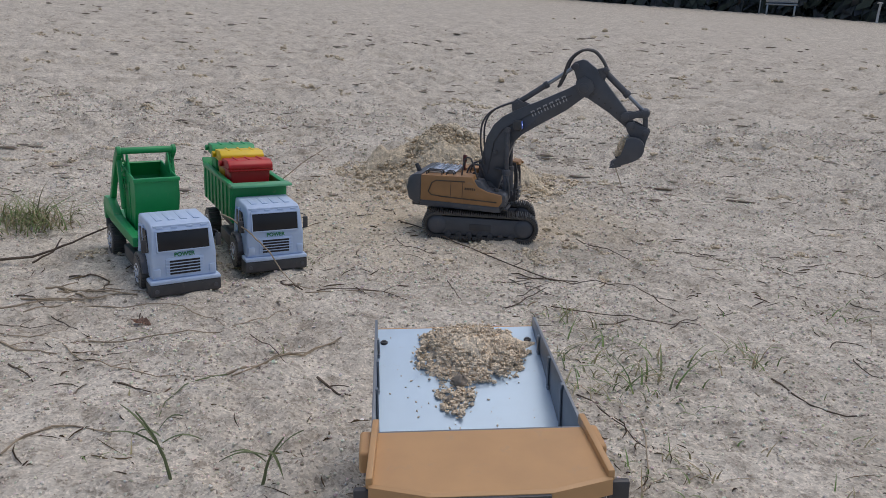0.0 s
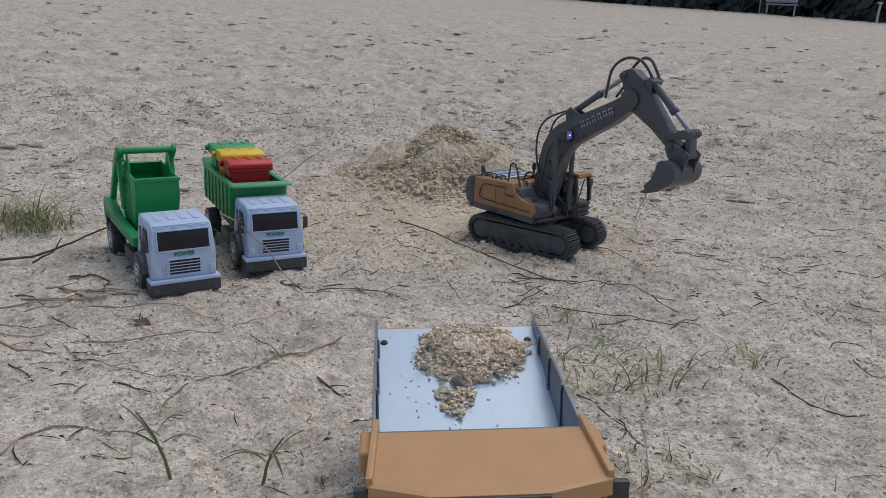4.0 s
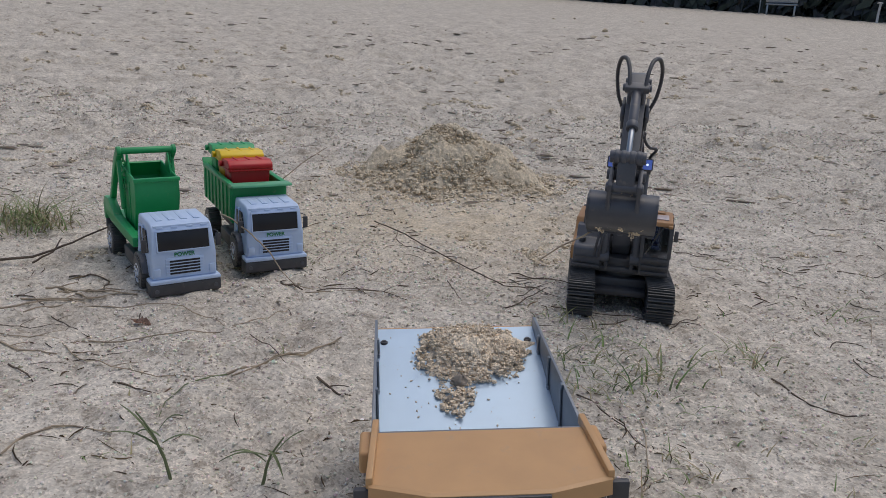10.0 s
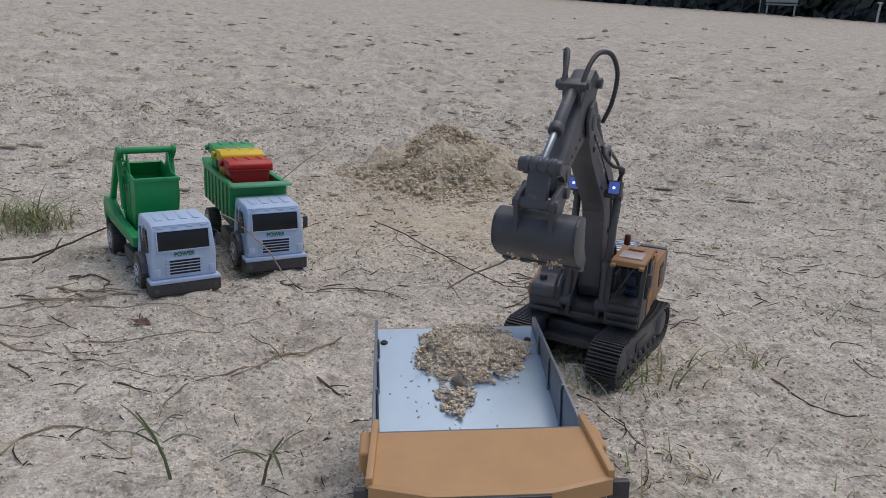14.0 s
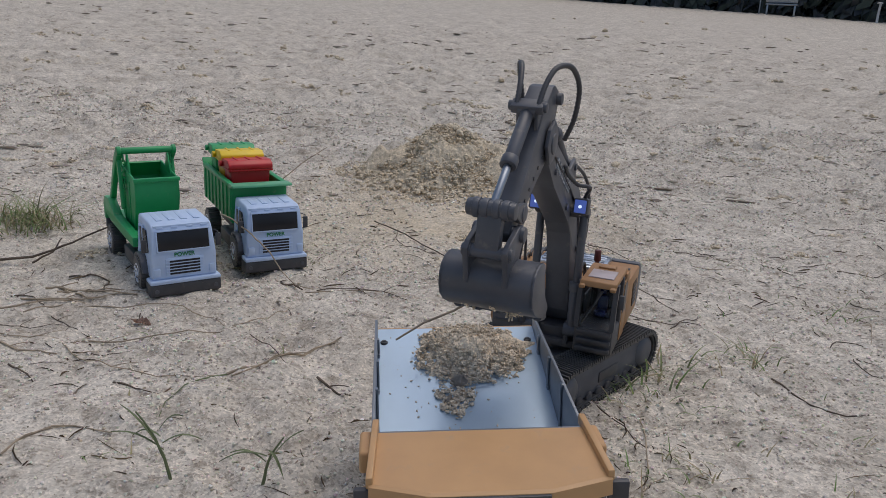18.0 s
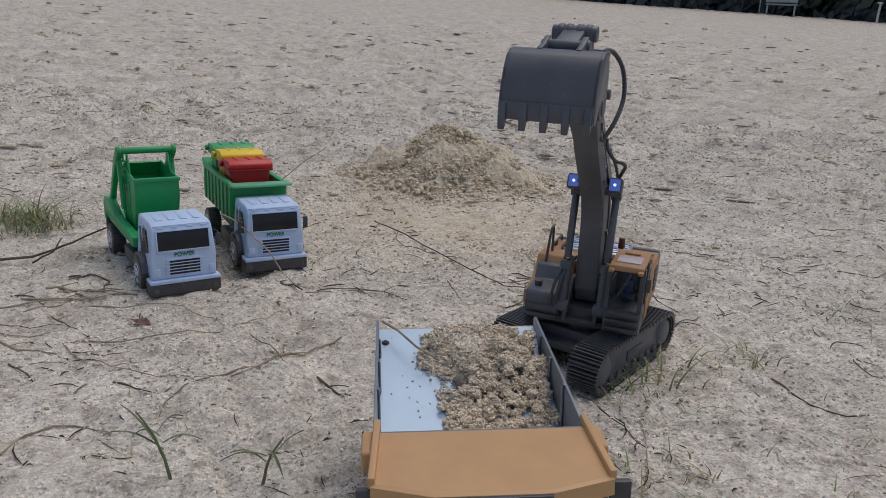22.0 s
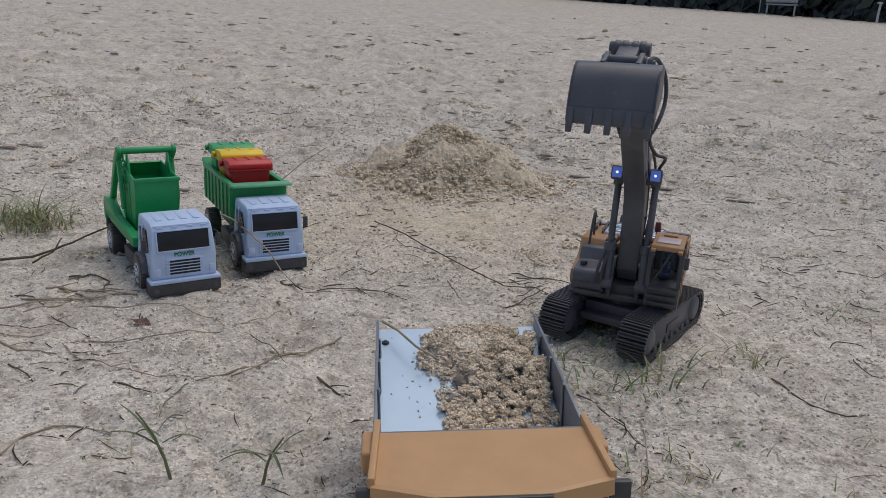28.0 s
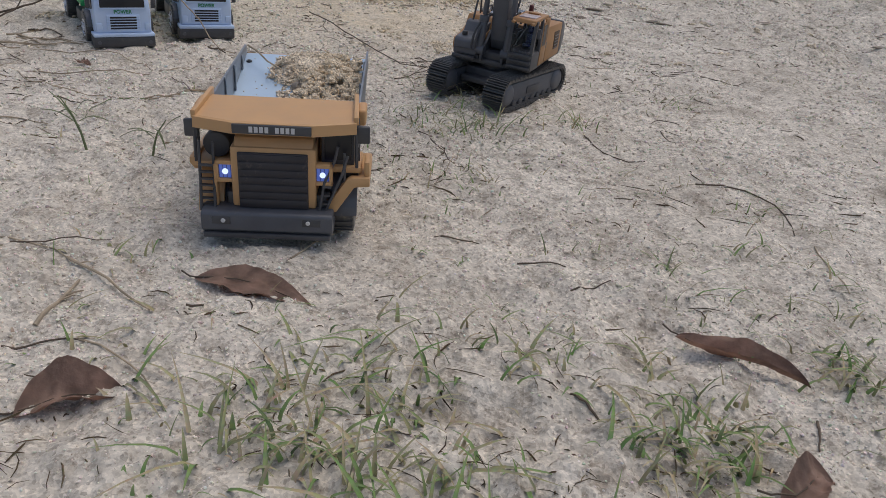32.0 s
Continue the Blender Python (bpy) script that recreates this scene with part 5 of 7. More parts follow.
        add_box(bm, 0.1240, 0.1290, c - 0.0062, c + 0.0062, 0.1020, 0.1185, 0.0016)
        add_cyl(bm, (0.1265, c - s * 0.006, 0.110), (0.1265, s * 0.070, 0.110), 0.0012, seg=6)
        part("mirror", bm, BLACK, tr)
        bm = bmesh.new()
        add_prism(bm, arc(0.092, 0.030, 0.0400, 0, 180, 14) + arc(0.092, 0.030, 0.0350, 180, 0, 14), min(s * 0.050, s * 0.0735), max(s * 0.050, s * 0.0735), 0.0008)
        part("wheel_arch", bm, CHARCOAL if s > 0 else YELLOW, tr)
    # ladder on one side
    bm = bmesh.new()
    for y in (-0.0685, -0.0560):
        add_tube(bm, [(0.1420, y, 0.036), (0.1370, y, 0.062), (0.1330, y, 0.100)], 0.0014, 6)
    for k in range(7):
        z = 0.040 + k * 0.0065
        add_box(bm, 0.1365, 0.1400, -0.0685, -0.0560, z - 0.0008, z + 0.0008)
    part("ladder", bm, BLACK, tr)
    bm = bmesh.new()
    add_box(bm, 0.1300, 0.1385, -0.0560, -0.0535, 0.038, 0.080, 0.0008)
    add_prism(bm, [(0.070, 0.066), (0.070, 0.0835), (0.1300, 0.0835), (0.1300, 0.0770), (0.116, 0.066)], -0.0790, -0.0725, 0.0016)
    part("fender", bm, YELLOW, tr)
    # stair on the other side, climbing across the front
    bm = bmesh.new()
    tmp = bmesh.new()
    add_prism(tmp, [(0.0440, 0.036), (0.0475, 0.0450), (0.0640, 0.0690), (0.0680, 0.0715), (0.0855, 0.0720), (0.0855, 0.0630), (0.0715, 0.0620), (0.0560, 0.0385), (0.0545, 0.036)], 0.1290, 0.1370, 0.0012)
    for v in tmp.verts:
        v.co.x, v.co.y = v.co.y, v.co.x
    bmesh.ops.reverse_faces(tmp, faces=tmp.faces)
    weld(bm, tmp)
    add_box(bm, 0.070, 0.1330, 0.0745, 0.0855, 0.0630, 0.0720, 0.0016)
    add_box(bm, 0.110, 0.1330, 0.0800, 0.0850, 0.0715, 0.0860, 0.0012)
    part("stair_stringer", bm, YELLOW, tr, "ochre stair side climbing to the platform")
    bm = bmesh.new()
    for k in range(4):
        z = 0.037 + k * 0.0085
        add_box(bm, 0.1310, 0.1400, 0.0385 + k * 0.0015, 0.0460 + k * 0.0015, z - 0.0008, z + 0.0008)
    part("stair_tread", bm, BLACK, tr)
    for pts in ([(0.1420, 0.0390, 0.036), (0.1380, 0.0440, 0.066), (0.1340, 0.0530, 0.086), (0.1330, 0.0560, 0.100)], [(0.1400, 0.0440, 0.036), (0.1370, 0.0600, 0.074), (0.1340, 0.0650, 0.092)], [(0.1330, 0.0620, 0.066), (0.1330, 0.0620, 0.094)]):
        bm = bmesh.new()
        add_tube(bm, pts, 0.0014, 6)
        part("hand_rail", bm, BLACK, tr)
    # small driver cab on one side
    bm = bmesh.new()
    add_box(bm, 0.086, 0.1240, 0.040, 0.0705, 0.079, 0.1200, 0.0015)
    cb = part("driver_cab", bm, BLACK, tr)
    bm = bmesh.new()
    add_box(bm, 0.1235, 0.1250, 0.043, 0.0680, 0.084, 0.1160, 0.0005)
    part("cab_pane", bm, PANE, cb)
    bm = bmesh.new()
    add_cyl(bm, (0.090, -0.056, 0.092), (0.120, -0.056, 0.092), 0.0125, seg=20, bev=0.002)
    part("air_filter", bm, BLACK, tr)
    # bumper
    bm = bmesh.new()
    add_prism(bm, [(0.120, 0.018), (0.1490, 0.018), (0.1530, 0.022), (0.1525, 0.0370), (0.1495, 0.0392), (0.120, 0.0405)], -0.0675, 0.0525, 0.0016)
    bp = part("bumper", bm, CHARCOAL, tr, "charcoal bumper with two round lamps")
    for c in (-0.0490, 0.0330):
        bm = bmesh.new()
        add_box(bm, 0.1510, 0.1535, c - 0.0085, c + 0.0085, 0.0275, 0.0350, 0.0008)
        pk = part("lamp_pocket", bm, BLACK, bp)
        bm = bmesh.new()
        q = c + (0.002 if c < 0 else -0.003)
        add_cyl(bm, (0.1520, q, 0.0315), (0.1546, q, 0.0315), 0.0021, seg=12, bev=0.0005)
        part("fog_lamp", bm, SILVERTAG, pk)
    bm = bmesh.new()
    add_box(bm, 0.110, 0.1535, -0.0660, 0.0500, 0.0135, 0.0185, 0.001)
    part("skid_plate", bm, BLACK, bp)
    add_wheels(tr, [(0.092, -0.058), (0.092, 0.058), (-0.062, -0.052), (-0.062, 0.052)], 0.0300, 0.024, YELLOW, 22)
    return tr


HAUL = build_haul_truck()


# ---- the dug sand heap ----
def heap_height(x, y):
    """A broad hump with a shoulder on each side and a trodden front."""
    core = np.hypot((x - 0.010) / 0.245, y / 0.185)
    h = 0.118 * np.clip(1 - core ** 1.35, 0, 1)
    h += 0.020 * np.exp(-(((x + 0.030) / 0.040) ** 2 + (y / 0.06) ** 2)) + 0.014 * np.exp(-(((x - 0.045) / 0.045) ** 2 + (y / 0.06) ** 2))
    h += 0.036 * np.exp(-(((x + 0.19) / 0.055) ** 2 + ((y + 0.02) / 0.08) ** 2)) + 0.034 * np.exp(-(((x - 0.19) / 0.075) ** 2 + ((y + 0.05) / 0.07) ** 2))
    return h


def build_pile():
    pile = thing("sand_pile", "heap of freshly dug damp sand with crumbly clods", "sand heap", pose(-0.005, 1.93, 0))
    na, nr = 300, 110
    ang = np.linspace(0, 2 * np.pi, na, endpoint=False)
    rho = np.linspace(0, 1, nr) ** 0.9
    rr, aa = np.meshgrid(rho, ang, indexing="ij")
    edge = 1 + 0.16 * pnoise(np.cos(aa) * 2.2 + 7, np.sin(aa) * 2.2 + 3, 21) + 0.07 * pnoise(np.cos(aa) * 6 + 1, np.sin(aa) * 6, 22)
    x = 0.018 + rr * 0.300 * edge * np.cos(aa)
    y = rr * 0.225 * edge * np.sin(aa)
    h = heap_height(x, y) * (1 + 0.20 * pnoise(x * 9, y * 9, 23))
    h = h * (1 - rr ** 3)
    lump = np.clip(h / 0.03, 0.25, 1)
    h += lump * (0.030 * pnoise(x * 20, y * 20, 24) + 0.016 * np.abs(pnoise(x * 40, y * 40, 25)) + 0.010 * np.abs(pnoise(x * 85, y * 85, 26)) + 0.004 * pnoise(x * 230, y * 230, 27)) * (1 - rr ** 6)
    h = h - 0.006 * rr ** 2 + terrain(x - 0.005, y + 1.93) * rr ** 2
    i, j = np.meshgrid(np.arange(nr - 1), np.arange(na), indexing="ij")
    jn = (j + 1) % na
    faces = np.stack([i * na + j, (i + 1) * na + j, (i + 1) * na + jn, i * na + jn], -1).reshape(-1, 4)
    me = bpy.data.meshes.new("mound")
    me.from_pydata(np.stack([x, y, h], -1).reshape(-1, 3).tolist(), [], faces.tolist())
    me.materials.append(DAMP)
    me.polygons.foreach_set("use_smooth", [True] * len(me.polygons))
    ob = new("mound", me)
    ob.parent = pile
    rng = np.random.default_rng(11)
    k = 420
    a, r = rng.uniform(0, 2 * np.pi, k), rng.uniform(0.02, 1.1, k) ** 0.6
    cx, cy = 0.012 + r * 0.285 * np.cos(a), r * 0.235 * np.sin(a)
    # every clod is a knot of crumbs, with loose crumbs between them
    each = 14
    spread = np.repeat(0.003 + 0.005 * rng.random(k) ** 1.5, each)
    px = np.concatenate([np.repeat(cx, each) + rng.normal(0, 1, k * each) * spread, 0.012 + rng.normal(0, 0.15, 1800)])
    py = np.concatenate([np.repeat(cy, each) + rng.normal(0, 1, k * each) * spread, rng.normal(-0.02, 0.12, 1800)])
    rise = np.concatenate([np.abs(rng.normal(0, 1, k * each)) * spread * 0.8, np.zeros(1800)])
    r = np.hypot((px - 0.012) / 0.272, py / 0.225)
    pz = heap_height(px, py) * (1 - np.minimum(r, 1) ** 3) + 0.004 + rise * np.clip(1.3 - r, 0.3, 1) + (terrain(px - 0.005, py + 1.93) - 0.004) * np.clip(r, 0, 1) ** 2
    size = 0.0016 + 0.0042 * rng.random(len(px)) ** 2.2
    k = 900
    a, r = rng.uniform(0, 2 * np.pi, k), rng.random(k) ** 0.55
    qx, qy = 0.012 + r * 0.262 * np.cos(a), r * 0.215 * np.sin(a)
    r = np.hypot((qx - 0.012) / 0.272, qy / 0.225)
    qz = heap_height(qx, qy) * (1 - np.minimum(r, 1) ** 3) + 0.006
    px, py, pz = np.concatenate([px, qx]), np.concatenate([py, qy]), np.concatenate([pz, qz])
    size = np.concatenate([size, 0.0028 + 0.0070 * rng.random(k) ** 3.0])
    ob = scatter_lumps("grit", np.stack([px, py, pz], -1), size, DAMP, rng)
    ob.parent = pile
    tagged(ob, "", kind="stuff")


def scatter_lumps(name, pos, size, material, rng, flat=0.8, aspect=(0.75, 1.35), swing=math.pi):
    """Many small uneven lumps in one mesh."""
    bm = bmesh.new()
    bmesh.ops.create_icosphere(bm, subdivisions=1, radius=1.0)
    base = np.array([v.co[:] for v in bm.verts])
    tri = np.array([[v.index for v in f.verts] for f in bm.faces])
    bm.free()
    n, m = len(pos), len(base)
    ang = rng.uniform(-swing, swing, n)
    jit = 1 + rng.uniform(-0.42, 0.42, (n, m, 1))
    v = base[None] * jit
    c, s = np.cos(ang)[:, None], np.sin(ang)[:, None]
    st = rng.uniform(*aspect, (n, 1))
    sx, sy = v[..., 0] * st, v[..., 1] / st
    v = np.stack([sx * c - sy * s, sx * s + sy * c, v[..., 2] * flat], -1) * size[:, None, None] + pos[:, None]
    f = (tri[None] + (np.arange(n) * m)[:, None, None]).reshape(-1, 3)
    me = bpy.data.meshes.new(name)
    me.from_pydata(v.reshape(-1, 3).tolist(), [], f.tolist())
    me.materials.append(material)
    return new(name, me)


build_pile()


# ---- clods, crumbs and plant litter on the open ground ----
def strew():
    rng = np.random.default_rng(4)
    n = 150000
    u = rng.random(n)
    y = 0.02 + 3.2 * u ** 1.7
    x = 0.15 + (rng.random(n) - 0.5) * (1.0 + 1.35 * y)
    keep = pnoise(x * 3.1, y * 3.1, 31) + 0.6 * pnoise(x * 9, y * 9, 32) > rng.uniform(-0.5, 0.55, n)
    x, y = x[keep], y[keep]
    size = (0.0009 + 0.0015 * rng.random(len(x)) ** 3.0) * (0.52 + 0.72 * y)
    ob = scatter_lumps("sand_crumbs", np.stack([x, y, terrain(x, y) + size * 0.3], -1), size, GRAINS, rng)
    tagged(ob, "loose crumbs of pale sand lying on the ground", "sand", kind="stuff")
    n = 500
    y = 2.2 + 14 * rng.random(n) ** 2.2
    x = (rng.random(n) - 0.45) * (1.0 + 1.35 * y)
    keep = pnoise(x * 1.2, y * 1.2, 33) > rng.uniform(-0.2, 0.5, n)
    x, y = x[keep], y[keep]
    size = (0.006 + 0.016 * rng.random(len(x)) ** 2.5) * (0.7 + 0.12 * y)
    ob = scatter_lumps("sand_clods", np.stack([x, y, terrain(x, y) + size * 0.15], -1), size, DAMP, rng, 0.6)
    tagged(ob, "scattered clods of sand farther out on the field", "sand", kind="stuff")
    # dark crumbs of rotted plants and soil, in drifts
    n = 78000
    y = 0.02 + 3.6 * rng.random(n) ** 1.05
    x = 0.15 + (rng.random(n) - 0.5) * (1.0 + 1.35 * y)
    keep = pnoise(x * 4.3, y * 4.3, 36) + 0.9 * pnoise(x * 15, y * 15, 37) > rng.uniform(0.20, 0.58, n)
    x, y = x[keep], y[keep]
    size = (0.0004 + 0.0010 * rng.random(len(x)) ** 3) * (0.45 + 0.65 * y)
    ob = scatter_lumps("soil_crumbs", np.stack([x, y, terrain(x, y) + size * 0.2], -1), size, HUMUS, rng, 0.6)
    tagged(ob, "dark crumbs of soil and rotted plants on sand", "litter", kind="stuff")
    # flat flakes of trodden sand crust
    n = 6000
    y = 0.05 + 3.4 * rng.random(n) ** 1.4
    x = 0.15 + (rng.random(n) - 0.5) * (1.0 + 1.35 * y)
    keep = pnoise(x * 2.6, y * 2.6, 38) + 0.6 * pnoise(x * 8, y * 8, 39) > rng.uniform(-0.1, 0.6, n)
    x, y = x[keep], y[keep]
    size = (0.0012 + 0.0020 * rng.random(len(x)) ** 2.5) * (0.6 + 0.5 * y)
    ob = scatter_lumps("crust_flakes", np.stack([x, y, terrain(x, y) + size * 0.15], -1), size, SAND, rng, 0.55)
    tagged(ob, "broken flakes of trodden sand crust", "sand", kind="stuff")
    # knots of crumbs kicked up by feet and wheels
    n, each = 900, 12
    y = 1.15 + 4.5 * rng.random(n) ** 1.6
    x = (rng.random(n) - 0.47) * (1.0 + 1.35 * y)
    keep = pnoise(x * 2.2, y * 2.2, 42) + 0.5 * pnoise(x * 7, y * 7, 43) > rng.uniform(-0.05, 0.5, n)
    x, y = np.repeat(x[keep], each), np.repeat(y[keep], each)
    n = len(x)
    x, y = x + rng.normal(0, 0.012, n) * (0.6 + 0.3 * y), y + rng.normal(0, 0.010, n) * (0.6 + 0.3 * y)
    size = (0.0022 + 0.0050 * rng.random(n) ** 2) * (0.55 + 0.33 * y)
    ob = scatter_lumps("sand_knots", np.stack([x, y, terrain(x, y) + size * 0.3], -1), size, DAMP, rng, 0.7)
    tagged(ob, "kicked-up knots of damp sand crumbs on the field", "sand", kind="stuff")
    # dug clods farther out, and dark flat lumps standing in for shade in footmarks
    n = 8000
    y = 1.7 + 8 * rng.random(n) ** 1.5
    x = (rng.random(n) - 0.45) * (1.0 + 1.35 * y)
    keep = pnoise(x * 1.7, y * 1.7, 40) + 0.5 * pnoise(x * 6, y * 6, 41) > rng.uniform(-0.05, 0.55, n)
    x, y = x[keep], y[keep]
    size = (0.003 + 0.014 * rng.random(len(x)) ** 2.4) * (0.6 + 0.16 * y)
    ob = scatter_lumps("clods_and_dents", np.stack([x, y, terrain(x, y) + size * 0.05], -1), size, CLODS_FAR, rng, 0.28, (1.2, 2.6), 0.6)
    tagged(ob, "clods and dark flat lumps for shaded dents on the far sand", "soil", kind="stuff")
    # short bits of dead stem
    n = 9000
    y = 0.02 + 3.0 * rng.random(n) ** 1.5
    x = 0.15 + (rng.random(n) - 0.5) * (1.0 + 1.35 * y)
    keep = pnoise(x * 4, y * 4, 34) + 0.7 * pnoise(x * 9, y * 9, 35) > rng.uniform(-0.05, 0.62, n)
    x, y = x[keep], y[keep]
    n = len(x)
    a = rng.uniform(0, np.pi, n)
    L = (0.002 + 0.019 * rng.random(n) ** 2.6) * (0.8 + 0.35 * y)
    w = (0.0003 + 0.0005 * rng.random(n) ** 2) * (0.9 + 0.5 * y)
    bow = rng.normal(0, 0.18, n) * L
    verts, faces = [], []
    z = terrain(x, y)
    for i in range(n):
        dx, dy = math.cos(a[i]) * L[i], math.sin(a[i]) * L[i]
        nx, ny = -math.sin(a[i]) * w[i], math.cos(a[i]) * w[i]
        bx, by = -math.sin(a[i]) * bow[i], math.cos(a[i]) * bow[i]
        base = len(verts)
        for k, (u, v, th) in enumerate(((-1, -0.5, 0.5), (-0.4, 0.5, 1.0), (0.35, 0.6, 0.9), (1, -0.6, 0.35))):
            cx, cy = x[i] + dx * u + bx * v, y[i] + dy * u + by * v
            zz = z[i] + 0.0003 + (0.0008 if k in (1, 2) else 0)
            verts += [(cx + nx * th, cy + ny * th, zz), (cx - nx * th, cy - ny * th, zz), (cx, cy, zz + w[i] * 1.7 * th)]
        for q in range(3):
            s = base + 3 * q
            faces += [(s, s + 2, s + 5, s + 3), (s + 1, s + 4, s + 5, s + 2), (s, s + 3, s + 4, s + 1)]
        faces += [(base, base + 1, base + 2), (base + 9, base + 11, base + 10)]
    me = bpy.data.meshes.new("plant_litter")
    me.from_pydata(verts, [], faces)
    me.materials.append(LITTER)
    tagged(new("plant_litter", me), "short dark bits of dead stem strewn on sand", "litter", kind="stuff")


def island_mat(name, colours, rough=0.75):
    """One of several colours for each separate piece, with grain along it."""
    m = bpy.data.materials.new(name)
    m.use_nodes = True
    n, l = m.node_tree.nodes, m.node_tree.links
    geo = n.new("ShaderNodeNewGeometry")
    ramp = n.new("ShaderNodeValToRGB")
    e = ramp.color_ramp.elements
    for i, c in enumerate(colours):
        el = e[i] if i < 2 else e.new(0.5)
        el.color = (*c, 1)
    for i in range(len(colours)):
        e[i].position = i / (len(colours) - 1)
    cols = list(colours)
    for i, c in enumerate(cols):
        e[i].color = (*c, 1)
    l.new(geo.outputs["Random Per Island"], ramp.inputs["Fac"])
    tc = n.new("ShaderNodeTexCoord")
    a = n.new("ShaderNodeTexNoise")
    a.inputs["Scale"].default_value = 220
    l.new(tc.outputs["Object"], a.inputs["Vector"])
    mx = n.new("ShaderNodeMixRGB")
    mx.blend_type = "MULTIPLY"
    mx.inputs["Fac"].default_value = 0.5
    l.new(ramp.outputs["Color"], mx.inputs["Color1"])
    l.new(a.outputs["Color"], mx.inputs["Color2"])
    mul = n.new("ShaderNodeMixRGB")
    mul.blend_type = "MULTIPLY"
    mul.inputs["Fac"].default_value = 1.0
    mul.inputs["Color2"].default_value = (1.3, 1.3, 1.3, 1)
    l.new(mx.outputs["Color"], mul.inputs["Color1"])
    l.new(mul.outputs["Color"], n["Principled BSDF"].inputs["Base Color"])
    n["Principled BSDF"].inputs["Roughness"].default_value = rough
    n["Principled BSDF"].inputs["Specular IOR Level"].default_value = 0.15
    return m


HUMUS = island_mat("dark_soil", [(0.10, 0.078, 0.055), (0.22, 0.175, 0.125), (0.15, 0.115, 0.08), (0.30, 0.24, 0.175)], 0.9)
# clod tones, dark enough to stand in for the shade of far dents
CLODS_FAR = island_mat("clod_and_dent_shade", [(0.22, 0.185, 0.145), (0.36, 0.31, 0.25), (0.30, 0.255, 0.205), (0.44, 0.39, 0.32)], 0.9)
GRAINS = island_mat("sand_grains", [(0.34, 0.29, 0.23), (0.78, 0.71, 0.61), (0.60, 0.54, 0.46), (0.92, 0.87, 0.78), (0.48, 0.42, 0.34), (0.86, 0.79, 0.69), (0.68, 0.61, 0.52)], 0.9)
LITTER = island_mat("dead_stems", [(0.05, 0.035, 0.025), (0.13, 0.095, 0.06), (0.09, 0.065, 0.04), (0.24, 0.18, 0.11)], 0.85)
GRASSY = island_mat("mixed_grass", [(0.16, 0.25, 0.085), (0.22, 0.31, 0.12), (0.33, 0.30, 0.17), (0.45, 0.38, 0.24), (0.11, 0.16, 0.07)], 0.6)
strew()


# ---- twigs and stems ----
TWIG_RNG = random.Random(8)


def crooked(pts, jitter, n=9):
    """A smooth way through three points, with a little crookedness."""
    a, b, c = (Vector(p) for p in pts)
    out = []
    for i in range(n):
        t = i / (n - 1)
        p = a * (1 - t) ** 2 + b * 2 * t * (1 - t) + c * t * t
        if 0 < i < n - 1:
            p += Vector((TWIG_RNG.uniform(-1, 1), TWIG_RNG.uniform(-1, 1), 0)) * jitter
        out.append(p)
    return out


def lay_twig(x0, y0, x1, y1, bend, r, material):
    d = math.hypot(x1 - x0, y1 - y0)
    nx, ny = -(y1 - y0) / d, (x1 - x0) / d
    mid = ((x0 + x1) / 2 + 2 * bend * nx, (y0 + y1) / 2 + 2 * bend * ny)
    flat = crooked([(x0, y0, 0), (*mid, 0), (x1, y1, 0)], d * 0.012, max(7, int(d / 0.016)))
    high = TWIG_RNG.uniform(0.0, 0.05) * d
    n = len(flat)
    pts = [(p.x - x0, p.y - y0, ground_z(p.x, p.y) + r * 0.7 + high * math.sin(math.pi * i / (n - 1)) ** 2) for i, p in enumerate(flat)]
    straw = material is STRAW
    tw = thing("twig", "dry straw-coloured stem lying on sand" if straw else ("green grass runner lying on sand" if material is BLADE else "thin dark crooked twig lying on sand"), "stem" if straw else "twig", pose(x0, y0, 0), "twigs on the sand")
    bm = bmesh.new()
    add_tube(bm, pts, r, 6, 0.55)
    part("stalk", bm, material, tw)
    for k in range(TWIG_RNG.randint(0, 2) if d > 0.06 else 0):
        i = TWIG_RNG.randint(1, n - 3)
        a = math.atan2(y1 - y0, x1 - x0) + TWIG_RNG.choice((-1, 1)) * TWIG_RNG.uniform(0.4, 0.9)
        L = TWIG_RNG.uniform(0.012, 0.03)
        p = Vector(pts[i])
        bm = bmesh.new()
        q = p + Vector((math.cos(a) * L, math.sin(a) * L, TWIG_RNG.uniform(0, 0.006)))
        m = (p + q) / 2 + Vector((TWIG_RNG.uniform(-1, 1), TWIG_RNG.uniform(-1, 1), 1)) * 0.002
        add_tube(bm, crooked([p, m, q], 0.0006, 5), r * 0.6, 5, 0.5)
        part("side_shoot", bm, material, tw)
    return tw


lay_twig(-0.432, 0.836, -0.257, 0.901, -0.017, 0.0011, STRAW)
lay_twig(-0.477, 0.945, -0.255, 0.892, 0.023, 0.0009, STRAW)
lay_twig(-0.261, 0.901, -0.206, 0.990, -0.010, 0.0007, STRAW)
lay_twig(-0.230, 0.766, -0.121, 0.883, -0.005, 0.0016, STRAW)
lay_twig(-0.222, 0.760, -0.122, 0.877, -0.002, 0.0010, STRAW)
lay_twig(-0.230, 0.766, -0.266, 0.663, -0.012, 0.0009, BLADE)
lay_twig(-0.442, 0.830, -0.242, 0.761, -0.035, 0.0009, STRAW)
lay_twig(-0.422, 0.807, -0.367, 0.811, 0.000, 0.0008, TWIG)
lay_twig(-0.512, 0.824, -0.434, 0.801, -0.001, 0.0013, STRAW)
lay_twig(-0.540, 0.873, -0.472, 0.892, -0.009, 0.0007, TWIG)
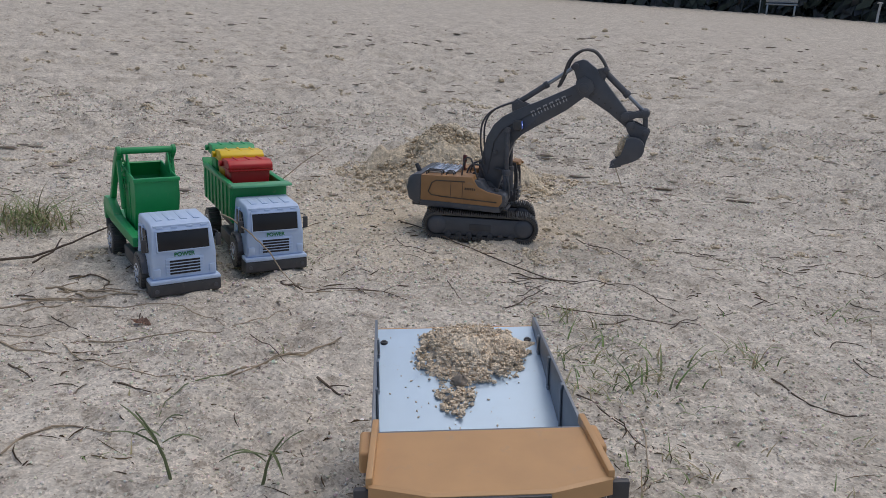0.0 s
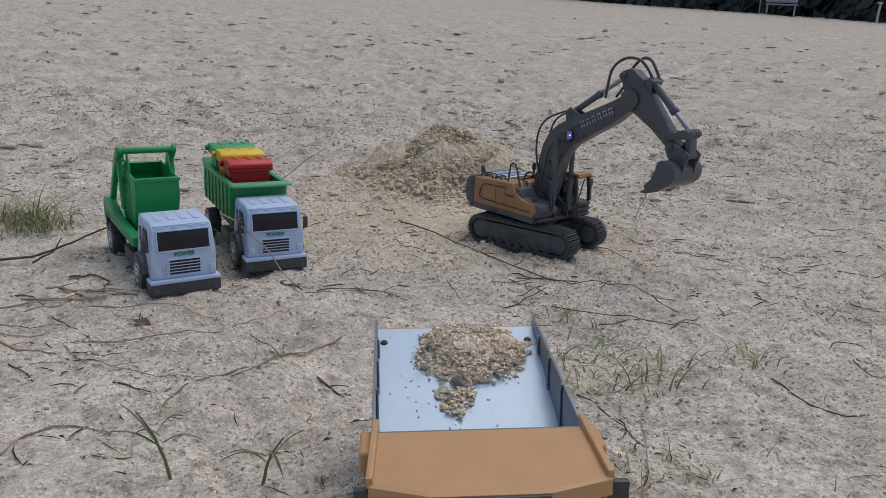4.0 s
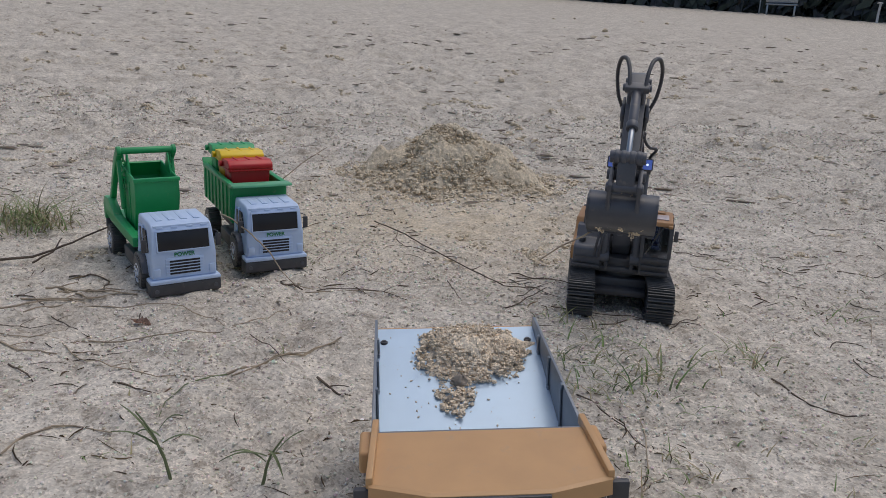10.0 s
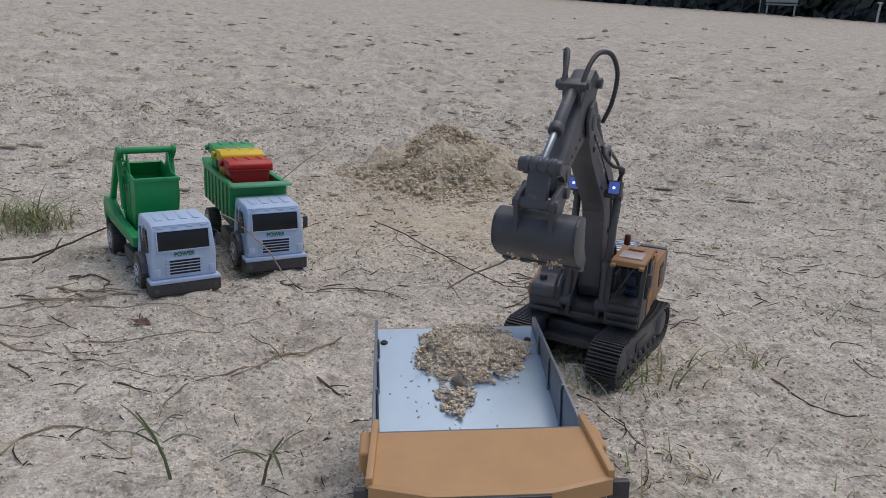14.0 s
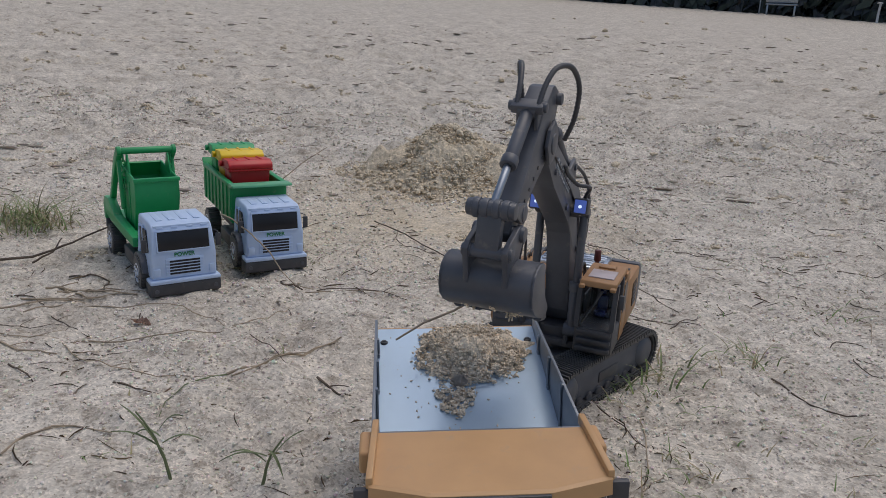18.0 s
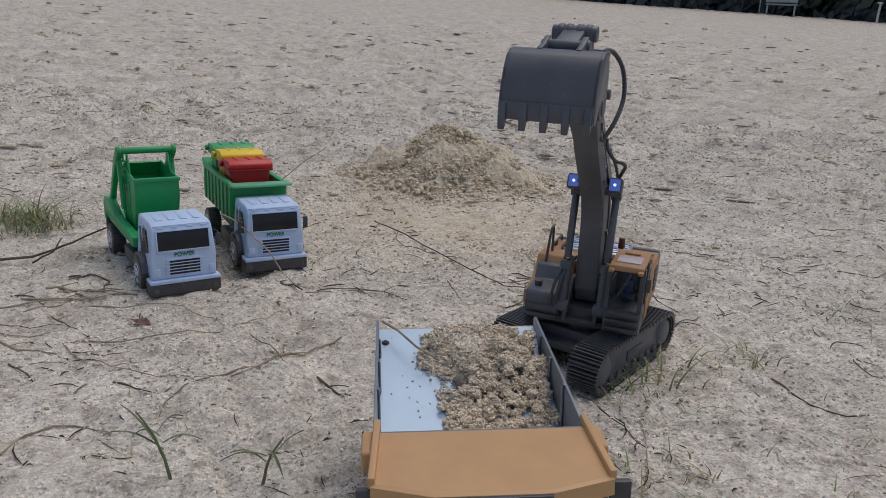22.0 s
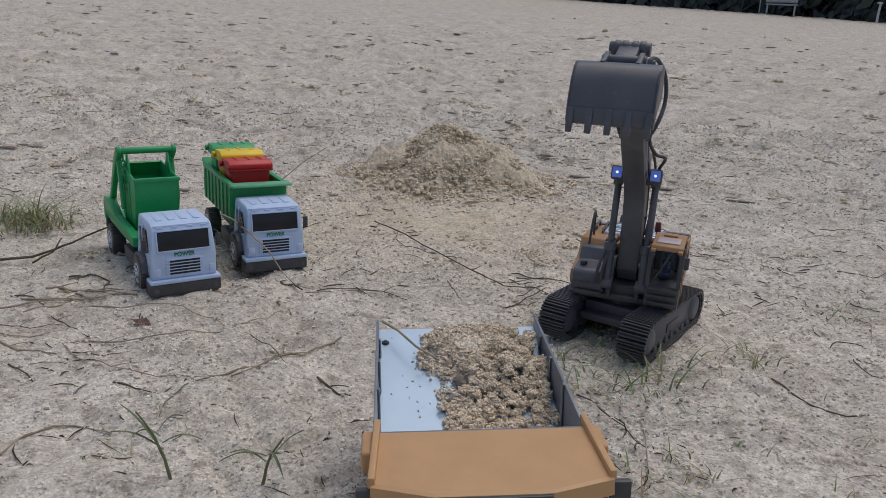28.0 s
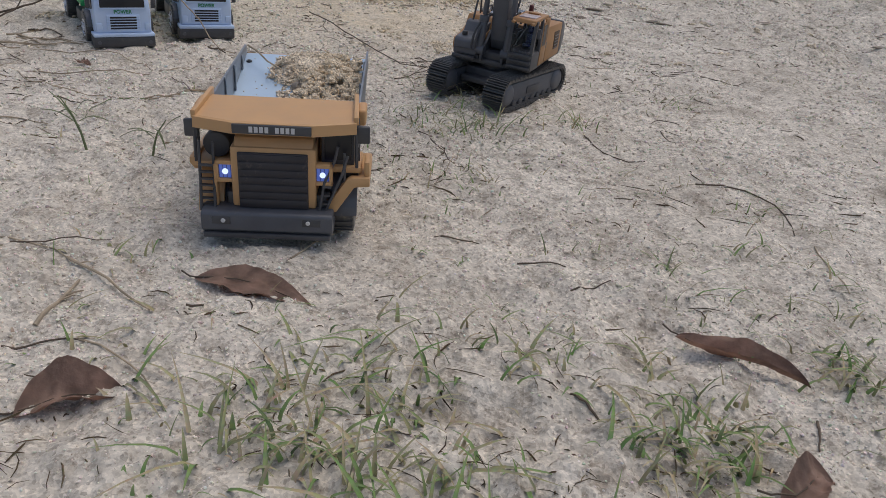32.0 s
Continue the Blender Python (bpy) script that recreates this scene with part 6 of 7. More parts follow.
lay_twig(-0.496, 0.910, -0.433, 0.873, 0.001, 0.0007, TWIG)
lay_twig(-0.524, 0.845, -0.461, 0.858, 0.000, 0.0007, STRAW)
lay_twig(-0.341, 0.734, -0.309, 0.725, 0.000, 0.0013, TWIG)
lay_twig(-0.378, 0.588, -0.301, 0.637, 0.037, 0.0012, STRAW)
lay_twig(-0.132, 0.774, -0.089, 0.729, 0.000, 0.0015, TWIG)
lay_twig(-0.232, 0.875, -0.165, 0.785, 0.000, 0.0007, TWIG)
lay_twig(-0.531, 0.910, -0.499, 0.947, 0.000, 0.0011, STRAW)
lay_twig(-0.467, 0.761, -0.424, 0.730, 0.002, 0.0011, TWIG)
lay_twig(-0.182, 1.059, -0.047, 1.024, 0.007, 0.0009, TWIG)
lay_twig(0.009, 1.116, 0.031, 1.044, 0.000, 0.0008, TWIG)
lay_twig(0.020, 1.385, 0.105, 1.364, 0.000, 0.0006, STRAW)
lay_twig(0.089, 1.022, 0.160, 1.106, -0.003, 0.0010, TWIG)
lay_twig(0.109, 1.168, 0.145, 1.137, -0.007, 0.0009, TWIG)
lay_twig(0.130, 1.135, 0.173, 1.065, -0.013, 0.0008, TWIG)
lay_twig(0.114, 1.077, 0.175, 1.130, 0.000, 0.0007, TWIG)
lay_twig(-0.188, 1.523, -0.147, 1.511, 0.000, 0.0008, TWIG)
lay_twig(-0.064, 1.088, -0.049, 1.087, 0.000, 0.0015, TWIG)
lay_twig(0.391, 0.823, 0.467, 0.749, -0.026, 0.0012, TWIG)
lay_twig(0.473, 1.379, 0.511, 1.314, -0.005, 0.0009, TWIG)
lay_twig(0.426, 1.262, 0.530, 1.255, 0.000, 0.0007, STRAW)
lay_twig(0.625, 1.295, 0.671, 1.297, 0.000, 0.0012, TWIG)
lay_twig(0.593, 1.075, 0.624, 1.046, 0.000, 0.0008, TWIG)
lay_twig(0.624, 1.046, 0.574, 0.951, 0.000, 0.0008, STRAW)
lay_twig(0.627, 1.114, 0.652, 1.076, 0.000, 0.0009, TWIG)
lay_twig(0.152, 0.753, 0.202, 0.652, 0.006, 0.0009, TWIG)
lay_twig(0.211, 0.712, 0.182, 0.574, 0.005, 0.0009, STRAW)
lay_twig(0.183, 0.579, 0.208, 0.606, 0.000, 0.0007, STRAW)
lay_twig(0.312, 0.968, 0.358, 1.001, 0.000, 0.0009, TWIG)
lay_twig(0.514, 0.938, 0.565, 0.945, 0.016, 0.0009, TWIG)
lay_twig(0.522, 0.894, 0.532, 0.844, -0.012, 0.0009, TWIG)
lay_twig(0.527, 0.896, 0.546, 0.877, 0.000, 0.0008, TWIG)
lay_twig(0.398, 1.028, 0.424, 1.040, 0.000, 0.0008, TWIG)
lay_twig(0.594, 1.348, 0.624, 1.333, 0.000, 0.0009, TWIG)
lay_twig(0.254, 1.421, 0.337, 1.305, 0.000, 0.0010, TWIG)
lay_twig(0.342, 1.511, 0.389, 1.489, 0.000, 0.0011, TWIG)
lay_twig(0.417, 1.381, 0.508, 1.307, 0.000, 0.0009, TWIG)
lay_twig(-0.943, 1.581, -0.885, 1.572, 0.000, 0.0013, TWIG)
lay_twig(0.121, 1.180, 0.384, 1.112, -0.038, 0.0009, TWIG)
lay_twig(0.158, 1.031, 0.295, 0.980, -0.011, 0.0009, TWIG)
lay_twig(0.215, 0.968, 0.353, 0.982, 0.000, 0.0009, TWIG)
lay_twig(0.325, 1.116, 0.343, 1.012, 0.000, 0.0009, TWIG)
lay_twig(0.114, 1.200, 0.181, 1.147, 0.000, 0.0012, TWIG)
lay_twig(0.078, 1.131, 0.184, 1.170, 0.000, 0.0008, TWIG)
lay_twig(-0.087, 1.345, 0.016, 1.257, -0.021, 0.0008, TWIG)
lay_twig(-0.197, 1.050, -0.066, 1.055, -0.003, 0.0008, STRAW)
lay_twig(0.791, 1.577, 0.871, 1.569, 0.000, 0.0009, TWIG)
lay_twig(0.673, 1.254, 0.775, 1.286, 0.000, 0.0012, TWIG)
lay_twig(-0.126, 0.320, -0.030, 0.256, 0.001, 0.0014, STRAW)
lay_twig(-0.199, 0.345, -0.126, 0.320, -0.000, 0.0010, STRAW)
lay_twig(-0.180, 0.328, -0.103, 0.358, 0.000, 0.0008, TWIG)
lay_twig(0.061, 0.359, 0.111, 0.478, -0.002, 0.0010, STRAW)
lay_twig(-0.118, 0.198, -0.065, 0.209, 0.000, 0.0010, TWIG)
lay_twig(-0.106, 0.224, -0.100, 0.286, 0.000, 0.0020, STRAW)
lay_twig(0.190, 0.451, 0.237, 0.449, 0.000, 0.0010, TWIG)
lay_twig(0.273, 0.403, 0.321, 0.405, 0.000, 0.0010, TWIG)
lay_twig(0.518, 0.675, 0.610, 0.565, 0.058, 0.0012, TWIG)
lay_twig(0.321, 0.360, 0.368, 0.386, 0.000, 0.0009, TWIG)
lay_twig(0.496, 0.213, 0.485, 0.180, 0.000, 0.0012, TWIG)
lay_twig(-0.065, 0.209, 0.024, 0.139, 0.010, 0.0009, STRAW)
lay_twig(0.305, 0.207, 0.323, 0.181, 0.000, 0.0015, TWIG)
lay_twig(0.614, 0.523, 0.604, 0.411, 0.000, 0.0009, STRAW)
lay_twig(-0.004, 0.266, 0.008, 0.273, 0.000, 0.0012, TWIG)
lay_twig(-0.540, 0.985, -0.412, 0.978, 0.004, 0.0019, STRAW)
lay_twig(-0.555, 0.950, -0.430, 0.985, -0.006, 0.0014, STRAW)
lay_twig(-0.570, 0.922, -0.475, 0.960, 0.005, 0.0016, STRAW)
lay_twig(-0.520, 0.975, -0.400, 1.000, 0.006, 0.0012, STRAW)
lay_twig(-0.530, 0.992, -0.450, 0.968, -0.004, 0.0013, STRAW)
lay_twig(-0.545, 1.060, -0.480, 1.045, 0.004, 0.0016, TWIG)
lay_twig(-0.480, 1.045, -0.460, 0.985, -0.003, 0.0013, TWIG)
lay_twig(-0.585, 0.975, -0.520, 0.940, 0.003, 0.0011, TWIG)


# a stem that leans against the skip truck, one behind the tipper, one over the tipper's bumper
def free_twig(name, label, pts, r, material, taper=0.5):
    tw = thing(name, label, "twig", Matrix.Translation(pts[0]))
    o = Vector(pts[0])
    bm = bmesh.new()
    smooth = []
    for i in range(len(pts) - 1):
        a, b = Vector(pts[i]) - o, Vector(pts[i + 1]) - o
        smooth += [a.lerp(b, k / 4) + Vector((TWIG_RNG.uniform(-1, 1), TWIG_RNG.uniform(-1, 1), TWIG_RNG.uniform(-1, 1))) * r * 0.5 for k in range(4)]
    smooth.append(Vector(pts[-1]) - o)
    add_tube(bm, smooth, r, 6, taper)
    part("stalk", bm, material, tw)
    return tw


free_twig("twig", "brown twig with its tip propped against a truck", [(-0.70, 1.10, 0.004), (-0.63, 1.12, 0.008), (-0.585, 1.16, 0.022), (-0.52, 1.20, 0.052)], 0.0026, TWIG)
free_twig("twig", "short forked twig lying beside a toy truck", [(-0.62, 1.10, 0.005), (-0.60, 1.125, 0.016), (-0.592, 1.140, 0.034)], 0.0018, TWIG)
free_twig("twig", "dry twig standing up out of the sand", [(-0.40, 1.62, 0.0), (-0.37, 1.66, 0.03), (-0.32, 1.70, 0.072), (-0.275, 1.74, 0.10)], 0.0017, STRAW)
free_twig("twig", "short dry twig standing up out of the sand", [(-0.40, 1.62, 0.0), (-0.415, 1.64, 0.03), (-0.435, 1.66, 0.055)], 0.0011, STRAW)
free_twig("twig", "pale bowed twig lying over the bumper of a toy truck", [(-0.345, 1.146, 0.084), (-0.318, 1.116, 0.084), (-0.286, 1.100, 0.066), (-0.258, 1.092, 0.044), (-0.236, 1.074, 0.020), (-0.214, 1.058, 0.006), (-0.185, 1.050, 0.003)], 0.0014, STRAW)
free_twig("twig", "dark twig end lying in front of a toy truck", [(-0.235, 1.062, 0.004), (-0.215, 1.056, 0.006), (-0.200, 1.046, 0.003)], 0.0021, TWIG)


def build_branch():
    br = thing("long_branch", "long thin dark forked branch dragged over sand", "branch", pose(-0.137, 1.459, 0))
    bm = bmesh.new()
    pts = [(0, 0, 0.004), (0.055, -0.085, 0.009), (0.101, -0.157, 0.006), (0.184, -0.289, 0.006), (0.234, -0.357, 0.005), (0.279, -0.356, 0.004)]
    full = []
    for a, b in zip(pts, pts[1:]):
        full += [Vector(a).lerp(Vector(b), k / 4) + Vector((TWIG_RNG.uniform(-1, 1), TWIG_RNG.uniform(-1, 1), 0)) * 0.0015 for k in range(4)]
    full.append(Vector(pts[-1]))
    add_tube(bm, full, 0.0014, 6, 0.6)
    part("stalk", bm, TWIG, br)
    for p, q in (((0.050, -0.078, 0.009), (0.050, -0.110, 0.004)), ((0.184, -0.289, 0.006), (0.20, -0.282, 0.012)), ((0.140, -0.220, 0.006), (0.165, -0.215, 0.004))):
        bm = bmesh.new()
        add_tube(bm, [p, ((p[0] + q[0]) / 2 + 0.001, (p[1] + q[1]) / 2, (p[2] + q[2]) / 2), q], 0.0009, 5, 0.6)
        part("fork", bm, TWIG, br)
    return br


BRANCH = build_branch()


# ---- dry leaves ----
def dry_leaf(label, x0, y0, x1, y1, width, curl, arch, fold=0.0, lift=0.002):
    d = math.hypot(x1 - x0, y1 - y0)
    lf = thing("dry_leaf", label, "leaf", pose(x0, y0, ground_z((x0 + x1) / 2, (y0 + y1) / 2) + lift, 0, 0, math.degrees(math.atan2(y1 - y0, x1 - x0))), "dry leaves")
    nu, nv = 34, 13
    bm = bmesh.new()
    grid = []
    rng = random.Random(int(x0 * 1000))
    for i in range(nu):
        u = i / (nu - 1)
        half = width / 2 * (math.sin(math.pi * min(1, u * 1.02) ** 0.85) ** 0.8 + 0.03)
        row = []
        for j in range(nv):
            v = j / (nv - 1) * 2 - 1
            z = arch * math.sin(math.pi * u) + curl * (abs(v) ** 1.6) * math.sin(math.pi * u) ** 0.5 + fold * max(0.0, v) * math.sin(math.pi * u)
            z += (0.0045 * noise.noise(Vector((u * 4.5, v * 1.6, x0 * 50))) + 0.0022 * noise.noise(Vector((u * 11, v * 4, y0 * 50)))) * math.sin(math.pi * min(1, u + 0.05))
            row.append(bm.verts.new((u * d, v * half * (1 + 0.10 * noise.noise(Vector((u * 14, v, y0 * 40)))) + 0.006 * math.sin(u * 5 + x0 * 9), max(z, -0.001))))
        grid.append(row)
    for i in range(nu - 1):
        for j in range(nv - 1):
            bm.faces.new((grid[i][j], grid[i + 1][j], grid[i + 1][j + 1], grid[i][j + 1]))
    bmesh.ops.solidify(bm, geom=bm.faces[:], thickness=0.0005)
    part("blade", bm, LEAF, lf, smooth=60)
    bm = bmesh.new()
    add_tube(bm, [(-0.014, 0.003, 0.003), (-0.005, 0.0, 0.001), (0.0, 0, 0.0012)] + [(d * k / 6, 0.006 * math.sin(5 * k / 6 + x0 * 9), arch * math.sin(math.pi * k / 6) + 0.0008) for k in range(1, 6)], 0.0009, 5, 0.4)
    part("midrib", bm, TWIG, lf)


dry_leaf("large curled reddish-brown dry leaf lying on sand", -0.012, 0.312, 0.094, 0.296, 0.040, 0.004, 0.003, 0.001)
dry_leaf("torn brown dry leaf folded along its length", 0.408, 0.308, 0.502, 0.246, 0.020, 0.009, 0.003, 0.005)
dry_leaf("brown dry leaf folded upright on the sand", -0.072, 0.128, -0.006, 0.160, 0.034, 0.010, 0.003, 0.010)
dry_leaf("orange-brown dry leaf at the edge of grass", 0.430, 0.120, 0.475, 0.132, 0.030, 0.006, 0.008, 0.004)
dry_leaf("small dark brown dry leaf lying on sand", -0.384, 0.915, -0.366, 0.886, 0.014, 0.004, 0.004)


# ---- grass ----
def blades(bm, x, y, n, low, high, spread, rng, wide=0.0011):
    z0 = ground_z(x, y)
    for _ in range(n):
        a = rng.uniform(0, 2 * math.pi)
        L = rng.uniform(low, high)
        out = rng.uniform(0.35, 1.5) * L * 0.9
        bx, by = x + rng.gauss(0, spread), y + rng.gauss(0, spread)
        w = wide * rng.uniform(0.6, 1.3)
        px, py = -math.sin(a) * w, math.cos(a) * w
        prev = None
        droop = rng.uniform(0.3, 1.5)
        for k in range(5):
            t = k / 4
            r = out * t ** 1.5
            h = L * (0.85 * t - 0.55 * t * t * droop)
            s = (1 - t) ** 0.7 + 0.04
            cx, cy, cz = bx + math.cos(a) * r, by + math.sin(a) * r, z0 - 0.001 + max(0.001, h)
            cur = [bm.verts.new((cx + px * s, cy + py * s, cz)), bm.verts.new((cx, cy, cz - w * 0.5 * s)), bm.verts.new((cx - px * s, cy - py * s, cz))]
            if prev:
                bm.faces.new((prev[0], prev[1], cur[1], cur[0]))
                bm.faces.new((prev[1], prev[2], cur[2], cur[1]))
            prev = cur


def build_grass():
    rng = random.Random(3)
    bm = bmesh.new()
    for x, y, n, hi in GRASS_SPOTS:
        k = 1.1 if n > 20 else 1.0
        blades(bm, x, y, int(n * k), hi * 0.35, hi * 1.3, 0.024, rng, 0.0017 if y < 0.35 else 0.0012)
    for _ in range(260):
        y = rng.uniform(0.0, 1.3) ** 1.2
        x = rng.uniform(0.05, 0.35 + 0.55 * y) if rng.random() < 0.75 else rng.uniform(-0.35 - 0.5 * y, 0.1)
        if -0.06 < x < 0.13 and 0.36 < y < 0.66:
            continue
        blades(bm, x, y, rng.randint(1, 4), 0.006, 0.026, 0.005, rng, 0.0008)
    me = finish(bm, "grass", GRASSY, 80)
    tagged(new("grass", me), "sparse tufts of green and dried grass", "grass", kind="stuff")


GRASS_SPOTS = [  # x, y, blades, height
    (-0.742, 1.337, 100, 0.105),
    (-0.700, 1.300, 60, 0.075),
    (-0.790, 1.330, 60, 0.090),
    (-0.730, 1.270, 34, 0.060),
    (0.384, 0.875, 26, 0.045),
    (0.226, 0.781, 24, 0.045),
    (0.233, 0.874, 12, 0.03),
    (0.166, 0.998, 14, 0.04),
    (0.192, 0.922, 18, 0.035),
    (0.228, 0.613, 10, 0.035),
    (0.270, 0.830, 14, 0.04),
    (-0.316, 0.769, 8, 0.016),
    (0.153, 0.848, 10, 0.035),
    (0.178, 0.763, 22, 0.04),
    (-0.092, 2.801, 10, 0.05),
    (0.578, 1.055, 12, 0.05),
    (0.105, 0.205, 12, 0.03),
    (0.255, 0.256, 12, 0.03),
    (0.094, 0.129, 44, 0.036),
    (0.177, 0.160, 44, 0.036),
    (0.149, 0.091, 44, 0.036),
    (0.045, 0.100, 12, 0.03),
    (0.352, 0.259, 12, 0.03),
]
GRASS_SPOTS += [
    (0.284, 0.217, 12, 0.03),
    (0.369, 0.150, 44, 0.036),
    (0.396, 0.149, 44, 0.036),
    (0.553, 0.273, 44, 0.036),
    (0.430, 0.416, 12, 0.03),
    (0.535, 0.497, 12, 0.03),
    (0.585, 0.631, 12, 0.03),
    (0.197, 0.826, 12, 0.03),
    (0.087, 0.839, 12, 0.03),
    (0.231, 0.582, 12, 0.03),
    (-0.080, 0.341, 12, 0.03),
    (-0.101, 0.213, 12, 0.03),
    (-0.037, 0.193, 12, 0.03),
    (0.604, 0.411, 12, 0.03),
    (0.164, 0.209, 12, 0.03),
    (0.190, 0.200, 12, 0.03),
    (0.080, 0.126, 12, 0.03),
    (0.229, 0.098, 44, 0.036),
    (0.422, 0.122, 12, 0.03),
    (0.402, 0.185, 44, 0.036),
]

# longer sprigs with few blades
SPRIGS = [(0.110, 0.179), (0.129, 0.239), (0.162, 0.262), (0.168, 0.158), (0.109, 0.126), (0.051, 0.091), (0.163, 0.098), (0.017, 0.166), (0.252, 0.240), (0.352, 0.255), (0.289, 0.211), (0.426, 0.405), (0.580, 0.365), (0.536, 0.262), (0.366, 0.139), (0.424, 0.195), (0.482, 0.174), (0.511, 0.375), (0.199, 0.129), (0.144, 0.786), (0.222, 0.926), (0.239, 0.783), (0.387, 0.876), (0.246, 0.750), (0.167, 0.849), (0.324, 0.852)]
GRASS_SPOTS += [(x, y, 6, 0.044) for x, y in SPRIGS]


build_grass()


def seedling(x, y, tips, label):
    sd = thing("seedling", label, "plant", pose(x, y, ground_z(x, y)))
    top = tips[0]
    bm = bmesh.new()
    add_tube(bm, crooked([(0, 0, -0.002), (top[0] * 0.2, top[1] * 0.3, top[2] * 0.6), top], 0.0006, 8), 0.0016, 6, 0.4)
    part("stem", bm, BLADE, sd)
    for k, (tx, ty, tz) in enumerate(tips[1:]):
        f = 0.35 + 0.5 * k / max(1, len(tips) - 1)
        b = Vector((top[0] * 0.4 * f, top[1] * 0.5 * f, top[2] * f))
        t = Vector((tx, ty, tz))
        side = (t - b).cross(Vector((0, 0, 1))).normalized() * 0.0014
        bm = bmesh.new()
        rows = []
        for i in range(7):
            u = i / 6
            p = b.lerp(t, u) + Vector((0, 0, 0.006 * math.sin(math.pi * u)))
            s = side * (math.sin(math.pi * (0.08 + 0.92 * u)) ** 0.7 + 0.05)
            rows.append([bm.verts.new(p - s), bm.verts.new(p - Vector((0, 0, 0.0008))), bm.verts.new(p + s)])
        for a, c in zip(rows, rows[1:]):
            bm.faces.new((a[0], a[1], c[1], c[0]))
            bm.faces.new((a[1], a[2], c[2], c[1]))
        part("leaf_blade", bm, BLADE, sd, smooth=80)


seedling(-0.220, 0.565, [(-0.026, 0.0, 0.062), (-0.040, 0.004, 0.066), (-0.046, -0.004, 0.045), (0.026, 0.006, 0.036), (-0.030, 0.0, 0.040), (0.012, 0.004, 0.058)], "green grass seedling with narrow leaves in sand")
seedling(-0.140, 0.555, [(0.018, 0.0, 0.044), (0.034, 0.004, 0.050), (-0.026, 0.0, 0.028), (-0.036, 0.002, 0.018), (0.020, -0.01, 0.012)], "small green seedling with drooping leaves in sand")


# ---- the dark wood beyond the field ----
def build_woods():
    rng = np.random.default_rng(9)
    verts, faces = [], []
    for _ in range(34000):
        az = radians(rng.uniform(-8, 52))
        d = rng.uniform(36.5, 47)
        x, y = d * math.sin(az), d * math.cos(az)
        top = 7.5 + 2.2 * math.sin(az * 23) + 1.3 * math.sin(az * 61 + 1)
        h = rng.uniform(0, 1) ** 2.0 * top
        z = ground_far(x, y) + h
        s = rng.uniform(0.22, 0.6)
        n = Vector(rng.normal(size=3)).normalized()
        u = n.orthogonal().normalized() * s
        v = n.cross(u).normalized() * s * 0.7
        k = len(verts)
        c = Vector((x, y, z))
        verts += [c - u, c + v * 0.6, c + u, c - v * 0.6]
        faces.append((k, k + 1, k + 2, k + 3))
    me = bpy.data.meshes.new("far_woods")
    me.from_pydata([v[:] for v in verts], [], faces)
    me.materials.append(DARKLEAF)
    tagged(new("far_woods", me), "dark wood of dense trees beyond the field", "trees", kind="stuff")
    bm = bmesh.new()
    for _ in range(46):
        az = radians(rng.uniform(-6, 50))
        d = rng.uniform(36, 44)
        x, y = d * math.sin(az), d * math.cos(az)
        z = ground_far(x, y)
        r = rng.uniform(0.07, 0.17)
        add_tube(bm, [(x, y, z - 0.3), (x + 0.1, y, z + 1.5), (x + rng.uniform(-0.3, 0.3), y, z + 4.5)], r, 7, 0.5)
    me = finish(bm, "far_trunks", TWIG)
    tagged(new("far_trunks", me), "dim trunks standing in the dark wood", "trees", kind="stuff")


def ground_far(x, y):
    s = max(0.0, math.hypot(x, y) - 2.2)
    return (0.0557 * max(y, 0) - 0.0195 * x) * s / (s + 4)


DARKLEAF = island_mat("dark_foliage", [(0.075, 0.095, 0.085), (0.095, 0.115, 0.095), (0.080, 0.092, 0.105), (0.115, 0.125, 0.125)], 0.8)
build_woods()


def far_post(az, d, h, w, material, label):
    x, y = d * math.sin(radians(az)), d * math.cos(radians(az))
    po = thing("post", label, "post", pose(x, y, ground_far(x, y)))
    bm = bmesh.new()
    add_tube(bm, [(0, 0, -0.2), (0, 0, h * 0.5), (0.02, 0, h)], w, 8, 0.9)
    part("shaft", bm, material, po)
    bm = bmesh.new()
    add_box(bm, -w * 1.6, w * 1.6, -w * 1.6, w * 1.6, h, h + 0.05, 0.01)
    part("cap", bm, material, po)


far_post(20.6, 35.6, 1.6, 0.035, STEEL, "pale thin post at the edge of the field")
far_post(27.6, 35.4, 0.7, 0.05, SILVERTAG, "short pale post at the edge of the field")


def far_bench():
    x, y = 35.3 * math.sin(radians(21.9)), 35.3 * math.cos(radians(21.9))
    be = thing("garden_bench", "pale grey bench at the far edge of the field", "bench", pose(x, y, ground_far(x, y), 0, 0, -22))
    for name, box in (("seat", (-0.6, 0.6, -0.2, 0.2, 0.40, 0.45)), ("backrest", (-0.6, 0.6, 0.17, 0.21, 0.5, 0.8)), ("leg", (-0.55, -0.48, -0.18, 0.2, -0.1, 0.41)), ("leg", (0.48, 0.55, -0.18, 0.2, -0.1, 0.41))):
        bm = bmesh.new()
        add_box(bm, *box, 0.01)
        part(name, bm, STEEL, be)


far_bench()

# ---- sand in the haul truck's tray ----
def tray_z(x):
    return 0.1165 - (x + 0.118) * 0.262


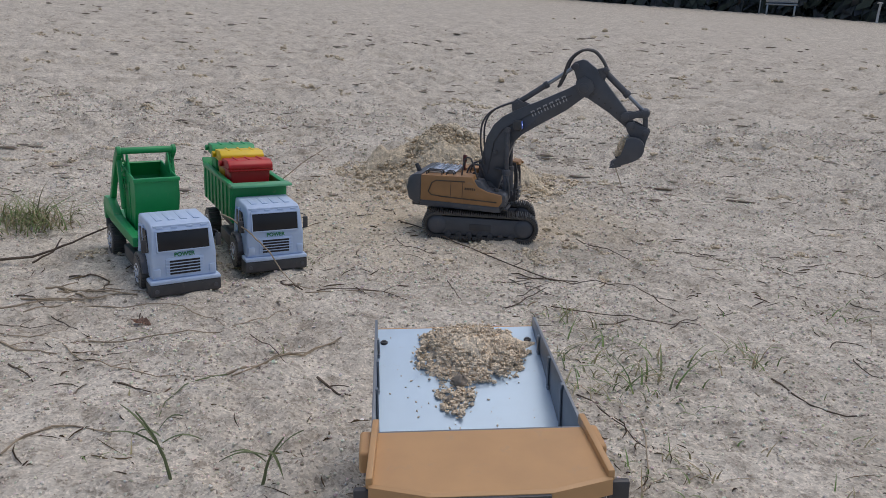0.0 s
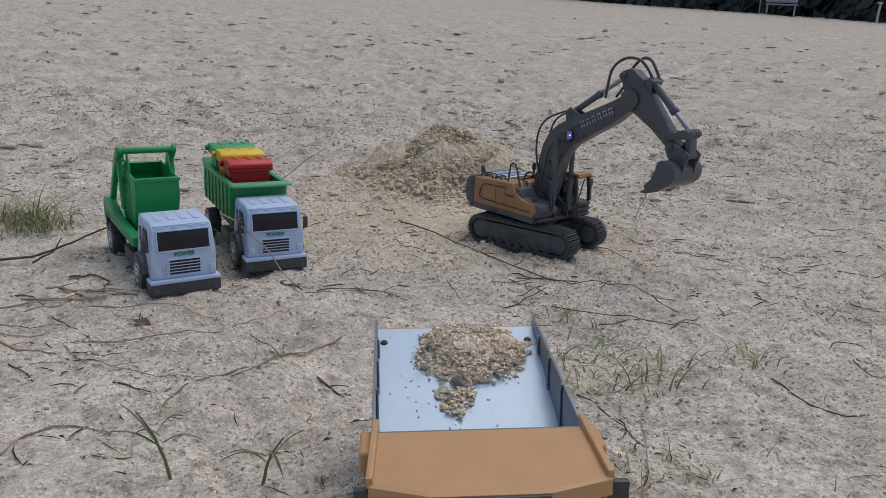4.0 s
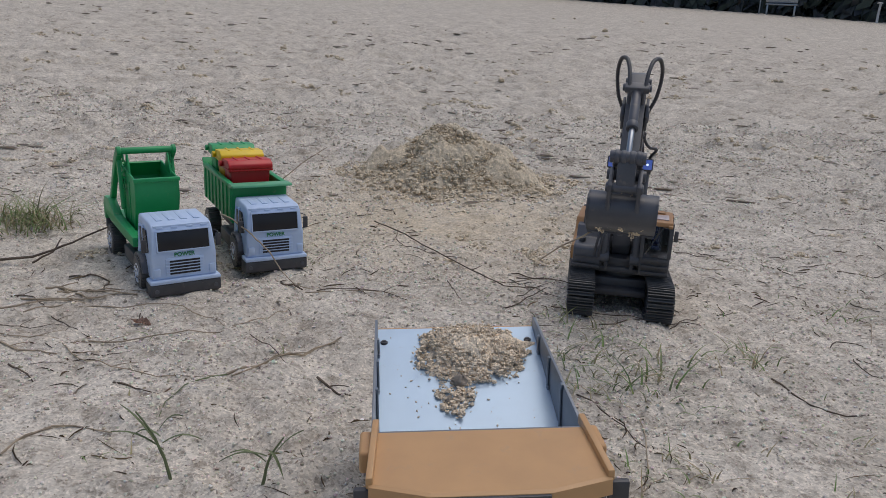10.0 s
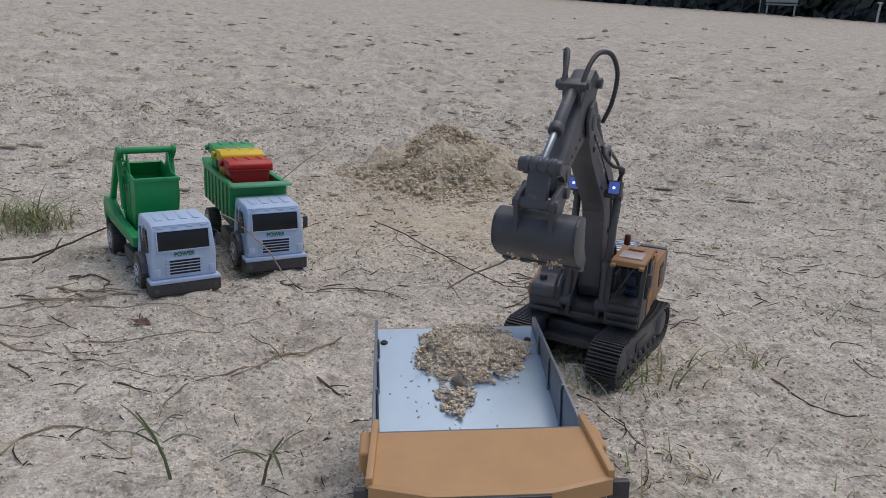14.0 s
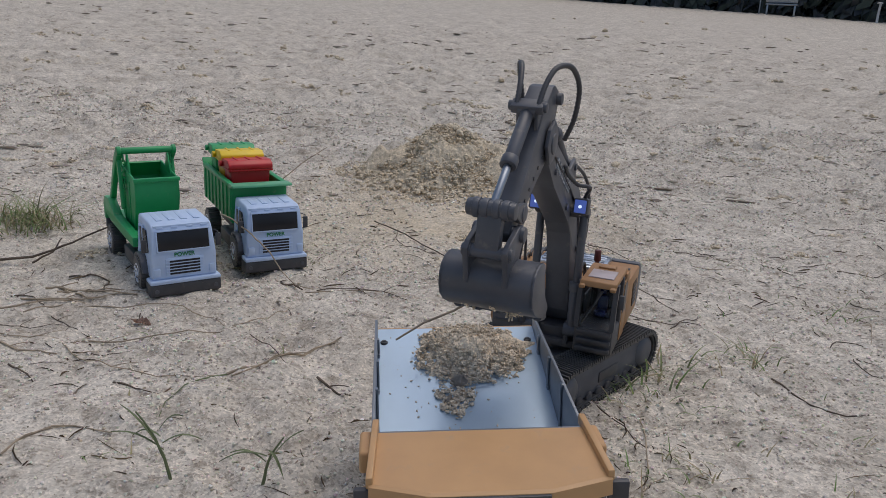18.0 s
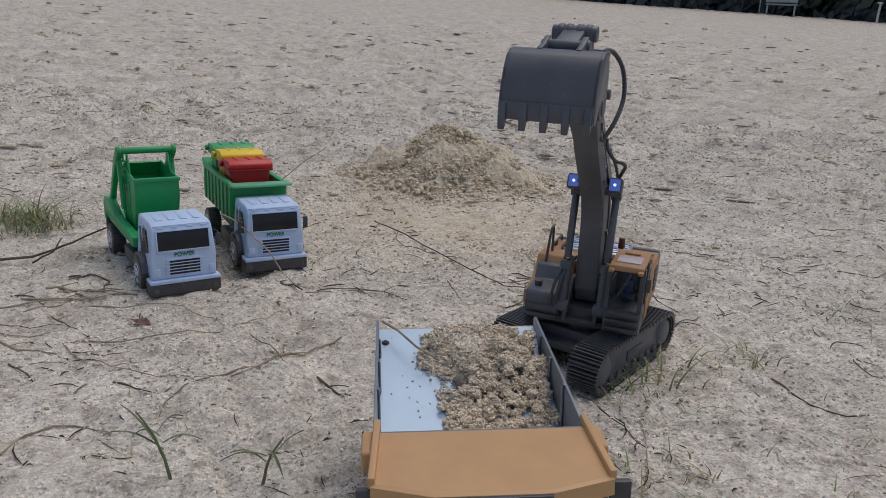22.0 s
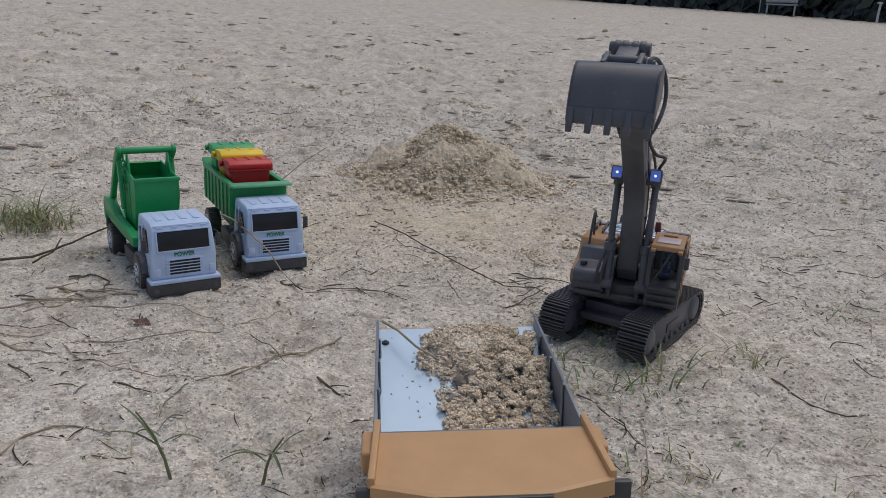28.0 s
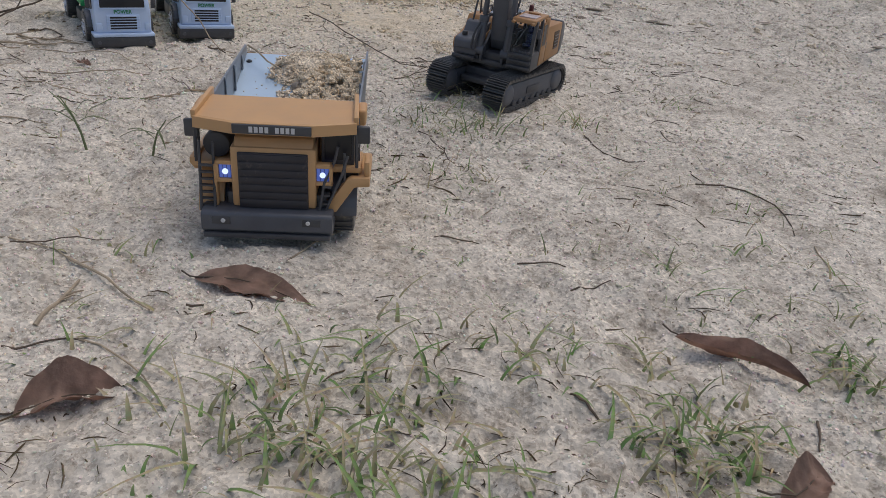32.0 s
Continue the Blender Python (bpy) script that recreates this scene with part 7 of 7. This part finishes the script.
def build_tray_heap():
    hp = thing("tray_sand", "small heap of crumbly damp sand in the tray", "sand heap", haul_pose())
    na, nr = 110, 30
    ang = np.linspace(0, 2 * np.pi, na, endpoint=False)
    rr, aa = np.meshgrid(np.linspace(0, 1, nr), ang, indexing="ij")
    edge = 1 + 0.55 * pnoise(np.cos(aa) * 1.8 + 5, np.sin(aa) * 1.8 + 9, 41) + 0.45 * pnoise(np.cos(aa) * 5, np.sin(aa) * 5, 42)
    x = np.maximum(-0.116, -0.084 + rr * 0.031 * edge * np.cos(aa))
    y = 0.010 + rr * 0.042 * edge * np.sin(aa)
    h = 0.012 * (1 - rr ** 2) * (1 + 0.9 * pnoise(x * 45, y * 45, 43)) + (0.006 * np.abs(pnoise(x * 110, y * 110, 44)) + 0.003 * np.abs(pnoise(x * 220, y * 220, 45))) * (1 - rr ** 8)
    z = tray_z(x) + h - 0.0004
    i, j = np.meshgrid(np.arange(nr - 1), np.arange(na), indexing="ij")
    jn = (j + 1) % na
    faces = np.stack([i * na + j, (i + 1) * na + j, (i + 1) * na + jn, i * na + jn], -1).reshape(-1, 4)
    me = bpy.data.meshes.new("mound")
    me.from_pydata(np.stack([x, y, z], -1).reshape(-1, 3).tolist(), [], faces.tolist())
    me.materials.append(HEAPSAND)
    me.polygons.foreach_set("use_smooth", [True] * len(me.polygons))
    ob = new("mound", me)
    ob.parent = hp
    rng = np.random.default_rng(17)
    # knots of fine crumbs over the heap, a thin trail towards the front, loose crumbs on the bare metal
    k, each = 190, 22
    a, r = rng.uniform(0, 2 * np.pi, k), rng.random(k) ** 0.5 * 1.08
    cx, cy = -0.084 + r * 0.034 * np.cos(a), 0.010 + r * 0.046 * np.sin(a)
    cx, cy = np.concatenate([cx, rng.normal(-0.034, 0.014, 16)]), np.concatenate([cy, rng.normal(-0.006, 0.007, 16)])
    rise = np.concatenate([0.012 * np.clip(1 - r ** 2, 0, 1), np.zeros(16)])
    k = len(cx)
    spread = np.repeat(0.0012 + 0.0026 * rng.random(k) ** 1.6, each)
    px = np.repeat(cx, each) + rng.normal(0, 1, k * each) * spread
    py = np.repeat(cy, each) + rng.normal(0, 1, k * each) * spread
    pz = tray_z(px) + np.repeat(rise, each) + np.abs(rng.normal(0, 1, k * each)) * spread * 0.7 + 0.0006
    size = 0.0007 + 0.0015 * rng.random(k * each) ** 1.6
    k3 = 90
    ux, uy = rng.normal(-0.070, 0.042, k3), rng.normal(-0.004, 0.034, k3)
    keep = (ux > -0.112) & (ux < 0.04) & (np.abs(uy) < 0.064)
    ux, uy = ux[keep], uy[keep]
    px, py, pz = np.concatenate([px, ux]), np.concatenate([py, uy]), np.concatenate([pz, tray_z(ux) + 0.0004])
    size = np.concatenate([size, rng.uniform(0.0004, 0.0013, len(ux))])
    keep = px > -0.114
    px, py, pz, size = px[keep], py[keep], pz[keep], size[keep]
    ob = scatter_lumps("grit", np.stack([px, py, pz], -1), size, HEAPSAND, rng)
    ob.parent = hp
    tagged(ob, "", kind="stuff")
    bm = bmesh.new()
    for v in ((-0.047, -0.003, 0.0058), (-0.026, -0.014, 0.0032)):
        bmesh.ops.create_icosphere(bm, subdivisions=2, radius=v[2], matrix=Matrix.Translation((v[0], v[1], tray_z(v[0]) + v[2] * 0.6)))
    for v in bm.verts:
        v.co += Vector((noise.noise(v.co * 330), noise.noise(v.co * 330 + Vector((9, 0, 0))), noise.noise(v.co * 330 + Vector((0, 9, 0))))) * 0.0048
    part("pebble", bm, LITTERSTONE, hp, "grey weathered lump", smooth=80)
    return hp


LITTERSTONE = mat("grey_stone", (0.28, 0.24, 0.195), 0.85, var=0.35, scale=200, bump=0.3)
HEAP = build_tray_heap()


# ---- the load of sand: clods that ride in the bucket and are tipped into the tray ----
def clod_meshes():
    out = []
    for k in range(8):
        loose = k > 3
        rng = np.random.default_rng(50 + k)
        n = 110
        d = rng.normal(size=(n, 3))
        d /= np.linalg.norm(d, axis=1)[:, None]
        small = np.arange(n) > 26
        if loose:
            pos = d * rng.uniform(0.1, 1.25, (n, 1)) * 0.0085
            pos[:, 2] *= 0.35
            size = np.where(small, 0.0006 + 0.0010 * rng.random(n) ** 1.5, 0.0014 + 0.0012 * rng.random(n))
        else:
            pos = d * np.where(small, 1.0, rng.uniform(0.1, 0.75, n))[:, None] * (1 + 0.3 * np.sin(d[:, :1] * 5 + k) * np.cos(d[:, 1:2] * 4 - k)) * 0.0055
            size = np.where(small, 0.0006 + 0.0012 * rng.random(n) ** 1.5, 0.0022 + 0.0016 * rng.random(n))
        ob = scatter_lumps("sand_clod", pos, size, PALESAND, rng)
        out.append(ob.data)
        bpy.data.objects.remove(ob)
    return out


def build_clods():
    rng = random.Random(21)
    meshes = clod_meshes()
    out = []
    for i in range(290):
        ob = new("sand_clod", meshes[i % 8])
        tagged(ob, "crumbly clod of damp brown sand", "sand", "tipped sand clods")
        s = rng.uniform(0.45, 0.85)
        ob.scale = (s, s * rng.uniform(0.85, 1.15), s)
        # where it rides, in the bucket's space
        for _ in range(50):
            x, z = rng.uniform(0.012, 0.058), rng.uniform(-0.004, 0.030)
            if ((x - 0.040) / 0.020) ** 2 + ((z - 0.017) / 0.016) ** 2 < 1:
                break
        ride = (x, rng.uniform(-0.026, 0.026), z)
        # where it comes to rest, in the tray's space
        u = (i + rng.random()) / 290
        w = (i * 0.618034 + 0.10 * rng.random()) % 1.0
        rx = -0.104 + 0.122 * u ** 1.05 + 0.010 * math.sin(w * 9)
        ry = 0.066 * w if u > 0.25 else -0.008 + 0.068 * w
        if u > 0.62:
            ry = -0.018 + 0.082 * w
        mound = 0.017 * max(0.0, 1 - ((rx + 0.062) / 0.055) ** 2) * max(0.0, 1 - ((ry - 0.036) / 0.042) ** 2)
        rx += rng.gauss(0, 0.003)
        rest = (max(rx, -0.112), min(max(ry + rng.gauss(0, 0.003), -0.03), 0.0655), tray_z(rx) + 0.0032 * s + mound * rng.uniform(0.35, 1.0))
        start = 18.74 + 0.26 * rng.random() + (0.22 * rng.random() if rng.random() < 0.2 else 0)
        out.append((ob, ride, rest, start, rng.uniform(0, 360), rng.uniform(0, 360)))
    return out


CLODS = build_clods()


def build_carried_twig():
    tw = thing("twig", "thin dry twig caught on the bucket's lip", "twig", pose(0, 0, 0))
    bm = bmesh.new()
    add_tube(bm, [(0, 0, 0), (0.022, 0.001, 0.001), (0.05, -0.001, 0), (0.078, 0.001, 0.001)], 0.0012, 6, 0.7)
    part("stalk", bm, STRAW, tw)
    return tw


CARRIED = build_carried_twig()


def haul_at(t):
    """The haul truck is nudged a little when the load drops."""
    rows = [(0.0, -0.0012, 0.0, 0.0), (18.4, -0.0012, 0.0, 0.0), (18.7, 0.0, 0.0, 0.0), (18.95, 0.0005, -0.0030, 0.7), (19.6, 0.0003, -0.001, 0.3), (20.5, 0.0, 0.0, 0.0), (32.0, 0.0, 0.0, 0.0)]
    k = max(i for i in range(len(rows) - 1) if rows[i][0] <= t) if t < 32 else len(rows) - 2
    a, b = rows[k], rows[k + 1]
    u = (t - a[0]) / (b[0] - a[0])
    u = u * u * (3 - 2 * u)
    dy, dx, dp = (a[i] + (b[i] - a[i]) * u for i in (1, 2, 3))
    return haul_pose(dx, 0.0, -dp, dy)


def motions():
    fine = {round(16.5 + 0.125 * i, 3) for i in range(29)}
    times = sorted({i * 0.25 for i in range(129)} | fine)
    rows = [(t, *arm_poses(t)) for t in times]
    walk(EX, [(t, base) for t, base, _ in rows])
    for name, ob in EXP.items():
        walk(ob, [(t, p[name]) for t, _, p in rows])
    # the track shoes run round as the excavator drives and turns
    states = [joints_at(t) for t in times]
    for ob, start, yc in SHOES:
        run, out = start, [(times[0], shoe_pose(start))]
        for t, p, q in zip(times[1:], states, states[1:]):
            h = radians((p[2] + q[2]) / 2)
            run += (q[0] - p[0]) * math.cos(h) + (q[1] - p[1]) * math.sin(h) - radians(q[2] - p[2]) * yc
            out.append((t, shoe_pose(run)))
        walk(ob, out)
    beats = [0.0, 18.4, 18.5, 18.6, 18.7, 18.8, 18.95, 19.1, 19.3, 19.6, 20.0, 20.5, 32.0]
    for ob in (HAUL, HEAP):
        walk(ob, [(t, haul_at(t)) for t in beats])
    # clods and the caught twig: held by the bucket, then falling, then at rest in the tray
    held = sorted({i * 0.5 for i in range(34)} | {16.75, 17.25, 17.75, 18.25, 18.5, 18.625, 18.75, 18.875, 19.0, 19.125})
    grip = {}

    def bucket_at(t):
        if t not in grip:
            base, p = arm_poses(t)
            grip[t] = base @ p["bucket"]
        return grip[t]

    for ob, ride, rest, start, spin, roll in CLODS:
        rows = [(t, bucket_at(t) @ pose(*ride, spin, roll, 0)) for t in held if t < start - 0.02]
        start = round(start, 2)
        first = bucket_at(start) @ pose(*ride, spin, roll, 0)
        last = haul_at(32.0) @ pose(*rest, 8 * math.sin(spin), 15 + 8 * math.cos(spin), roll)
        drop = max(0.02, first.translation.z - last.translation.z)
        fall = math.sqrt(2 * drop / 9.81)
        rows.append((start, first))
        for k in (1, 2, 3, 4):
            u = k / 4
            p = first.translation.lerp(last.translation, u)
            p.z = first.translation.z - drop * u * u
            turn = first.to_quaternion().slerp(last.to_quaternion(), u)
            rows.append((start + fall * u, Matrix.Translation(p) @ turn.to_matrix().to_4x4()))
        rows += [(start + fall + 0.1, last), (32.0, last)]
        walk(ob, rows)
        ob.scale = ob.scale
    hook = Matrix.Translation((0.068, -0.024, 0.004)) @ Vector((0.38, -0.80, 0.46)).to_track_quat("X", "Z").to_matrix().to_4x4()
    rest = haul_at(32.0) @ pose(-0.114, -0.067, tray_z(-0.114) + 0.0125, 0, 8, 36)
    rows = [(t, bucket_at(t) @ hook) for t in held if t <= 18.76]
    rows += [(18.88, Matrix.Translation((0, 0, -0.03)) @ bucket_at(18.75) @ hook), (19.05, rest), (19.2, rest), (32.0, rest)]
    walk(CARRIED, rows)
    # the excavator drags the branch aside as it turns
    away, lie = pose(-0.092, 1.476, 0.0, 0, 0, 5), pose(-0.137, 1.459, 0)
    walk(BRANCH, [(0.0, away), (6.2, away), (6.55, pose(-0.118, 1.470, 0.002, 0, 0, 2)), (6.9, lie), (32.0, lie)])


motions()
